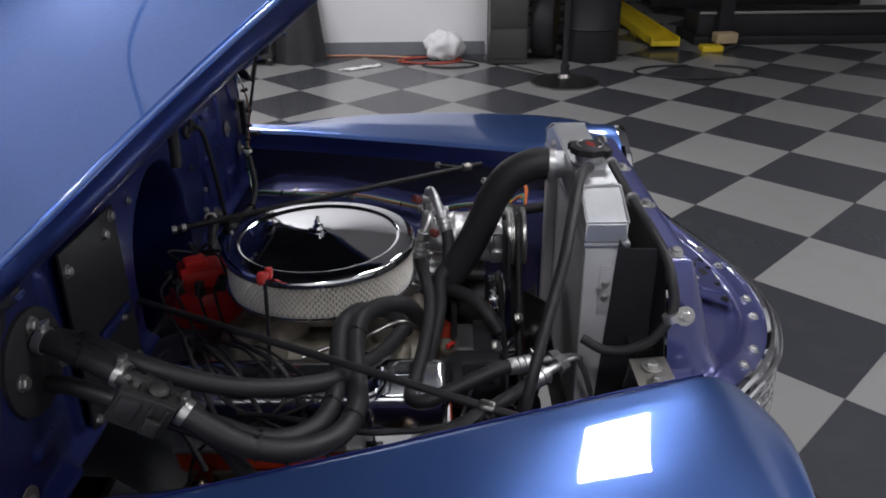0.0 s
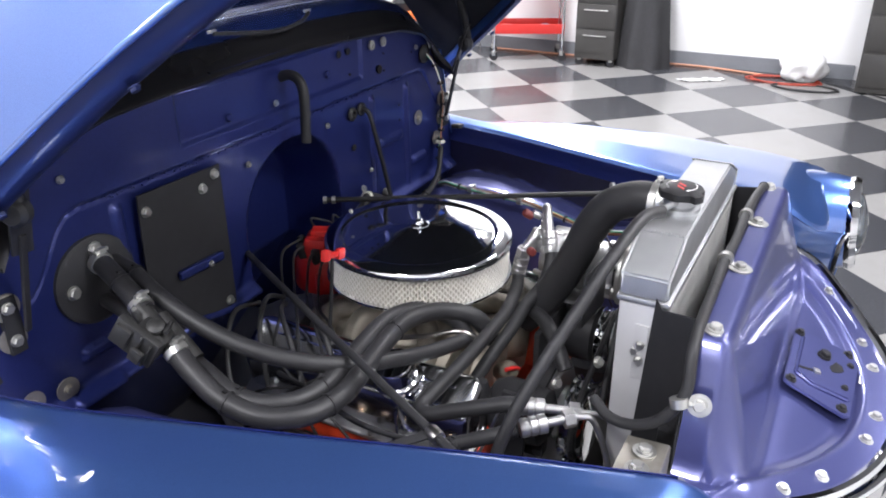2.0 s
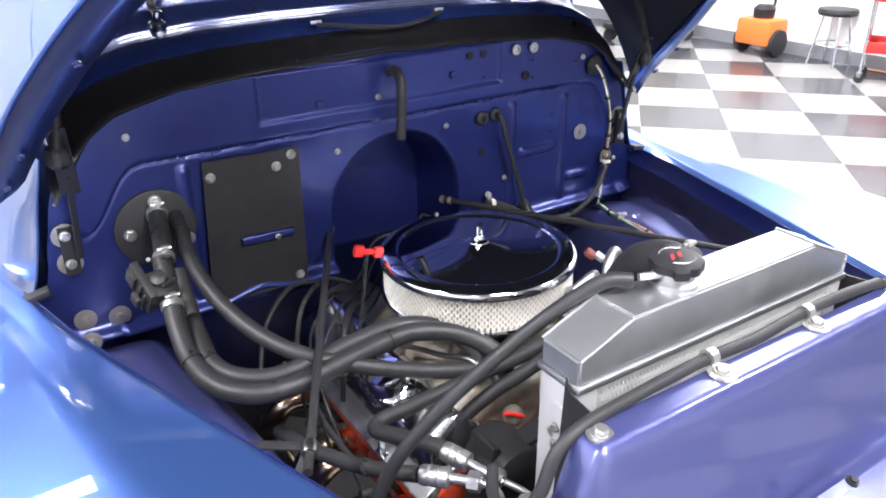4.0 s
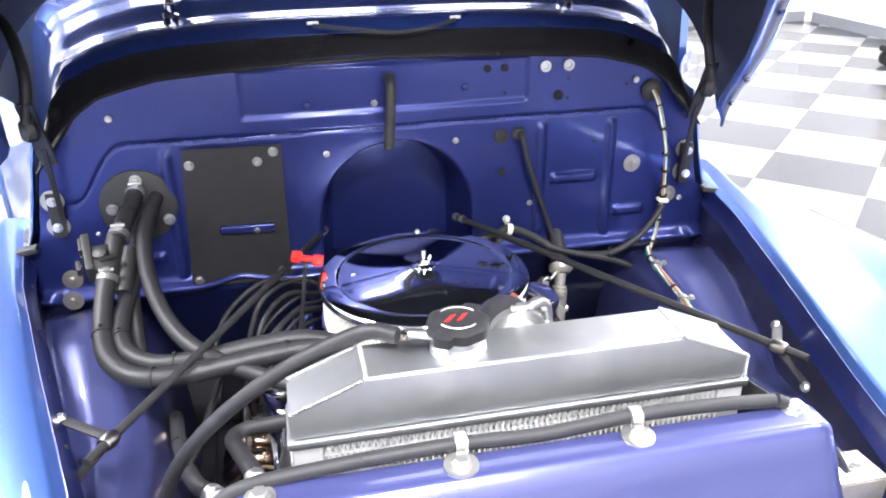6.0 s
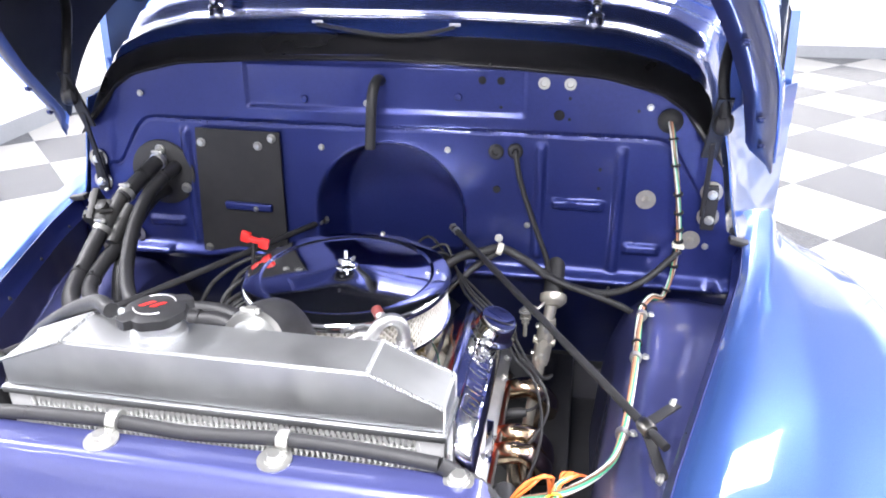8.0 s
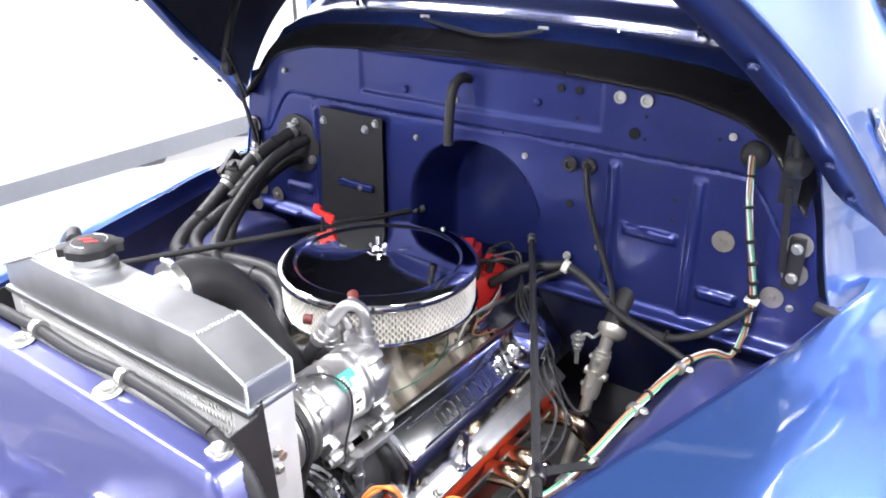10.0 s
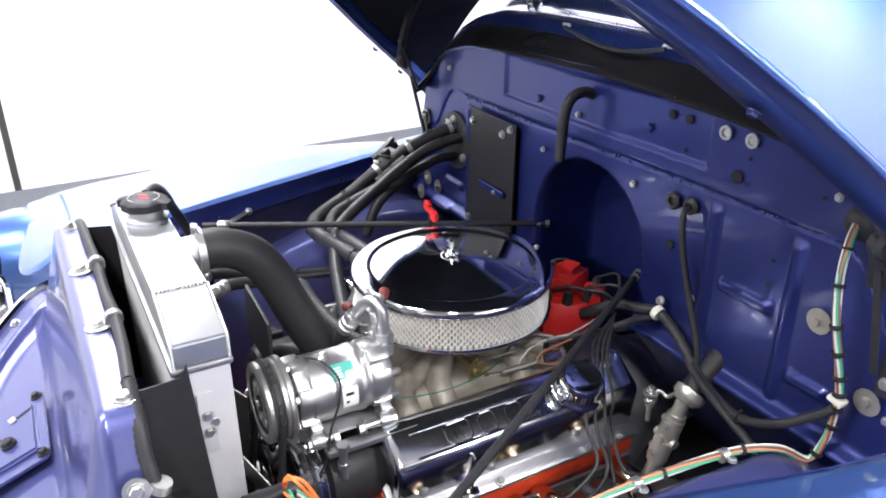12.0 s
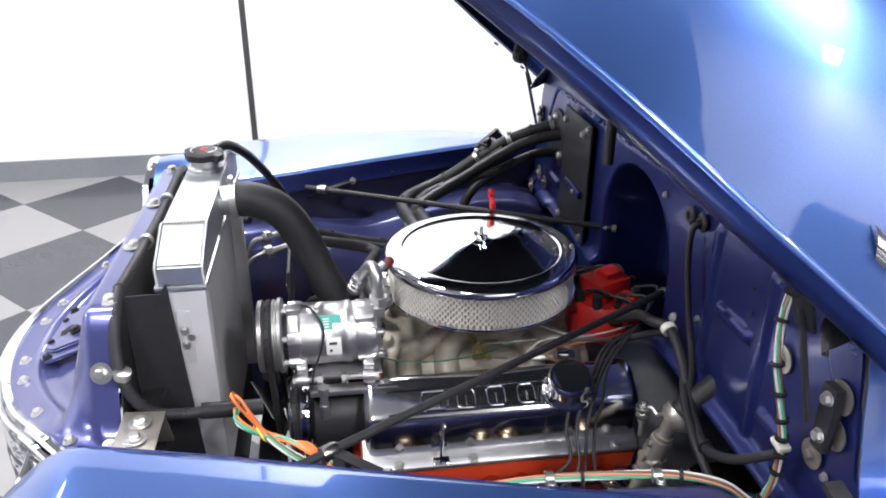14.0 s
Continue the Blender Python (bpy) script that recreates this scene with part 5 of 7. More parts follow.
for k, a in enumerate((-60, -20, 20, 60, 120, 160, 200, 240)):
    s = 1 if k < 4 else -1
    y = (-0.42, -0.30, -0.19, -0.085)[k % 4]
    ca, sa = math.cos(radians(a)), math.sin(radians(a))
    bm = B()
    if s > 0:
        q = 0.017 * k
        pts = [(DX + 0.058 * ca, DY + 0.058 * sa, 0.945), (DX + 0.085 * ca + 0.02, DY + 0.06 * sa + 0.03, 0.955), (0.142 + 0.006 * k, -0.012 - 0.008 * k, 0.925 - 0.004 * k), (0.186 + 0.006 * k, -0.082 - 0.006 * (3 - k), 0.896 + 0.003 * (k % 2)),
               (0.232 + 0.005 * k, -0.138 + 0.006 * k, 0.874 + 0.002 * k), (0.282 + 0.003 * k, -0.190 + q, 0.846), (0.306 + 0.004 * (k % 3), -0.204 + q, 0.812), (0.345 + 0.010 * (k % 2), -0.212 + q, 0.768 - 0.006 * k),
               (0.366 + 0.008 * (k % 2), 0.5 * (y - 0.22 + q), 0.735), (0.345, y, 0.694), (0.318, y, 0.682)]
    else:
        pts = [(DX + 0.058 * ca, DY + 0.058 * sa, 0.945), (DX - 0.09, DY + 0.06 * sa, 0.935), (-0.14, -0.06 - 0.03 * (k - 4), 0.885), (-0.22, -0.12 - 0.04 * (k - 4), 0.905),
               (-0.295, -0.17 - 0.05 * (k - 4), 0.86), (-0.33, 0.5 * (y - 0.2), 0.80), (-0.325, y, 0.684)]
    tube(bm, pts, 0.0030, 8, 6)
    solo("spark_plug_wire", bm, HOSE, "dark grey spark plug wire", "wire", "spark plug wires")

# ---------------------------------------------------------------- chassis under the engine
for s in (-1, 1):
    part("frame_rail", box(B(), (s * 0.385, -0.40, 0.50), (0.07, 1.25, 0.14), bevel=0.008), SATIN, truck, "black chassis rail")
part("cross_member", box(B(), (0, -0.86, 0.56), (0.86, 0.12, 0.16), bevel=0.01), SATIN, truck, "black front cross member")
part("cross_member", box(B(), (0, -0.30, 0.34), (0.74, 0.35, 0.10), bevel=0.02), SATIN, truck, "black cross member below the engine")
for s in (-1, 1):
    for y in (-0.45, 2.2):
        wheel = part("wheel", lathe(B(), [(0.20, -0.09), (0.30, -0.105), (0.345, -0.085), (0.355, 0.0), (0.345, 0.085), (0.30, 0.105), (0.20, 0.09)], (s * 0.80, y, 0.356), (1, 0, 0), 48), RUBBER, truck, "black tyre")
        part("rim", lathe(B(), [(0.0, 0.05), (0.10, 0.06), (0.19, 0.03), (0.205, 0.095), (0.20, -0.09)], (s * 0.80, y, 0.356), (s, 0, 0), 40), CHROME, wheel, "chrome wheel rim")
part("bed_side", box(B(), (-0.80, 2.3, 0.95), (0.05, 1.5, 0.5), bevel=0.02), PAINT, truck)
part("bed_side", box(B(), (0.80, 2.3, 0.95), (0.05, 1.5, 0.5), bevel=0.02), PAINT, truck)
part("bed_floor", box(B(), (0, 2.3, 0.72), (1.56, 1.5, 0.05), bevel=0.01), SATIN, truck)
part("frame_rail", box(B(), (0.385, 1.6, 0.50), (0.07, 2.7, 0.14), bevel=0.008), SATIN, truck, "black chassis rail")
part("frame_rail", box(B(), (-0.385, 1.6, 0.50), (0.07, 2.7, 0.14), bevel=0.008), SATIN, truck, "black chassis rail")
part("core_support", box(B(), (0.02, -0.862, 0.66), (0.80, 0.03, 0.12), bevel=0.006), SATIN, truck, "black radiator support")

# ---------------------------------------------------------------- hoses and cables


def hose(pts, r, label, category="hose", group="engine hoses", material=None, ties=(), k=7, name="hose", ends=()):
    """A rubber hose; ties and ends are shares of its length for cable ties and clamps."""
    t = thing(name, pts[0], label, category, group)
    part("tube", tube(B(), pts, r, 14, k), material or HOSE, t)
    line = spline(pts, k)
    r = max(r) if isinstance(r, tuple) else r

    def spot(f):
        i = min(len(line) - 2, max(0, int(f * (len(line) - 1))))
        return line[i], line[i + 1] - line[i]
    for f in ties:
        p, d = spot(f)
        bm = B()
        lathe(bm, [(r * 1.02, -0.002), (r * 1.12, -0.002), (r * 1.12, 0.002), (r * 1.02, 0.002)], p, d, 18)
        box(bm, p + Vector((0, 0, r * 1.15)), (0.005, 0.006, 0.004))
        part("cable_tie", bm, SATIN, t, "black cable tie")
    for f in ends:
        p, d = spot(f)
        bm = B()
        lathe(bm, [(r * 1.02, -0.006), (r * 1.14, -0.0055), (r * 1.14, 0.0055), (r * 1.02, 0.006)], p, d, 22)
        box(bm, p + Vector((0.003, -0.004, r * 1.25)), (0.012, 0.010, 0.009), bevel=0.002)
        rod(bm, p + Vector((-0.010, -0.004, r * 1.25)), p + Vector((0.014, -0.004, r * 1.25)), 0.0035, 8)
        part("hose_clamp", bm, ZINC, t, "zinc worm-drive hose clamp")
    return t


# upper radiator hose
hose([(0.033, -0.752, 1.160), (0.034, -0.715, 1.158), (0.035, -0.672, 1.136), (0.037, -0.640, 1.090), (0.040, -0.615, 1.030), (0.044, -0.585, 0.965), (0.044, -0.545, 0.90), (0.035, -0.515, 0.865)],
     0.031, "thick black moulded upper radiator hose", ends=(0.04,), name="radiator_hose", material=RUBBER)
# overflow hose from the filler neck
hose([(-0.116, -0.792, 1.206), (-0.150, -0.772, 1.203), (-0.221, -0.750, 1.163), (-0.286, -0.730, 1.112), (-0.349, -0.700, 1.040), (-0.400, -0.672, 0.955), (-0.43, -0.655, 0.85), (-0.44, -0.65, 0.74)],
     0.0094, "dark grey overflow hose from the radiator neck", name="overflow_hose")
# passenger side: heater hoses from the firewall
hose([(-0.502, -0.012, 1.118), (-0.508, -0.045, 1.108), (-0.518, -0.095, 1.088), (-0.528, -0.135, 1.070)], 0.0165, "black heater hose at the firewall fitting", ties=(0.55,), ends=(0.12, 0.92))
hose([(-0.540, -0.198, 1.030), (-0.545, -0.235, 1.003), (-0.545, -0.285, 0.972), (-0.530, -0.345, 0.952), (-0.488, -0.395, 0.945), (-0.425, -0.412, 0.945), (-0.355, -0.405, 0.948), (-0.275, -0.395, 0.952), (-0.200, -0.395, 0.955),
      (-0.130, -0.425, 0.945), (-0.085, -0.47, 0.92), (-0.07, -0.50, 0.87)], 0.0165, "grey-black heater hose looping over the engine", ties=(0.2, 0.42, 0.68), ends=(0.02,))
hose([(-0.505, -0.150, 1.000), (-0.515, -0.225, 0.985), (-0.518, -0.285, 0.962), (-0.498, -0.335, 0.950), (-0.450, -0.368, 0.945), (-0.380, -0.378, 0.952), (-0.300, -0.370, 0.958), (-0.215, -0.368, 0.960),
      (-0.150, -0.395, 0.950), (-0.110, -0.44, 0.92), (-0.10, -0.47, 0.87)], 0.0150, "grey-black heater hose tied beside another", ties=(0.22, 0.45))
hose([(-0.470, -0.010, 1.100), (-0.475, -0.060, 1.092), (-0.483, -0.115, 1.070), (-0.478, -0.180, 1.038), (-0.458, -0.250, 1.005), (-0.425, -0.320, 0.980), (-0.380, -0.375, 0.962), (-0.30, -0.415, 0.935), (-0.20, -0.445, 0.905), (-0.10, -0.47, 0.885)],
     0.0140, "black heater hose running along the engine", ties=(0.12,))
hose([(-0.500, -0.010, 1.045), (-0.508, -0.060, 1.040), (-0.512, -0.14, 1.005), (-0.505, -0.22, 0.955), (-0.50, -0.26, 0.88)], 0.0125, "black drain hose at the firewall")
# heater control valve
hv = thing("heater_valve", (-0.545, -0.165, 1.02), "dark grey plastic heater control valve", "valve")
VALVE = mat("dark_grey_plastic", (0.022, 0.022, 0.022), 0.5, vary=0.15, bump=0.08, bump_scale=300)
bm = B()
box(bm, (-0.552, -0.168, 1.046), (0.034, 0.050, 0.036), (35, 0, 12), 0.005)
part("body", bm, VALVE, hv)
bm = B()
box(bm, (-0.574, -0.162, 1.052), (0.014, 0.074, 0.050), (35, 0, 12), 0.003)
cover = part("cover", bm, VALVE, hv)
for i in range(4):
    bm = B()
    box(bm, (-0.5815, -0.186 + 0.015 * i, 1.0365 + 0.0105 * i), (0.004, 0.004, 0.044), (35, 0, 12), 0.001)
    part("rib", bm, VALVE, cover)
bm = B()
box(bm, (-0.585, -0.150, 1.066), (0.010, 0.026, 0.030), (35, 0, 12), 0.002)
part("plug", bm, VALVE, hv)
bm = B()
box(bm, (-0.590, -0.176, 1.040), (0.008, 0.020, 0.022), (35, 0, 12), 0.002)
part("plug", bm, VALVE, hv)
bm = B()
lathe(bm, [(0.014, -0.030), (0.015, 0.0), (0.014, 0.06)], (-0.512, -0.165, 1.036), (-0.08, -0.82, -0.57), 14)
part("pipe", bm, VALVE, hv)
bm = B()
lathe(bm, [(0.014, -0.02), (0.016, 0.0), (0.014, 0.075)], (-0.532, -0.14, 1.066), (-0.08, -0.82, -0.57), 16)
part("pipe", bm, VALVE, hv)
bm = B()
lathe(bm, [(0.012, 0), (0.013, 0.004), (0.013, 0.010), (0.008, 0.013), (0, 0.013)], (-0.548, -0.176, 1.062), (-0.2, -0.45, 0.85), 18)
part("dial", bm, VALVE, hv)
bm = B()
box(bm, (-0.536, -0.190, 1.062), (0.030, 0.006, 0.006), (0, 0, 30), 0.001)
part("lever", bm, VALVE, hv)
for dy, dz in ((-0.185, 1.04), (-0.145, 1.066)):
    bm = B()
    lathe(bm, [(0.004, 0), (0.004, 0.004)], (-0.553, dy, dz + 0.022), (-0.3, -0.4, 0.8), 8)
    part("screw", bm, ZINC, hv)

# air-conditioning hoses
hose([(0.062, -0.492, 0.950), (0.045, -0.498, 0.935), (0.005, -0.506, 0.925), (-0.060, -0.515, 0.922), (-0.130, -0.515, 0.918), (-0.205, -0.507, 0.905), (-0.275, -0.493, 0.888), (-0.318, -0.487, 0.880), (-0.335, -0.510, 0.884), (-0.325, -0.560, 0.902), (-0.305, -0.625, 0.922), (-0.298, -0.650, 0.926)],
     0.0125, "black rubber air-conditioning hose with a tight bend", name="ac_hose", material=RUBBER)
hose([(0.090, -0.548, 0.999), (0.074, -0.552, 0.972), (0.046, -0.548, 0.942), (0.000, -0.535, 0.920), (-0.060, -0.535, 0.905), (-0.120, -0.525, 0.88), (-0.17, -0.51, 0.84), (-0.20, -0.50, 0.79)], 0.0125, "black rubber air-conditioning hose", name="ac_hose", material=RUBBER)


def crimp(a, b, label, r=0.0145):
    t = thing("hose_fitting", a, label, "fitting", "hose fittings")
    A, D = Vector(a), Vector(b) - Vector(a)
    L = D.length
    bm = B()
    lathe(bm, [(r * 0.9, 0), (r, 0.004), (r, 0.012), (r * 0.85, 0.014), (r, 0.016), (r, 0.024), (r * 0.85, 0.026), (r, 0.028), (r, 0.04), (r * 0.6, 0.042)], A, D, 20)
    part("ferrule", bm, CASTALU, t)
    part("stem", rod(B(), A + D * (0.04 / L), A + D, r * 0.5, 12), CASTALU, t)
    part("hex_nut", lathe(B(), [(r * 1.0, 0), (r * 1.0, 0.016)], A + D * ((L - 0.02) / L), D, 6), CASTALU, t)
    return t


crimp((-0.300, -0.648, 0.926), (-0.262, -0.738, 0.918), "bright aluminium crimped hose fitting")
crimp((-0.355, -0.675, 0.930), (-0.300, -0.742, 0.938), "bright aluminium crimped hose fitting")
crimp((0.088, -0.549, 0.996), (0.110, -0.534, 1.034), "bright aluminium crimped hose fitting on the compressor")
crimp((0.064, -0.490, 0.948), (0.064, -0.503, 1.010), "bright aluminium crimped hose fitting on the compressor")
hose([(-0.44, -0.36, 0.83), (-0.425, -0.45, 0.85), (-0.40, -0.56, 0.885), (-0.375, -0.64, 0.918), (-0.357, -0.672, 0.929)], 0.0115, "black rubber hose along the inner fender", name="ac_hose", material=RUBBER, ties=(0.3, 0.6))
# pipework between the fittings and the radiator's side
hose([(-0.262, -0.738, 0.918), (-0.245, -0.765, 0.91), (-0.225, -0.79, 0.88), (-0.22, -0.80, 0.80)], 0.0048, "bright aluminium condenser pipe", category="pipe", group="condenser pipes", material=CASTALU, name="pipe")
hose([(-0.300, -0.742, 0.938), (-0.290, -0.765, 0.93), (-0.285, -0.79, 0.86), (-0.285, -0.80, 0.78)], 0.0048, "bright aluminium condenser pipe", category="pipe", group="condenser pipes", material=CASTALU, name="pipe")

# loom clipped along the radiator support
LOOM = [(-0.303, -0.765, 0.982), (-0.325, -0.795, 0.975), (-0.338, -0.831, 0.983), (-0.345, -0.868, 1.010), (-0.338, -0.893, 1.055), (-0.315, -0.891, 1.100), (-0.272, -0.889, 1.119), (-0.17, -0.887, 1.126), (-0.073, -0.884, 1.126), (0.02, -0.885, 1.123), (0.118, -0.883, 1.128), (0.21, -0.885, 1.128),
        (0.285, -0.890, 1.126), (0.330, -0.890, 1.100), (0.356, -0.890, 1.055), (0.372, -0.880, 1.010), (0.368, -0.855, 0.965), (0.352, -0.815, 0.945), (0.340, -0.77, 0.938), (0.338, -0.735, 0.935)]
lm = thing("wiring_loom", LOOM[0], "black sleeved wiring loom clipped along the radiator support", "wiring")
part("sleeve", tube(B(), LOOM[:8], 0.0078, 14, 8), RUBBER, lm)
part("sleeve", tube(B(), LOOM[7:13], 0.0078, 14, 8), RUBBER, lm)
part("ribbed_sleeve", tube(B(), LOOM[12:], 0.0078, 14, 12, ribs=0.0014), RUBBER, lm, "ribbed black conduit")
part("tape", tube(B(), [(0.345, -0.79, 0.942), (0.338, -0.735, 0.936), (0.335, -0.70, 0.934)], 0.0125, 14, 4), SATIN, lm, "wrapped black tape")


def pclip(x, y, z, axis, foot, label="zinc cushion clip bolted to the apron"):
    """A P-shaped cushion clip round the loom with its bolt."""
    t = thing("cushion_clip", foot, label, "clip", "loom clips")
    c = Vector((x, y, z))
    f = Vector(foot)
    bm = B()
    lathe(bm, [(0.0085, -0.006), (0.0118, -0.006), (0.0118, 0.006), (0.0085, 0.006)], c, axis, 20)
    d = f - c
    if d.length > 0.02:
        m = look(c, f)
        box(bm, c + d * 0.62, (0.010, 0.004, d.length * 0.66), [math.degrees(a) for a in m.to_euler()], 0.001)
    part("band", bm, ZINC, t)
    return t


for i, (bx, by, bz) in enumerate([(-0.27, -0.908, 1.116), (-0.073, -0.907, 1.116), (0.118, -0.904, 1.116), (0.306, -0.899, 1.116)]):
    if i in (1, 2):
        t = pclip(bx + 0.004, -0.884, 1.127, (1, 0, 0), (bx, by, bz))
        bolt("bolt", (bx, by, bz + 0.002), (0, -0.1, 1), 0.0085, t, washer=0.018)
    else:
        bolt("apron_bolt", (bx, by, bz), (0, -0.1, 1), 0.009, nose, washer=0.0155)
t = pclip(-0.346, -0.888, 1.045, (0.2, 0.3, 1), (-0.340, -0.912, 1.043), "zinc cushion clip with a wide washer on the apron's end")
bolt("bolt", (-0.3375, -0.912, 1.043), (-0.95, -0.1, 0.3), 0.0082, t, washer=0.0155)
t = pclip(0.370, -0.882, 1.033, (0.1, 0.3, 1), (0.374, -0.910, 1.040), "zinc cushion clip with a wide washer on the apron's end")
bolt("bolt", (0.3745, -0.908, 1.040), (0.95, -0.1, 0.3), 0.0082, t, washer=0.0155)

# fender brace rods with their brackets
for s, a, b in ((-1, (-0.149, 0.030, 0.981), (-0.478, -0.600, 0.982)), (1, (0.139, 0.034, 0.982), (0.512, -0.596, 0.982))):
    t = thing("fender_brace", b, "black steel brace rod from firewall to fender", "brace", "fender braces")
    A, Bv = Vector(a), Vector(b)
    d = (A - Bv).normalized()
    part("rod", rod(B(), A, Bv - d * 0.05, 0.0065, 12), SATIN, t)
    for f in (0.006, 0.026):
        part("nut", lathe(B(), [(0.009, 0), (0.009, 0.009)], A - d * f, d, 6), ZINC, t)
    part("adjuster", lathe(B(), [(0.010, 0), (0.011, 0.004), (0.011, 0.02), (0.009, 0.024)], Bv - d * 0.016, d, 10), STEEL, t)
    xw = s * 0.562
    bm = B()
    for q in ((xw, -0.525, 0.972), (xw - s * 0.022, -0.648, 0.935)):
        dd = Vector(q) - Bv
        m = look(Bv, q)
        box(bm, Bv + dd * 0.5, (0.016, 0.003, dd.length), [math.degrees(x) for x in m.to_euler()], 0.001)
    part("bracket", bm, SATIN, t, "black folded bracket")
    bolt("bolt", (xw - s * 0.004, -0.527, 0.973), (-s, 0.2, 0.4), 0.007, t)
    bolt("bolt", (xw - s * 0.026, -0.648, 0.936), (-s, 0, 0.4), 0.007, t)

# driver's side wiring
HARN = [(0.562, -0.006, 1.246), (0.568, -0.022, 1.225), (0.576, -0.036, 1.180), (0.587, -0.040, 1.125), (0.597, -0.030, 1.065), (0.604, -0.020, 1.010), (0.602, -0.016, 0.960), (0.598, -0.018, 0.920), (0.585, -0.025, 0.885),
        (0.560, -0.060, 0.900), (0.540, -0.115, 0.905), (0.530, -0.185, 0.906), (0.524, -0.254, 0.906), (0.517, -0.332, 0.902), (0.505, -0.43, 0.885), (0.488, -0.52, 0.876), (0.462, -0.60, 0.898), (0.41, -0.68, 0.922), (0.345, -0.725, 0.936)]
hn = thing("wiring_harness", HARN[0], "bundle of coloured wires down the firewall and along the inner fender", "wiring")
random.seed(4)
for i, m in enumerate((W_GREEN, W_PINK, W_BROWN, W_WHITE, W_GREEN, W_BROWN, W_WHITE)):
    a = 2 * math.pi * i / 7
    pts = []
    for j, p in enumerate(HARN):
        b = a + 0.55 * j
        loose = 0.0034 if j < 9 else 0.0046
        pts.append((p[0] + loose * math.cos(b), p[1] + loose * 0.6 * math.sin(b + 1), p[2] + loose * math.sin(b)))
    part("wire", tube(B(), pts, 0.0019, 7, 6), m, hn)
line = spline(HARN, 6)
for i in (7, 13, 19, 23, 27, 30, 33, 37, 45, 60, 72, 84):
    part("cable_tie", lathe(B(), [(0.0080, -0.002), (0.0092, -0.002), (0.0092, 0.002), (0.0080, 0.002)], line[i], line[i + 1] - line[i], 14), SATIN, hn, "black cable tie")
for p in ((0.537, -0.15, 0.906), (0.520, -0.30, 0.904), (0.495, -0.48, 0.875)):
    t = thing("harness_clip", p, "clear plastic clip screwed to the inner fender", "clip", "harness clips")
    part("band", lathe(B(), [(0.0085, -0.006), (0.0105, -0.006), (0.0105, 0.006), (0.0085, 0.006)], p, (0.1, 1, 0), 14), ZINC, t)
    bolt("screw", (p[0] + 0.016, p[1], p[2] + 0.002), (0, 0, 1), 0.006, t)
part("nylon_clip", box(B(), (0.604, -0.020, 1.000), (0.024, 0.018, 0.009), (0, 10, 0), 0.003), WHITEPLASTIC, hn, "aged white nylon clip")
random.seed(12)
for i in range(9):
    m = (W_ORANGE, W_ORANGE, W_GREEN, W_ORANGE, W_ORANGE, W_BLUE, W_ORANGE, W_WHITE, W_GREEN)[i]
    j = lambda a: random.uniform(-a, a)
    rise = (0.055, 0.048, 0.018, 0.05, 0.012, 0.008, 0.014, 0.008, 0.010)[i]
    pts = [(0.337, -0.735, 0.936), (0.365 + j(0.006), -0.738 + j(0.004), 0.938 + rise * 0.8), (0.392 + j(0.008), -0.728 + j(0.006), 0.936 + rise), (0.396 + j(0.004), -0.700 + j(0.003), 0.926 + 0.2 * rise),
           (0.404 + j(0.006), -0.668 + j(0.004), 0.921 + j(0.003)), (0.418 + j(0.010), -0.632 + j(0.006), 0.912), (0.430 + j(0.012), -0.60, 0.885)]
    solo("loose_wire", tube(B(), pts, 0.0021, 7, 8), m, "loose coloured wire end tied beside the radiator", "wire", "loose wires")
solo("wire_knot", tube(B(), [(0.388, -0.706, 0.934), (0.398, -0.704, 0.940), (0.408, -0.696, 0.930), (0.398, -0.694, 0.918), (0.388, -0.700, 0.924)], 0.0018, 7, 6), mat("yellow_wire", (0.70, 0.52, 0.05), 0.45, vary=0.1), "short yellow wire knotted round the loose wires", "wire")
solo("engine_ground_wire", tube(B(), [(0.16, -0.53, 0.905), (0.175, -0.48, 0.893), (0.19, -0.40, 0.895), (0.16, -0.30, 0.890), (0.10, -0.22, 0.885)], 0.0012, 6, 6), mat("dark_green_wire", (0.02, 0.12, 0.07), 0.45, vary=0.1), "thin green wire across the intake", "wire")
solo("clutch_wire", tube(B(), [(PX - 0.01, -0.650, 1.006), (PX + 0.022, -0.625, 1.012), (PX + 0.048, -0.606, 0.990), (PX + 0.058, -0.610, 0.955), (PX + 0.057, -0.626, 0.908), (PX + 0.057, -0.636, 0.856), (PX + 0.055, -0.658, 0.815), (PX + 0.05, -0.672, 0.780)], 0.0018, 7, 8), RUBBER, "thin black compressor clutch wire", "wire")

# black loom from the dash side to the engine
hose([(0.604, -0.022, 0.985), (0.585, -0.030, 0.965), (0.540, -0.045, 0.925), (0.475, -0.045, 0.893), (0.400, -0.030, 0.893), (0.345, -0.018, 0.912), (0.295, -0.012, 0.942), (0.248, -0.012, 0.962), (0.215, -0.030, 0.960), (0.165, -0.035, 0.945), (0.10, -0.06, 0.90)],
     (0.0065, 0.0105), "black wiring loom along the firewall", "wiring", "engine looms", RUBBER, name="engine_loom", ties=(0.3, 0.5))
hose([(0.335, -0.020, 0.915), (0.38, -0.035, 0.902), (0.451, -0.050, 0.887), (0.518, -0.052, 0.862), (0.56, -0.06, 0.835)], 0.007, "ribbed black conduit going down beside the steering shaft", "wiring", "engine looms", RUBBER, name="conduit")
hose([(0.245, -0.016, 0.955), (0.20, -0.03, 0.925), (0.17, -0.05, 0.90), (0.14, -0.07, 0.875)], 0.0065, "black cable to the distributor", "wiring", "engine looms", RUBBER, name="cable")
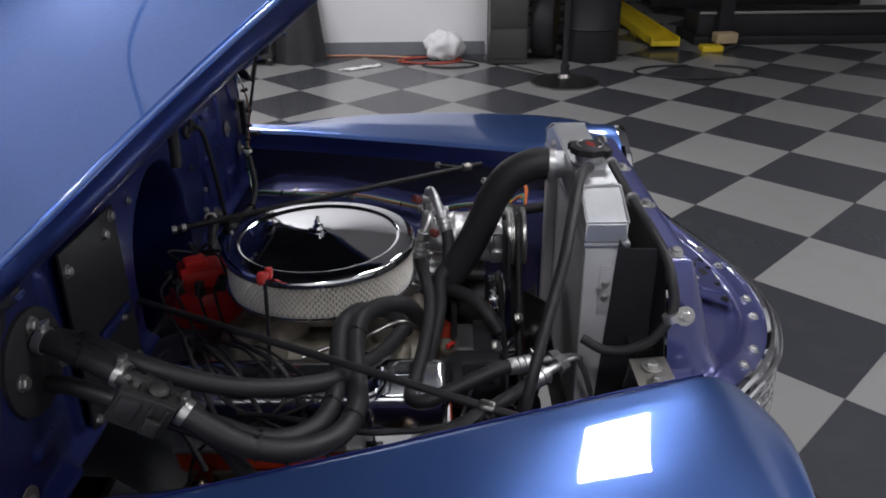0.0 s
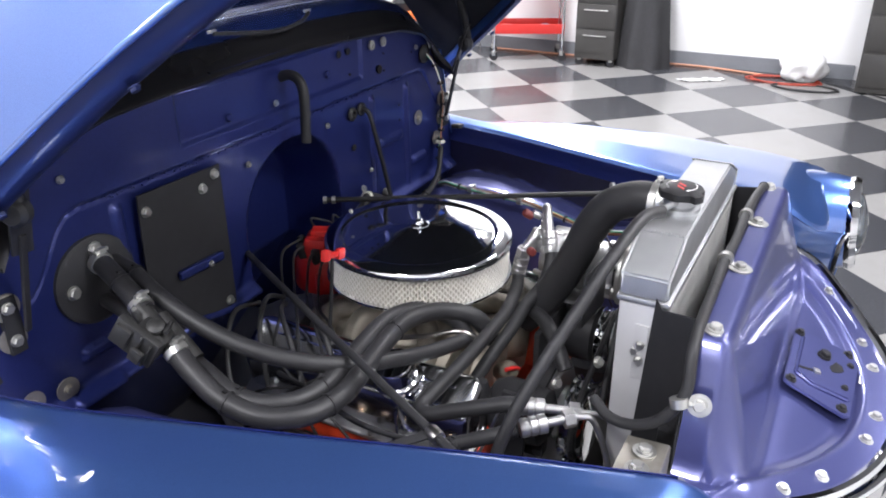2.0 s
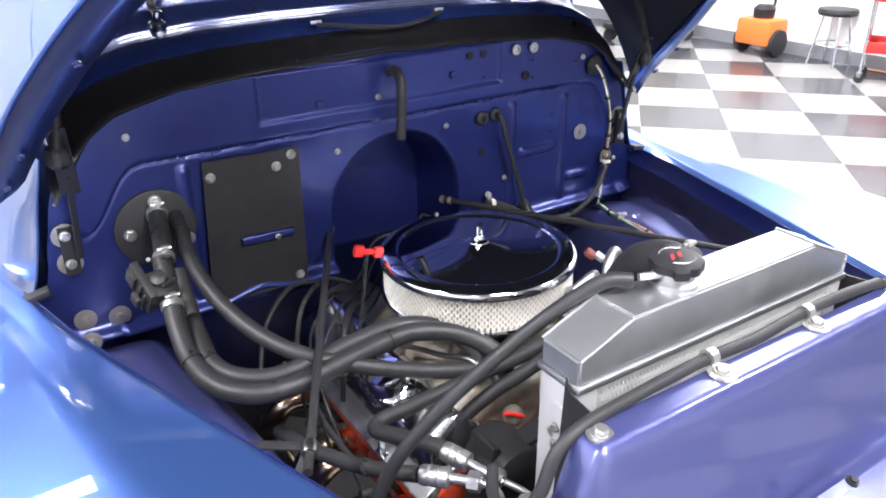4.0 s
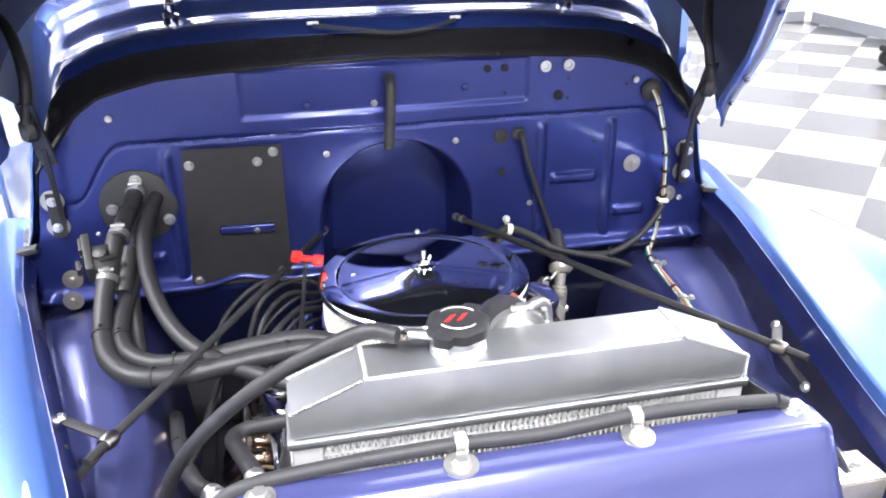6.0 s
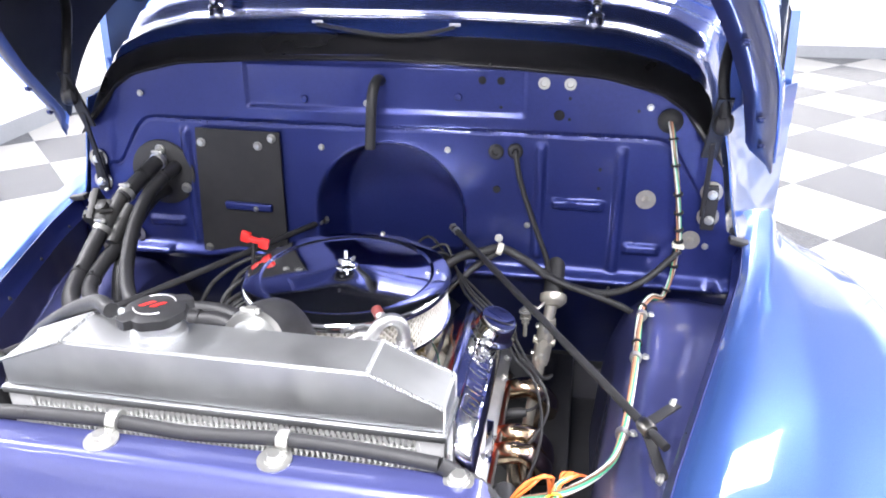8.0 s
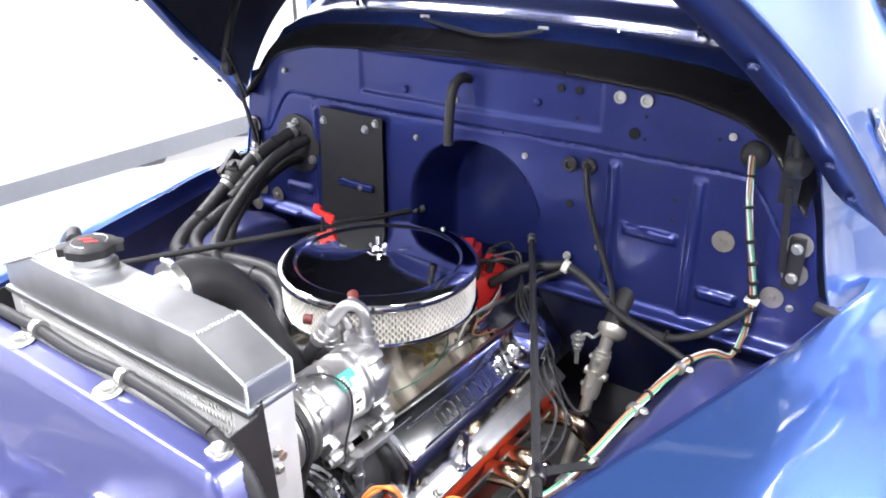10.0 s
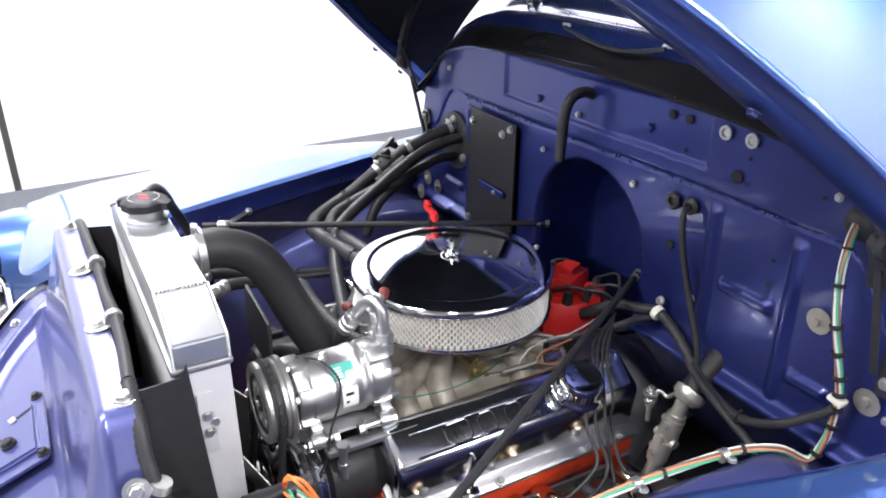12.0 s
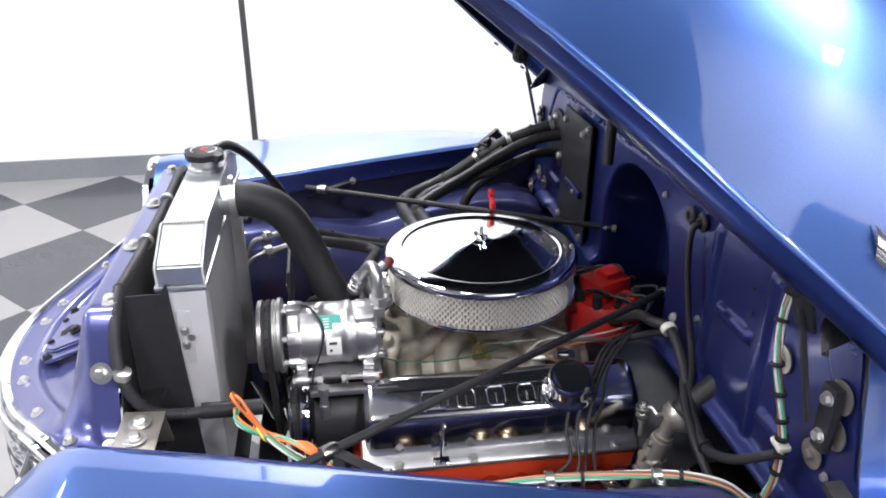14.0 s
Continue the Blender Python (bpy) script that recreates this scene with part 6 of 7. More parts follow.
cl = thing("loom_clip", (0.243, -0.004, 0.962), "white nylon clip on the firewall", "clip")
part("band", lathe(B(), [(0.0105, -0.006), (0.0135, -0.006), (0.0135, 0.006), (0.0105, 0.006)], (0.246, -0.013, 0.961), (1, 0.1, -0.3), 18), WHITEPLASTIC, cl)
bolt("screw", (0.243, -0.006, 0.982), (0, -1, 0.3), 0.007, cl)
hose([(0.272, 0.004, 1.171), (0.274, -0.012, 1.160), (0.286, -0.018, 1.110), (0.312, -0.018, 1.035), (0.342, -0.014, 0.955), (0.352, -0.016, 0.915)], 0.0055, "thin black cable from the firewall grommet", "cable", "control cables", RUBBER, name="cable")
hose([(0.150, 0.030, 0.868), (0.142, -0.03, 0.874), (0.140, -0.104, 0.884), (0.140, -0.176, 0.893)], 0.0042, "braided silver throttle cable", "cable", "control cables", ZINC, name="throttle_cable")
solo("throttle_cable_inner", rod(B(), (0.140, -0.176, 0.893), (0.141, -0.320, 0.893), 0.0014, 6), STEEL, "thin steel inner throttle cable", "cable")
for i, (m, pts) in enumerate(((W_WHITE, [(0.098, -0.012, 0.885), (0.12, -0.06, 0.888), (0.139, -0.12, 0.892), (0.140, -0.157, 0.895), (0.140, -0.204, 0.891), (0.142, -0.230, 0.874), (0.14, -0.236, 0.862), (0.12, -0.22, 0.85)]),
                              (W_PINK, [(0.11, -0.04, 0.872), (0.135, -0.10, 0.878), (0.146, -0.16, 0.880), (0.146, -0.185, 0.876), (0.15, -0.20, 0.862), (0.15, -0.16, 0.842), (0.155, -0.12, 0.838)]), (W_WHITE, [(0.02, -0.24, 0.885), (0.08, -0.20, 0.889), (0.125, -0.15, 0.888)]))):
    solo("ignition_wire", tube(B(), pts, 0.002, 7, 8), m, "thin pale ignition wire", "wire", "ignition wires")

# steering column joint
st = thing("steering_shaft", (0.345, -0.05, 0.80), "bare steel steering shaft with a universal joint", "steering shaft")
part("column", rod(B(), (0.366, 0.07, 0.965), (0.364, -0.036, 0.868), 0.021, 20), SATIN, st, "black steering column")
JOINT = mat("olive_zinc_plated_steel", (0.52, 0.50, 0.44), 0.34, 0.75, vary=0.18, noise_scale=50, bump=0.08, bump_scale=200)
AXS = Vector((-0.12, -0.24, -0.96)).normalized()
part("bearing", lathe(B(), [(0.020, 0), (0.028, 0.002), (0.028, 0.014), (0.024, 0.019), (0.016, 0.026)], (0.365, -0.030, 0.872), (0, -0.7, -0.7), 24), JOINT, st)
TOP = Vector((0.362, -0.044, 0.856))
part("shaft", rod(B(), TOP, TOP + AXS * 0.05, 0.0125, 16), JOINT, st)
bm = B()
for d0, d1, r in ((0.040, 0.078, 0.0185), (0.086, 0.124, 0.0185)):
    lathe(bm, [(0.0135, d0 - 0.004), (r, d0), (r, d1), (r * 0.8, d1 + 0.004)], TOP, AXS, 22)
side = AXS.cross(Vector((0, 1, 0))).normalized()
lathe(bm, [(0.009, -0.023), (0.010, 0), (0.009, 0.023)], TOP + AXS * 0.082, side, 14)
lathe(bm, [(0.009, -0.023), (0.010, 0), (0.009, 0.023)], TOP + AXS * 0.082, side.cross(AXS), 14)
joint = part("universal_joint", bm, JOINT, st)
for d in (0.052, 0.112):
    for k in (side, side.cross(AXS)):
        bolt("cap_bolt", TOP + AXS * d - k * 0.017, -k, 0.0065, joint)
for d in (0.036, 0.128):
    part("collar", lathe(B(), [(0.013, -0.006), (0.0165, -0.005), (0.0165, 0.005), (0.013, 0.006)], TOP + AXS * d, AXS, 20), JOINT, joint)
part("lower_shaft", rod(B(), TOP + AXS * 0.125, TOP + AXS * 0.34, 0.0115, 14), JOINT, st)
part("strap", tube(B(), [(0.352, -0.050, 0.868), (0.336, -0.056, 0.850), (0.324, -0.062, 0.856), (0.311, -0.070, 0.850)], 0.0035, 8, 5), ZINC, st, "thin bright strap")
bm = B()
for z0, r in ((0.820, 0.008), (0.832, 0.012), (0.836, 0.009), (0.846, 0.014), (0.852, 0.009)):
    lathe(bm, [(r, 0), (r, 0.005)], (0.311, -0.071, z0), (0, 0, 1), 12)
rod(bm, (0.311, -0.071, 0.79), (0.311, -0.071, 0.862), 0.0045, 10)
part("clamp_bolt", bm, ZINC, st, "zinc clamp bolt and washers")

# dipstick with a red handle, fuel line
dp = thing("dipstick", (-0.20, -0.26, 0.76), "dipstick with a red plastic loop handle", "dipstick")
part("tube", tube(B(), [(-0.22, -0.24, 0.72), (-0.225, -0.235, 0.85), (-0.21, -0.237, 0.96), (-0.198, -0.238, 1.045)], 0.0035, 10, 5), SATIN, dp)
bm = B()
box(bm, (-0.214, -0.236, 1.050), (0.020, 0.012, 0.022), (0, 15, 0), 0.005)
box(bm, (-0.196, -0.238, 1.045), (0.026, 0.010, 0.010), (0, 12, 0), 0.003)
box(bm, (-0.177, -0.240, 1.040), (0.020, 0.012, 0.021), (0, 12, 0), 0.005)
part("handle", bm, REDPLASTIC, dp, "red loop handle")
hose([(-0.105, -0.50, 0.875), (-0.12, -0.46, 0.905), (-0.14, -0.40, 0.89), (-0.15, -0.33, 0.87), (-0.17, -0.28, 0.86)], 0.005, "bright steel fuel line", "pipe", "fuel lines", STEEL, name="fuel_line")
for i, pts in enumerate(([(-0.18, -0.10, 0.90), (-0.24, -0.14, 0.925), (-0.29, -0.20, 0.90), (-0.31, -0.24, 0.82)], [(-0.16, -0.08, 0.90), (-0.22, -0.09, 0.93), (-0.29, -0.13, 0.91), (-0.33, -0.17, 0.82)],
                         [(-0.17, -0.16, 0.90), (-0.23, -0.21, 0.92), (-0.27, -0.27, 0.90), (-0.30, -0.31, 0.80)], [(-0.20, -0.05, 0.90), (-0.28, -0.06, 0.92), (-0.36, -0.11, 0.88), (-0.40, -0.16, 0.80)],
                         [(-0.33, -0.20, 0.86), (-0.36, -0.30, 0.87), (-0.38, -0.40, 0.86), (-0.39, -0.50, 0.87), (-0.40, -0.60, 0.90)])):
    hose(pts, 0.0048, "black rubber vacuum and wiring line", "line", "thin engine lines", HOSE, name="thin_line")

# ---------------------------------------------------------------- fittings on the firewall


pl = thing("blanking_plate", (-0.327, 0, 0.89), "flat black steel plate bolted over a firewall opening", "plate")
bm = B()
slab(bm, [(-0.410, 1.192), (-0.222, 1.190), (-0.226, 0.900), (-0.428, 0.898)], 0.004, Matrix(((1, 0, 0, 0), (0, 0, 1, -0.016), (0, 1, 0, 0), (0, 0, 0, 1))))
part("plate", bm, SATIN, pl, smooth=0)
bm = B()
along_y(bm, [(-0.358, 1.032), (-0.250, 1.030), (-0.250, 1.012), (-0.358, 1.014)], -0.027, -0.016, 0.004)
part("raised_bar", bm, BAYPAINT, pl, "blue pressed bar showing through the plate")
for x, z in ((-0.399, 1.161), (-0.271, 1.159), (-0.239, 1.177), (-0.413, 0.914), (-0.244, 0.919)):
    bolt("bolt", (x, -0.0165, z), (0, -1, 0), 0.0078, pl)
bolt("bolt", (-0.286, -0.027, 1.019), (0, -1, 0), 0.005, pl)

hd = thing("hose_grommet", (-0.503, 0, 1.01), "round black rubber plate where heater hoses enter the firewall", "grommet")
part("disc", lathe(B(), [(0.074, 0.0), (0.073, 0.010), (0.066, 0.013), (0.0, 0.013)], (-0.505, 0.004, 1.083), (0, -1, 0), 48), RUBBER, hd)
for x, z in ((-0.502, 1.137), (-0.553, 1.082), (-0.452, 1.052)):
    bolt("bolt", (x, -0.010, z), (0, -1, 0), 0.0095, hd)
part("stub", rod(B(), (-0.502, -0.006, 1.118), (-0.506, -0.04, 1.11), 0.014, 16), ALU, hd)
part("stub", rod(B(), (-0.470, -0.006, 1.100), (-0.473, -0.03, 1.097), 0.012, 16), ALU, hd)

for x, z, r in ((0.321, 1.309, 0.0115), (0.371, 1.309, 0.0115)):
    bm = lathe(B(), [(r, 0), (r, 0.004), (r * 0.62, 0.004), (r * 0.5, 0.001)], on_fw(x, z), (0, -1, 0), 24)
    part("eyelet", bm, ZINC, firewall, "bright metal eyelet")
for x, z, r in ((0.353, 1.247, 0.0105), (0.234, 1.086, 0.008), (0.2, 1.309, 0.008), (0.237, 1.309, 0.008), (0.238, 1.257, 0.0035), (0.373, 1.240, 0.003), (0.372, 1.281, 0.003), (0.503, 1.262, 0.003), (0.44, 1.14, 0.0035), (0.44, 1.10, 0.0035)):
    part("hole", lathe(B(), [(r, 0.0), (r * 0.98, 0.0012), (0, 0.0012)], on_fw(x, z, -0.0005), (0, -1, 0), 20), HOLE, firewall, "dark drilled hole")
for x, z in ((0.231, 1.167), (0.270, 1.170)):
    part("grommet", lathe(B(), [(0.0155, 0), (0.0155, 0.004), (0.012, 0.007), (0.007, 0.007), (0.006, 0.002), (0, 0.002)], on_fw(x, z), (0, -1, 0), 28), RUBBER, firewall, "black rubber grommet")
part("grommet", lathe(B(), [(0.0235, 0), (0.0235, 0.004), (0.018, 0.009), (0.010, 0.012), (0, 0.012)], on_fw(0.563, 1.246), (0, -1, 0), 32), RUBBER, firewall, "black rubber harness grommet")
for x, z in ((-0.529, 1.259), (0.132, 1.166), (0.524, 1.270), (-0.034, 1.256), (-0.135, 1.16), (0.30, 1.01), (0.66, 0.99)):
    bolt("bolt", on_fw(x, z), (0, -1, 0), 0.0055, firewall)
for x, z in ((-0.165, 1.260), (0.153, 1.275)):
    part("dimple", lathe(B(), [(0.008, 0), (0.006, 0.003), (0, 0.004)], on_fw(x, z), (0, -1, 0), 16), BAYPAINT, firewall)
for x, z in ((0.534, 1.083), (0.629, 1.002), (-0.655, 0.939), (-0.597, 0.929), (-0.657, 0.902)):
    part("washer", lathe(B(), [(0.0198, 0), (0.0198, 0.0018), (0.009, 0.0022)], on_fw(x, z), (0, -1, 0), 28), WASHER, firewall, "wide dull washer")
    bolt("bolt", on_fw(x, z, 0.002), (0, -1, 0), 0.0068, firewall, material=WASHER)
dr = thing("drain_tube", (-0.004, 0, 1.18), "bent black rubber drain tube on the firewall", "tube")
part("tube", tube(B(), [(-0.004, 0.012, 1.300), (-0.004, -0.018, 1.308), (-0.006, -0.044, 1.296), (-0.009, -0.053, 1.262), (-0.015, -0.053, 1.178)], 0.0105, 16, 7), RUBBER, dr)
# sealed rough weld along the long bead
random.seed(9)
bm = B()
for i in range(150):
    x = random.choice((-1, 1)) * random.uniform(0.02, 0.46)
    z = 1.207 + random.uniform(-0.005, 0.003)
    lathe(bm, [(0, -0.0015), (random.uniform(0.001, 0.0026), 0), (0, 0.0015)], on_fw(x, z, 0.0005), (1, 0, 0.2), 5, False)
tagged(part("seam_sealer", bm, BAYPAINT, firewall, "rough painted sealer along the seam"), kind="stuff")

# latch plate on the apron
lt = thing("hood_latch_plate", (0.03, -1.04, 0.90), "violet-blue hood latch plate with slots", "latch plate")
nrm = Vector((0, -0.30, 0.95)).normalized()
LM = Matrix(((0.985, 0.0, nrm.x, 0.035), (0.0, 0.95, nrm.y, -1.045), (0.0, 0.30, nrm.z, 0.918), (0, 0, 0, 1)))
bm = B()
slab(bm, [(-0.112, -0.046), (-0.104, -0.054), (0.062, -0.060), (0.090, -0.040), (0.082, 0.046), (0.074, 0.052), (-0.092, 0.052), (-0.100, 0.044)], 0.005, LM)
bmesh.ops.bevel(bm, geom=list(bm.edges), offset=0.0015, segments=2, affect="EDGES")
part("plate", bm, APRON, lt)
bm = B()
slab(bm, [(-0.070, -0.050), (0.048, -0.054), (0.066, -0.030), (0.060, 0.040), (-0.064, 0.040), (-0.078, 0.010)], 0.012, LM)
bmesh.ops.bevel(bm, geom=list(bm.edges), offset=0.004, segments=3, affect="EDGES")
part("raised_panel", bm, APRON, lt, "raised pressed panel")
for x, y in ((-0.095, -0.040), (0.070, 0.044), (0.074, -0.040), (-0.085, 0.042)):
    bolt("screw", LM @ Vector((x, y, 0.005)), nrm, 0.006, lt, washer=0.009, material=SATIN)
bolt("centre_bolt", LM @ Vector((0.019, 0.001, 0.012)), nrm, 0.009, lt, washer=0.011, material=SATIN)
bolt("screw", LM @ Vector((0.030, -0.043, 0.012)), nrm, 0.005, lt, material=SATIN)
bolt("screw", LM @ Vector((-0.045, -0.038, 0.012)), nrm, 0.005, lt, material=SATIN)
bm = B()
slab(bm, [(-0.016, -0.016), (-0.010, -0.026), (0.002, -0.034), (0.016, -0.030), (0.020, -0.020), (0.010, -0.016), (-0.004, -0.010)], 0.0008, LM @ pose(0, 0, 0.0118))
part("slot", bm, HOLE, lt, "dark keyhole opening", smooth=0)
bm = B()
slab(bm, [(-0.052, 0.036), (-0.046, 0.037), (-0.036, 0.012), (-0.042, 0.010)], 0.0008, LM @ pose(0, 0, 0.0118))
part("slot", bm, HOLE, lt, "dark slot", smooth=0)
part("slot_clip", box(B(), LM @ Vector((-0.038, 0.008, 0.0135)), (0.012, 0.010, 0.004), (17, 0, 20), 0.001), ZINC, lt, "small bright clip in the slot")
bm = B()
slab(bm, [(0.012, -0.082), (0.040, -0.082), (0.044, -0.064), (0.010, -0.063)], 0.0008, LM @ pose(0, 0, 0.002))
part("slot", bm, WHITEPLASTIC, lt, "pale opening beside the plate", smooth=0)
# bolts round the front rim of the apron
for x in (-0.40, -0.315, -0.245, -0.11, -0.04, 0.10, 0.17, 0.30, 0.40):
    y = min(front_edge(x), -0.945) + 0.022
    bolt("apron_bolt", (x, y, apron_z(x, y) + 0.002), (0, -0.15, 1), 0.0068, nose, washer=0.0105)
for x in (-0.37, 0.41):
    bolt("apron_bolt", (x, -0.905, apron_z(x, -0.905) + 0.001), (0, -0.1, 1), 0.010, nose, washer=0.017)
# mounting tabs beside the radiator
for s, x in ((-1, -0.396), (1, 0.428)):
    t = thing("radiator_mount", (x, -0.86, 0.90), "grey steel radiator mounting tab", "mount", "radiator mounts")
    part("tab", box(B(), (x, -0.858, 0.974), (0.092, 0.056, 0.004), (-4, 0, 0), 0.001), WASHER, t)
    part("riser", box(B(), (x, -0.885, 0.925), (0.092, 0.004, 0.10), (0, 0, 0), 0.001), WASHER, t)
    part("gusset", bar(B(), (x - s * 0.044, -0.858, 0.974), (x - s * 0.075, -0.858, 0.90), 0.05, 0.004), WASHER, t)
    for dx in (-0.018, 0.019):
        bolt("bolt", (x + dx, -0.859, 0.977), (0, 0, 1), 0.0085, t, washer=0.0155)

# chrome emblem on the hood's sides and wipers on the cowl
for s in (-1, 1):
    em = thing("hood_emblem", (s * 0.745, -0.06, 1.27), "slim chrome emblem on the hood's side", "emblem", "hood emblems")
    def emblem(u, v, k=s):
        q = lerp([0, 1], [0.158, 0.024], v) + (u - 0.5) * 0.014 * (1 - 0.8 * v)
        a = lerp([0, 0.3, 0.7, 1], [0.9825, 0.9845, 0.9835, 0.9820], v) - (u - 0.5) * (0.008 - 0.004 * v)
        p = hood_point(q, a if k > 0 else 1 - a)
        return p + Vector((k * (0.0035 + 0.003 * math.sin(math.pi * u)), -0.0005, 0))
    bm = surf(B(), emblem, 6, 24, 0.005 * s)
    part("bar", bm, CHROME, em)
    wp = thing("wiper", (s * 0.41, 0.15, 1.41), "slim windscreen wiper with chrome pivot and black arm on the cowl", "wiper", "wipers")
    part("pivot", lathe(B(), [(0.018, -0.01), (0.016, 0.012), (0.010, 0.016), (0.010, 0.034), (0.0, 0.036)], (s * 0.41, 0.15, 1.408), (0, -0.25, 1), 18), CHROME, wp, "chrome wiper pivot")
    part("arm", tube(B(), [(s * 0.41, 0.148, 1.438), (s * 0.405, 0.19, 1.452), (s * 0.36, 0.27, 1.482), (s * 0.26, 0.36, 1.512)], (0.009, 0.005), 8, 5), SATIN, wp)
    part("blade", box(B(), (s * 0.20, 0.385, 1.512), (0.36, 0.008, 0.014), (0, 0, -s * 12), 0.002), RUBBER, wp)
    bm = B()
    lathe(bm, [(0.008, 0), (0.007, 0.006), (0.004, 0.010), (0.0, 0.011)], (s * 0.270, 0.088, 1.396), (0, -0.3, 1), 14)
    rod(bm, (s * 0.272, 0.088, 1.406), (s * 0.232, 0.080, 1.397), 0.0024, 8, 0.0042)
    part("washer_nozzle", bm, CHROME, wp, "small chrome nozzle")
    cl = thing("hose_clip", (s * 0.15, 0.05, 1.41), "small bright clip on the cowl", "clip", "cowl clips")
    part("clip", box(B(), (s * 0.14, 0.040, 1.408), (0.022, 0.004, 0.006), (0, 0, 0), 0.001), ZINC, cl)
solo("washer_hose", tube(B(), [(-0.14, 0.036, 1.404), (-0.05, 0.020, 1.394), (0.02, 0.016, 1.388), (0.09, 0.020, 1.394), (0.14, 0.036, 1.404)], 0.004, 8, 6), RUBBER, "thin black washer hose sagging along the cowl seal", "hose")

# ---------------------------------------------------------------- workshop things along the walls


def caster(parent, x, y, r=0.04):
    bm = B()
    lathe(bm, [(r * 0.4, -0.012), (r, -0.012), (r, 0.012), (r * 0.4, 0.012)], (x, y, r), (1, 0.3, 0), 16)
    c = part("caster", bm, RUBBER, parent, "black caster wheel")
    part("fork", box(B(), (x, y, r * 1.8), (0.035, 0.04, r * 1.2), bevel=0.004), ZINC, c)


cart = thing("tool_cart", (6.38, 2.12, 0), "red two-tray tool cart with chrome posts on casters", "cart")
cm = pose(6.38, 2.12, 0, 0, 0, 26)
for z, nm in ((0.27, "tray"), (0.70, "tray")):
    bm = B()
    for c, s in (((0, 0, z), (0.40, 0.72, 0.01)), ((0.195, 0, z + 0.045), (0.01, 0.72, 0.09)), ((-0.195, 0, z + 0.045), (0.01, 0.72, 0.09)), ((0, 0.355, z + 0.045), (0.38, 0.01, 0.09)), ((0, -0.355, z + 0.045), (0.38, 0.01, 0.09))):
        box(bm, c, s, bevel=0.003)
    bm.transform(cm)
    part(nm, bm, REDCART, cart, "red steel tray")
for dx in (-0.19, 0.19):
    for dy in (-0.345, 0.345):
        p = cm @ Vector((dx, dy, 0.07))
        part("post", rod(B(), p, p + Vector((0, 0, 0.85)), 0.014, 10), CHROME, cart, "chrome post")
        caster(cart, p.x, p.y)
for i, (dx, dy, col) in enumerate(((0.02, -0.2, W_BLUE), (-0.05, 0.1, W_WHITE), (0.05, 0.2, W_RED))):
    p = cm @ Vector((dx, dy, 0.30))
    bm = rounded(p, (0.16, 0.13, 0.05), 0.02, (4, 5, 20 * i))
    solo("shop_rag", bm, (mat("pale_blue_cloth", (0.25, 0.45, 0.60), 0.9, vary=0.2, bump=0.4, bump_scale=90), CLOTHWHITE, REDPLASTIC)[i], "folded shop rag lying in the cart's lower tray", "rag", "rags in the cart")

cab = thing("drawer_cabinet", (6.42, 1.34, 0), "charcoal three-drawer steel cabinet on casters", "cabinet")
part("body", box(B(), (6.44, 1.34, 0.47), (0.46, 0.40, 0.80), bevel=0.008), CABGREY, cab)
for z in (0.24, 0.48, 0.72):
    d = part("drawer", box(B(), (6.206, 1.34, z), (0.016, 0.38, 0.22), bevel=0.004), CABGREY, cab)
    part("handle", tube(B(), [(6.20, 1.24, z + 0.06), (6.18, 1.24, z + 0.06), (6.18, 1.44, z + 0.06), (6.20, 1.44, z + 0.06)], 0.006, 8, 3), ZINC, d, "silver drawer handle")
for x in (6.25, 6.62):
    for y in (1.18, 1.50):
        caster(cab, x, y)
# cloth-covered stand beside it


def drape(u, v):
    a = 2 * math.pi * u
    r = 0.16 + 0.07 * (1 - v) + 0.018 * math.sin(7 * a) * (1 - v)
    return Vector((6.47 + r * math.cos(a) * (1 if v < 0.97 else 0.2), 0.92 + r * math.sin(a) * 1.1 * (1 if v < 0.97 else 0.2), 0.95 * v))


solo("draped_cover", surf(B(), drape, 48, 20, 0.004), CLOTHDARK, "charcoal cloth cover draped to the floor beside the cabinet", "cover")
st_ = thing("stool", (6.55, 2.95, 0), "low stool with a black padded seat and chrome legs", "stool")
part("seat", lathe(B(), [(0.0, 0.47), (0.17, 0.47), (0.185, 0.50), (0.175, 0.53), (0.0, 0.54)], (6.55, 2.95, 0), (0, 0, 1), 32), RUBBER, st_, "black padded seat")
for a in (45, 135, 225, 315):
    c, s = math.cos(radians(a)), math.sin(radians(a))
    part("leg", rod(B(), (6.55 + 0.12 * c, 2.95 + 0.12 * s, 0.47), (6.55 + 0.20 * c, 2.95 + 0.20 * s, 0), 0.012, 10), CHROME, st_, "chrome leg")
part("foot_ring", tube(B(), [(6.55 + 0.165 * math.cos(radians(20 * i)), 2.95 + 0.165 * math.sin(radians(20 * i)), 0.2) for i in range(19)], 0.008, 8, 2), CHROME, st_)
mach = thing("floor_machine", (6.42, 3.62, 0), "orange floor machine with black wheels by the wall", "machine")
part("body", box(B(), (6.42, 3.66, 0.24), (0.32, 0.40, 0.26), bevel=0.04), mat("orange_enamel", (0.70, 0.16, 0.03), 0.4, vary=0.1), mach)
part("motor", lathe(B(), [(0.0, 0.36), (0.10, 0.36), (0.11, 0.46), (0.07, 0.50), (0, 0.5)], (6.42, 3.66, 0), (0, 0, 1), 24), SATIN, mach, "black motor")
for y in (3.46, 3.86):
    part("wheel", lathe(B(), [(0.05, -0.03), (0.13, -0.03), (0.14, 0), (0.13, 0.03), (0.05, 0.03)], (6.42, y, 0.14), (0, 1, 0), 28), RUBBER, mach, "black wheel")
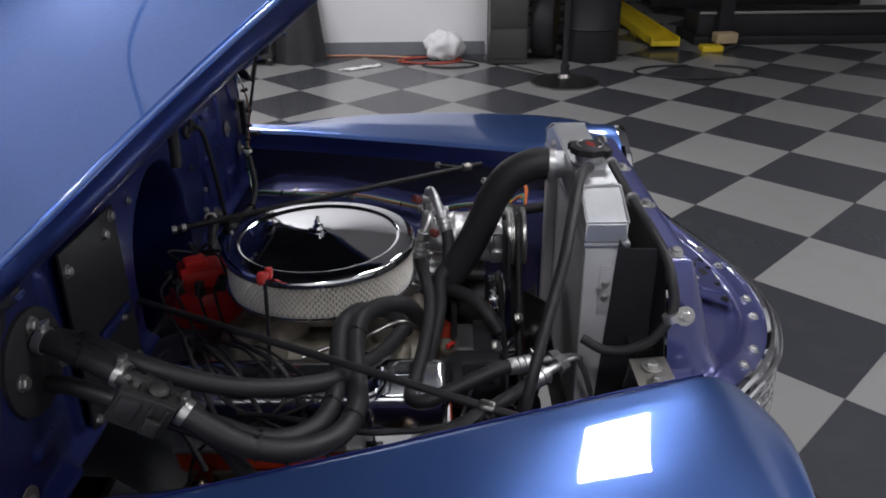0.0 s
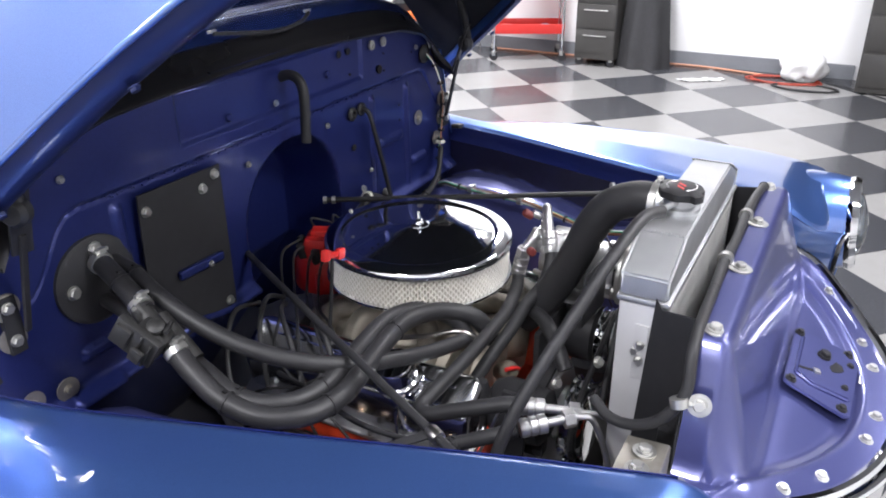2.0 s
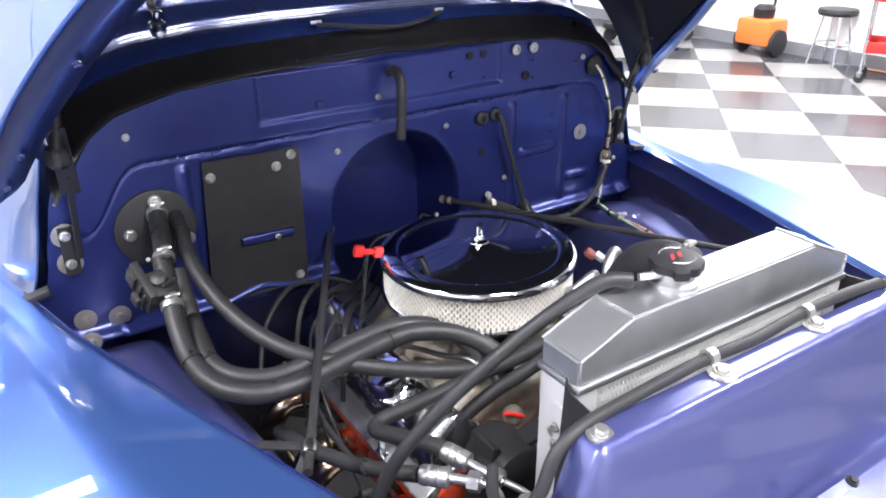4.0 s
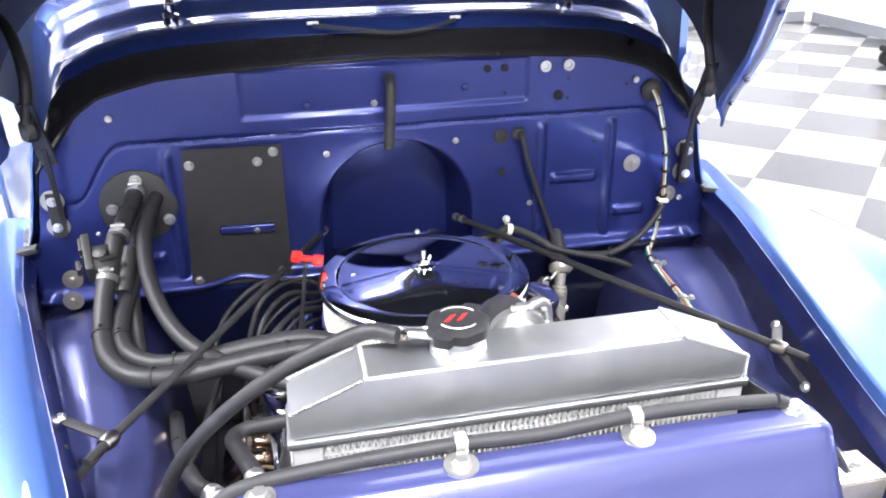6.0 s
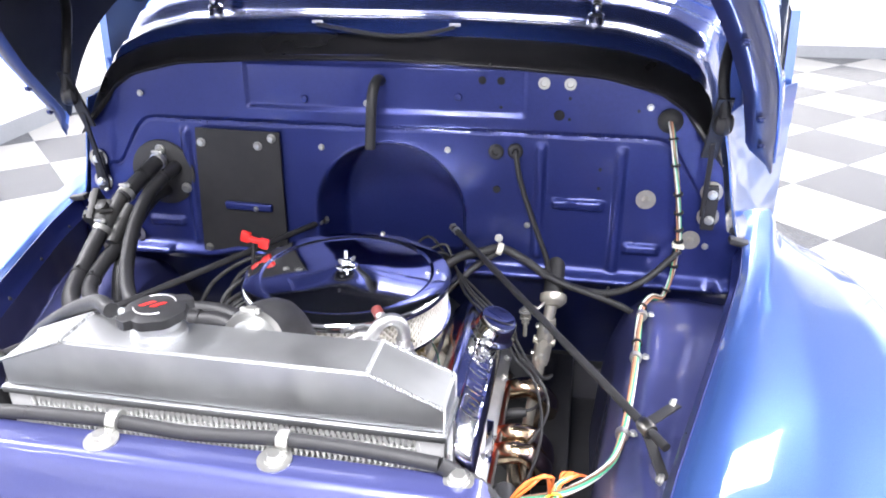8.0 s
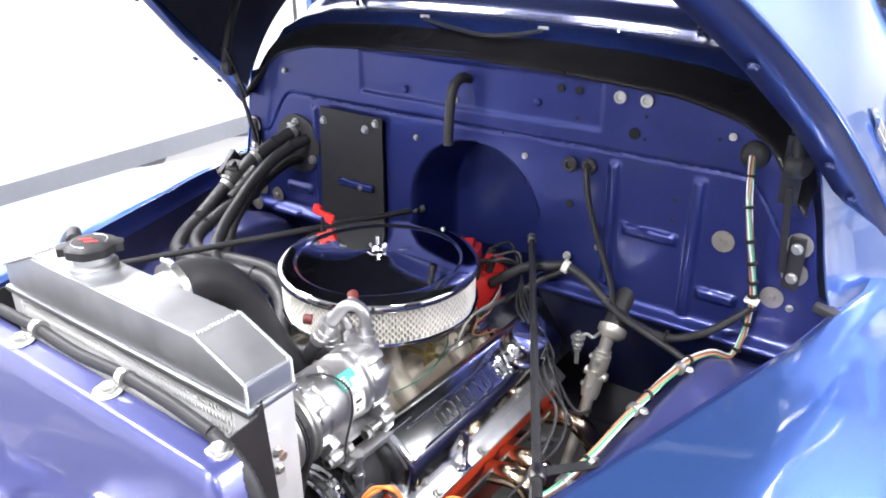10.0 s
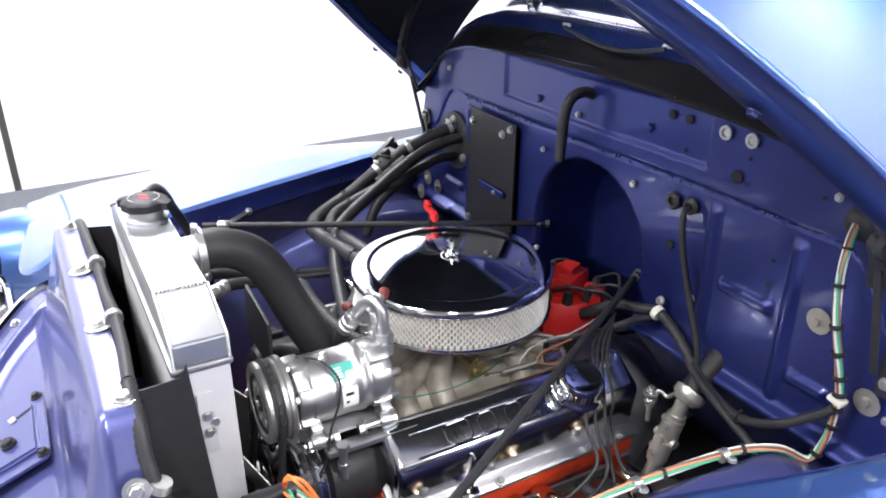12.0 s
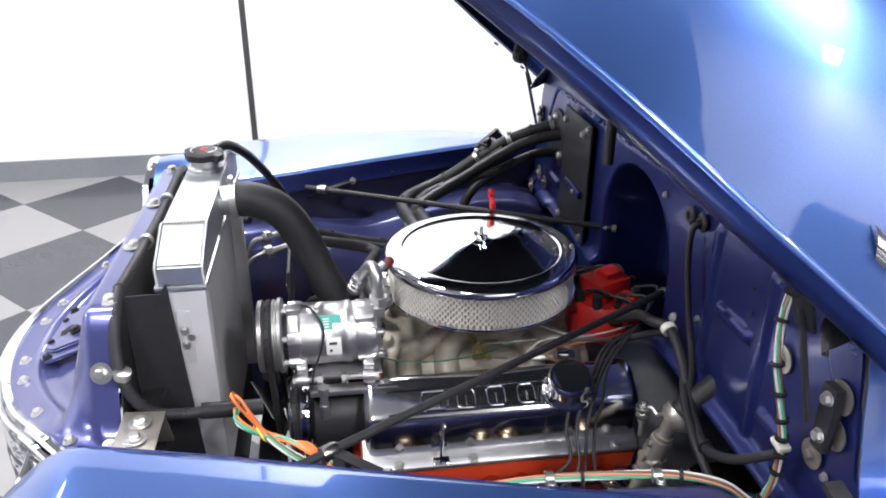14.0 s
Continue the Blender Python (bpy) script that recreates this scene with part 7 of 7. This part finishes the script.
part("handle", tube(B(), [(6.55, 3.66, 0.35), (6.62, 3.66, 0.8), (6.60, 3.66, 1.05)], 0.014, 10, 5), SATIN, mach)

# white bundle, floor cloth and cords


def bundle(u, v):
    a, b = 2 * math.pi * u, math.pi * v
    n = noise.noise(Vector((3 * math.cos(a) * math.sin(b), 3 * math.sin(a) * math.sin(b), 4 * v)))
    r = 0.17 + 0.05 * n
    return Vector((6.46 + r * math.sin(b) * math.cos(a), -0.54 + 1.15 * r * math.sin(b) * math.sin(a), max(0.005, 0.13 - 0.85 * r * math.cos(b))))


solo("crumpled_cloth", surf(B(), bundle, 40, 24), CLOTHWHITE, "crumpled white cloth bundle on the floor by the wall", "cloth", smooth=180)
solo("floor_cloth", surf(B(), lambda u, v: Vector((5.95 + 0.20 * u + 0.05 * v, 0.42 - 0.34 * u + 0.10 * (v - 0.5) * (1.2 - u), 0.006 + 0.03 * abs(noise.noise(Vector((6 * u, 3 * v, 2)))))), 26, 12, 0.003), CLOTHWHITE, "white cloth rag dropped on the checkered floor", "cloth", smooth=180)


def coil(cx, cy, rx, ry, turns, r, material, label, wob=0.03, name="power_cord"):
    random.seed(int(cx * 100))
    pts = []
    for i in range(turns * 14):
        a = 2 * math.pi * i / 14
        w = 1 + wob * math.sin(2.3 * a + i * 0.1)
        pts.append((cx + rx * w * math.cos(a), cy + ry * w * math.sin(a), r + 0.004 * (i // 14)))
    return solo(name, tube(B(), pts, r, 8, 3), material, label, "cord", "cords on the floor")


coil(6.15, -0.60, 0.13, 0.26, 2, 0.007, RUBBER, "black coiled cord on the floor", 0.08)
coil(6.36, -0.40, 0.14, 0.30, 3, 0.007, mat("red_cord", (0.35, 0.05, 0.03), 0.5), "reddish coiled cord under the white bundle", 0.1)
coil(5.75, -2.86, 0.26, 0.57, 1, 0.011, RUBBER, "black air hose lying in a loop on the floor", 0.03, "air_hose")
solo("power_cord", tube(B(), [(6.40, -0.75, 0.01), (6.30, -0.95, 0.01), (6.05, -1.20, 0.01), (5.70, -1.50, 0.01)], 0.006, 8, 6), RUBBER, "black cord running along the floor", "cord", "cords on the floor")
solo("power_cord", tube(B(), [(6.60, 2.6, 0.012), (6.60, 1.2, 0.012), (6.62, 0.4, 0.012), (6.50, -0.2, 0.012)], 0.010, 8, 6), W_PINK, "pale tan cord along the wall base", "cord", "cords on the floor")

fc = thing("filing_cabinet", (6.35, -1.16, 0), "dark grey cabinet with equipment on top", "cabinet")
part("body", box(B(), (6.37, -1.16, 0.50), (0.42, 0.36, 0.98), bevel=0.008), CABGREY, fc)
for z in (0.20, 0.50, 0.80):
    part("drawer", box(B(), (6.152, -1.16, z), (0.012, 0.33, 0.27), bevel=0.004), CABGREY, fc)
part("equipment", box(B(), (6.35, -1.16, 1.09), (0.34, 0.32, 0.18), bevel=0.015), SATIN, fc, "black boxed equipment")
tyre = thing("spare_wheel", (6.52, -1.62, 0), "upright black tyre leaning beside the cabinet", "tyre")
part("tyre", lathe(B(), [(0.20, -0.10), (0.31, -0.105), (0.335, -0.07), (0.34, 0), (0.335, 0.07), (0.31, 0.105), (0.20, 0.10)], (6.52, -1.55, 0.34), (0.25, 1, 0), 40), RUBBER, tyre)
part("rim", lathe(B(), [(0, 0.02), (0.08, 0.04), (0.18, 0.03), (0.205, 0.09), (0.20, -0.09)], (6.52, -1.55, 0.34), (-0.25, -1, 0), 32), CASTALU, tyre, "alloy rim")
bn = thing("waste_drum", (6.45, -1.98, 0), "tall black drum in the lift bay", "drum")
part("drum", lathe(B(), [(0.0, 0.0), (0.27, 0.0), (0.28, 0.02), (0.27, 0.30), (0.285, 0.31), (0.27, 0.33), (0.27, 0.62), (0.285, 0.63), (0.27, 0.65), (0.27, 0.93), (0.262, 0.935)], (6.45, -2.0, 0), (0, 0, 1), 32), SATIN, bn)
part("lid", lathe(B(), [(0.0, 0.937), (0.25, 0.937), (0.285, 0.94), (0.285, 0.955), (0.25, 0.96), (0.0, 0.958)], (6.45, -2.0, 0), (0, 0, 1), 32), RUBBER, bn, "black drum lid")
sp = thing("pole_stand", (5.42, -1.60, 0), "black pole on a round weighted floor base", "stand")
part("base", lathe(B(), [(0.30, 0.0), (0.30, 0.015), (0.22, 0.03), (0.06, 0.05), (0.045, 0.08), (0.0, 0.08)], (5.42, -1.60, 0), (0, 0, 1), 40), STEEL, sp, "round weighted base")
part("pole", rod(B(), (5.42, -1.60, 0.07), (5.42, -1.60, 1.9), 0.026, 14), SATIN, sp)
part("collar", lathe(B(), [(0.04, 0.0), (0.04, 0.09)], (5.42, -1.60, 0.07), (0, 0, 1), 16), SATIN, sp)

# lift in the dark bay
lift = thing("vehicle_lift", (7.3, -4.8, 0), "black drive-on vehicle lift with a steel rail and yellow ramp", "lift")
part("runway", box(B(), (7.35, -5.1, 0.20), (0.55, 3.7, 0.22), bevel=0.01), SATIN, lift, "black runway")
part("runway", box(B(), (9.4, -5.1, 0.20), (0.55, 3.7, 0.22), bevel=0.01), SATIN, lift, "black runway")
part("edge_rail", box(B(), (7.06, -5.1, 0.325), (0.03, 3.7, 0.03), bevel=0.004), STEEL, lift, "bare steel edge rail")
part("base_plate", box(B(), (7.35, -5.1, 0.045), (0.7, 3.8, 0.09), bevel=0.01), SATIN, lift)
for y in (-3.5, -6.4):
    part("post", box(B(), (7.0, y, 1.3), (0.14, 0.14, 2.6), bevel=0.01), SATIN, lift, "black lift post")
ramp = B()
box(ramp, (8.45, -2.82, 0.06), (3.3, 0.30, 0.05), (0, 0, 1), 0.006)
box(ramp, (8.45, -2.68, 0.08), (3.3, 0.02, 0.09), (0, 0, 1), 0.004)
box(ramp, (8.45, -2.96, 0.08), (3.3, 0.02, 0.09), (0, 0, 1), 0.004)
box(ramp, (7.6, -2.82, 0.02), (0.3, 0.25, 0.05))
box(ramp, (9.6, -2.82, 0.02), (0.3, 0.25, 0.05))
part("ramp", ramp, YELLOW, lift, "yellow ramp")
part("guard", box(B(), (6.95, -2.02, 0.22), (0.05, 0.09, 0.42), bevel=0.01), YELLOW, lift, "yellow guard")
part("foot", box(B(), (6.72, -3.30, 0.03), (0.16, 0.22, 0.06), bevel=0.015), YELLOW, lift, "yellow foot pad")
solo("carton", box(B(), (6.80, -3.46, 0.12), (0.14, 0.22, 0.10), (0, 0, 6), 0.004), mat("kraft_carton", (0.42, 0.33, 0.20), 0.8, vary=0.1), "small tan carton standing on the lift's edge", "carton")

# covered trolley and loose wheel towards the far wall
tr = thing("covered_trolley", (6.05, 4.85, 0), "trolley under a tan cloth with a large black wheel", "trolley")
TX, TY = 6.05, 4.85


def tan_cover(u, v):
    a = 2 * math.pi * u
    r = 0.30 + 0.05 * (1 - v) + 0.015 * math.sin(9 * a) * (1 - v)
    k = 1 if v < 0.96 else 0.3
    return Vector((TX + r * 1.3 * math.cos(a) * k, TY + r * math.sin(a) * k, 0.22 + 0.72 * v))


part("cover", surf(B(), tan_cover, 54, 18, 0.004), mat("tan_cloth", (0.42, 0.38, 0.32), 0.9, vary=0.1, bump=0.3, bump_scale=90), tr, "draped tan cloth cover")
part("deck", box(B(), (TX, TY, 0.17), (0.85, 0.6, 0.06), bevel=0.01), SATIN, tr)
for dx, dy in ((-0.36, -0.24), (0.36, -0.24), (-0.36, 0.24), (0.36, 0.24)):
    part("wheel", lathe(B(), [(0.03, -0.02), (0.075, -0.02), (0.08, 0), (0.075, 0.02), (0.03, 0.02)], (TX + dx, TY + dy, 0.08), (0.4, 1, 0), 24), RUBBER, tr, "black caster wheel")
lw = thing("spare_wheel", (4.15, 7.1, 0), "chrome-spoked car wheel with a black tyre standing near the wall", "wheel")
WX, WY = 4.15, 7.1
part("tyre", lathe(B(), [(0.21, -0.10), (0.29, -0.11), (0.315, -0.07), (0.32, 0), (0.315, 0.07), (0.29, 0.11), (0.21, 0.10)], (WX, WY, 0.32), (0.5, 1, 0), 40), RUBBER, lw)
rm = part("rim", lathe(B(), [(0.19, -0.09), (0.215, -0.095), (0.21, 0.0), (0.215, 0.095), (0.19, 0.09)], (WX, WY, 0.32), (0.5, 1, 0), 40), CHROME, lw, "chrome rim")
wm = axes_of((0.5, 1, 0)).to_4x4()
for k in range(5):
    bm = B()
    m = Matrix.Translation((WX, WY, 0.32)) @ wm @ Matrix.Rotation(2 * math.pi * k / 5, 4, "Z")
    box(bm, (0.11, 0, -0.06), (0.20, 0.045, 0.02), bevel=0.005)
    bm.transform(m)
    part("spoke", bm, CHROME, rm, "chrome spoke")

# ---------------------------------------------------------------- floor tiles
def tile_mesh(name, material):
    h = TILE / 2 - 0.0008
    bm = box(B(), (0, 0, -0.0015), (2 * h, 2 * h, 0.003))
    return mesh_of(name, bm, material, smooth=0)


TILES = {0: tile_mesh("tile_light", TILE_LIGHT), 1: tile_mesh("tile_dark", TILE_DARK)}
far = {0: ([], []), 1: ([], [])}
spots = []
for i in range(-40, 41):
    for j in range(-40, 41):
        px, py = (i + 0.5) * TILE, (j + 0.5) * TILE
        wx, wy = GX + (px - py) * math.sqrt(0.5), GY + (px + py) * math.sqrt(0.5)
        if west_x(wy) - 0.42 < wx < XB + 0.3 and Y0 - 0.3 < wy < Y1 + 0.3:
            spots.append((math.hypot(wx - 2.0, wy + 0.5), wx, wy, (i + j + 1) % 2))
spots.sort()
for k, (d, wx, wy, parity) in enumerate(spots):
    if k < 290:
        ob = new("tile", TILES[parity])
        ob.parent = floor
        ob.matrix_basis = pose(wx, wy, 0, 0, 0, 45)
    else:
        V, F = far[parity]
        b0, h = len(V), TILE * math.sqrt(0.5) - 0.001
        V += [(wx + h, wy, 0), (wx, wy + h, 0), (wx - h, wy, 0), (wx, wy - h, 0)]
        F.append((b0, b0 + 1, b0 + 2, b0 + 3))
for parity, (V, F) in far.items():
    me = bpy.data.meshes.new("far_tiles")
    me.from_pydata(V, [], F)
    me.materials.append(TILE_DARK if parity else TILE_LIGHT)
    ob = new("far_tiles", me)
    ob.parent = floor
    tagged(ob, "further floor tiles", kind="stuff")
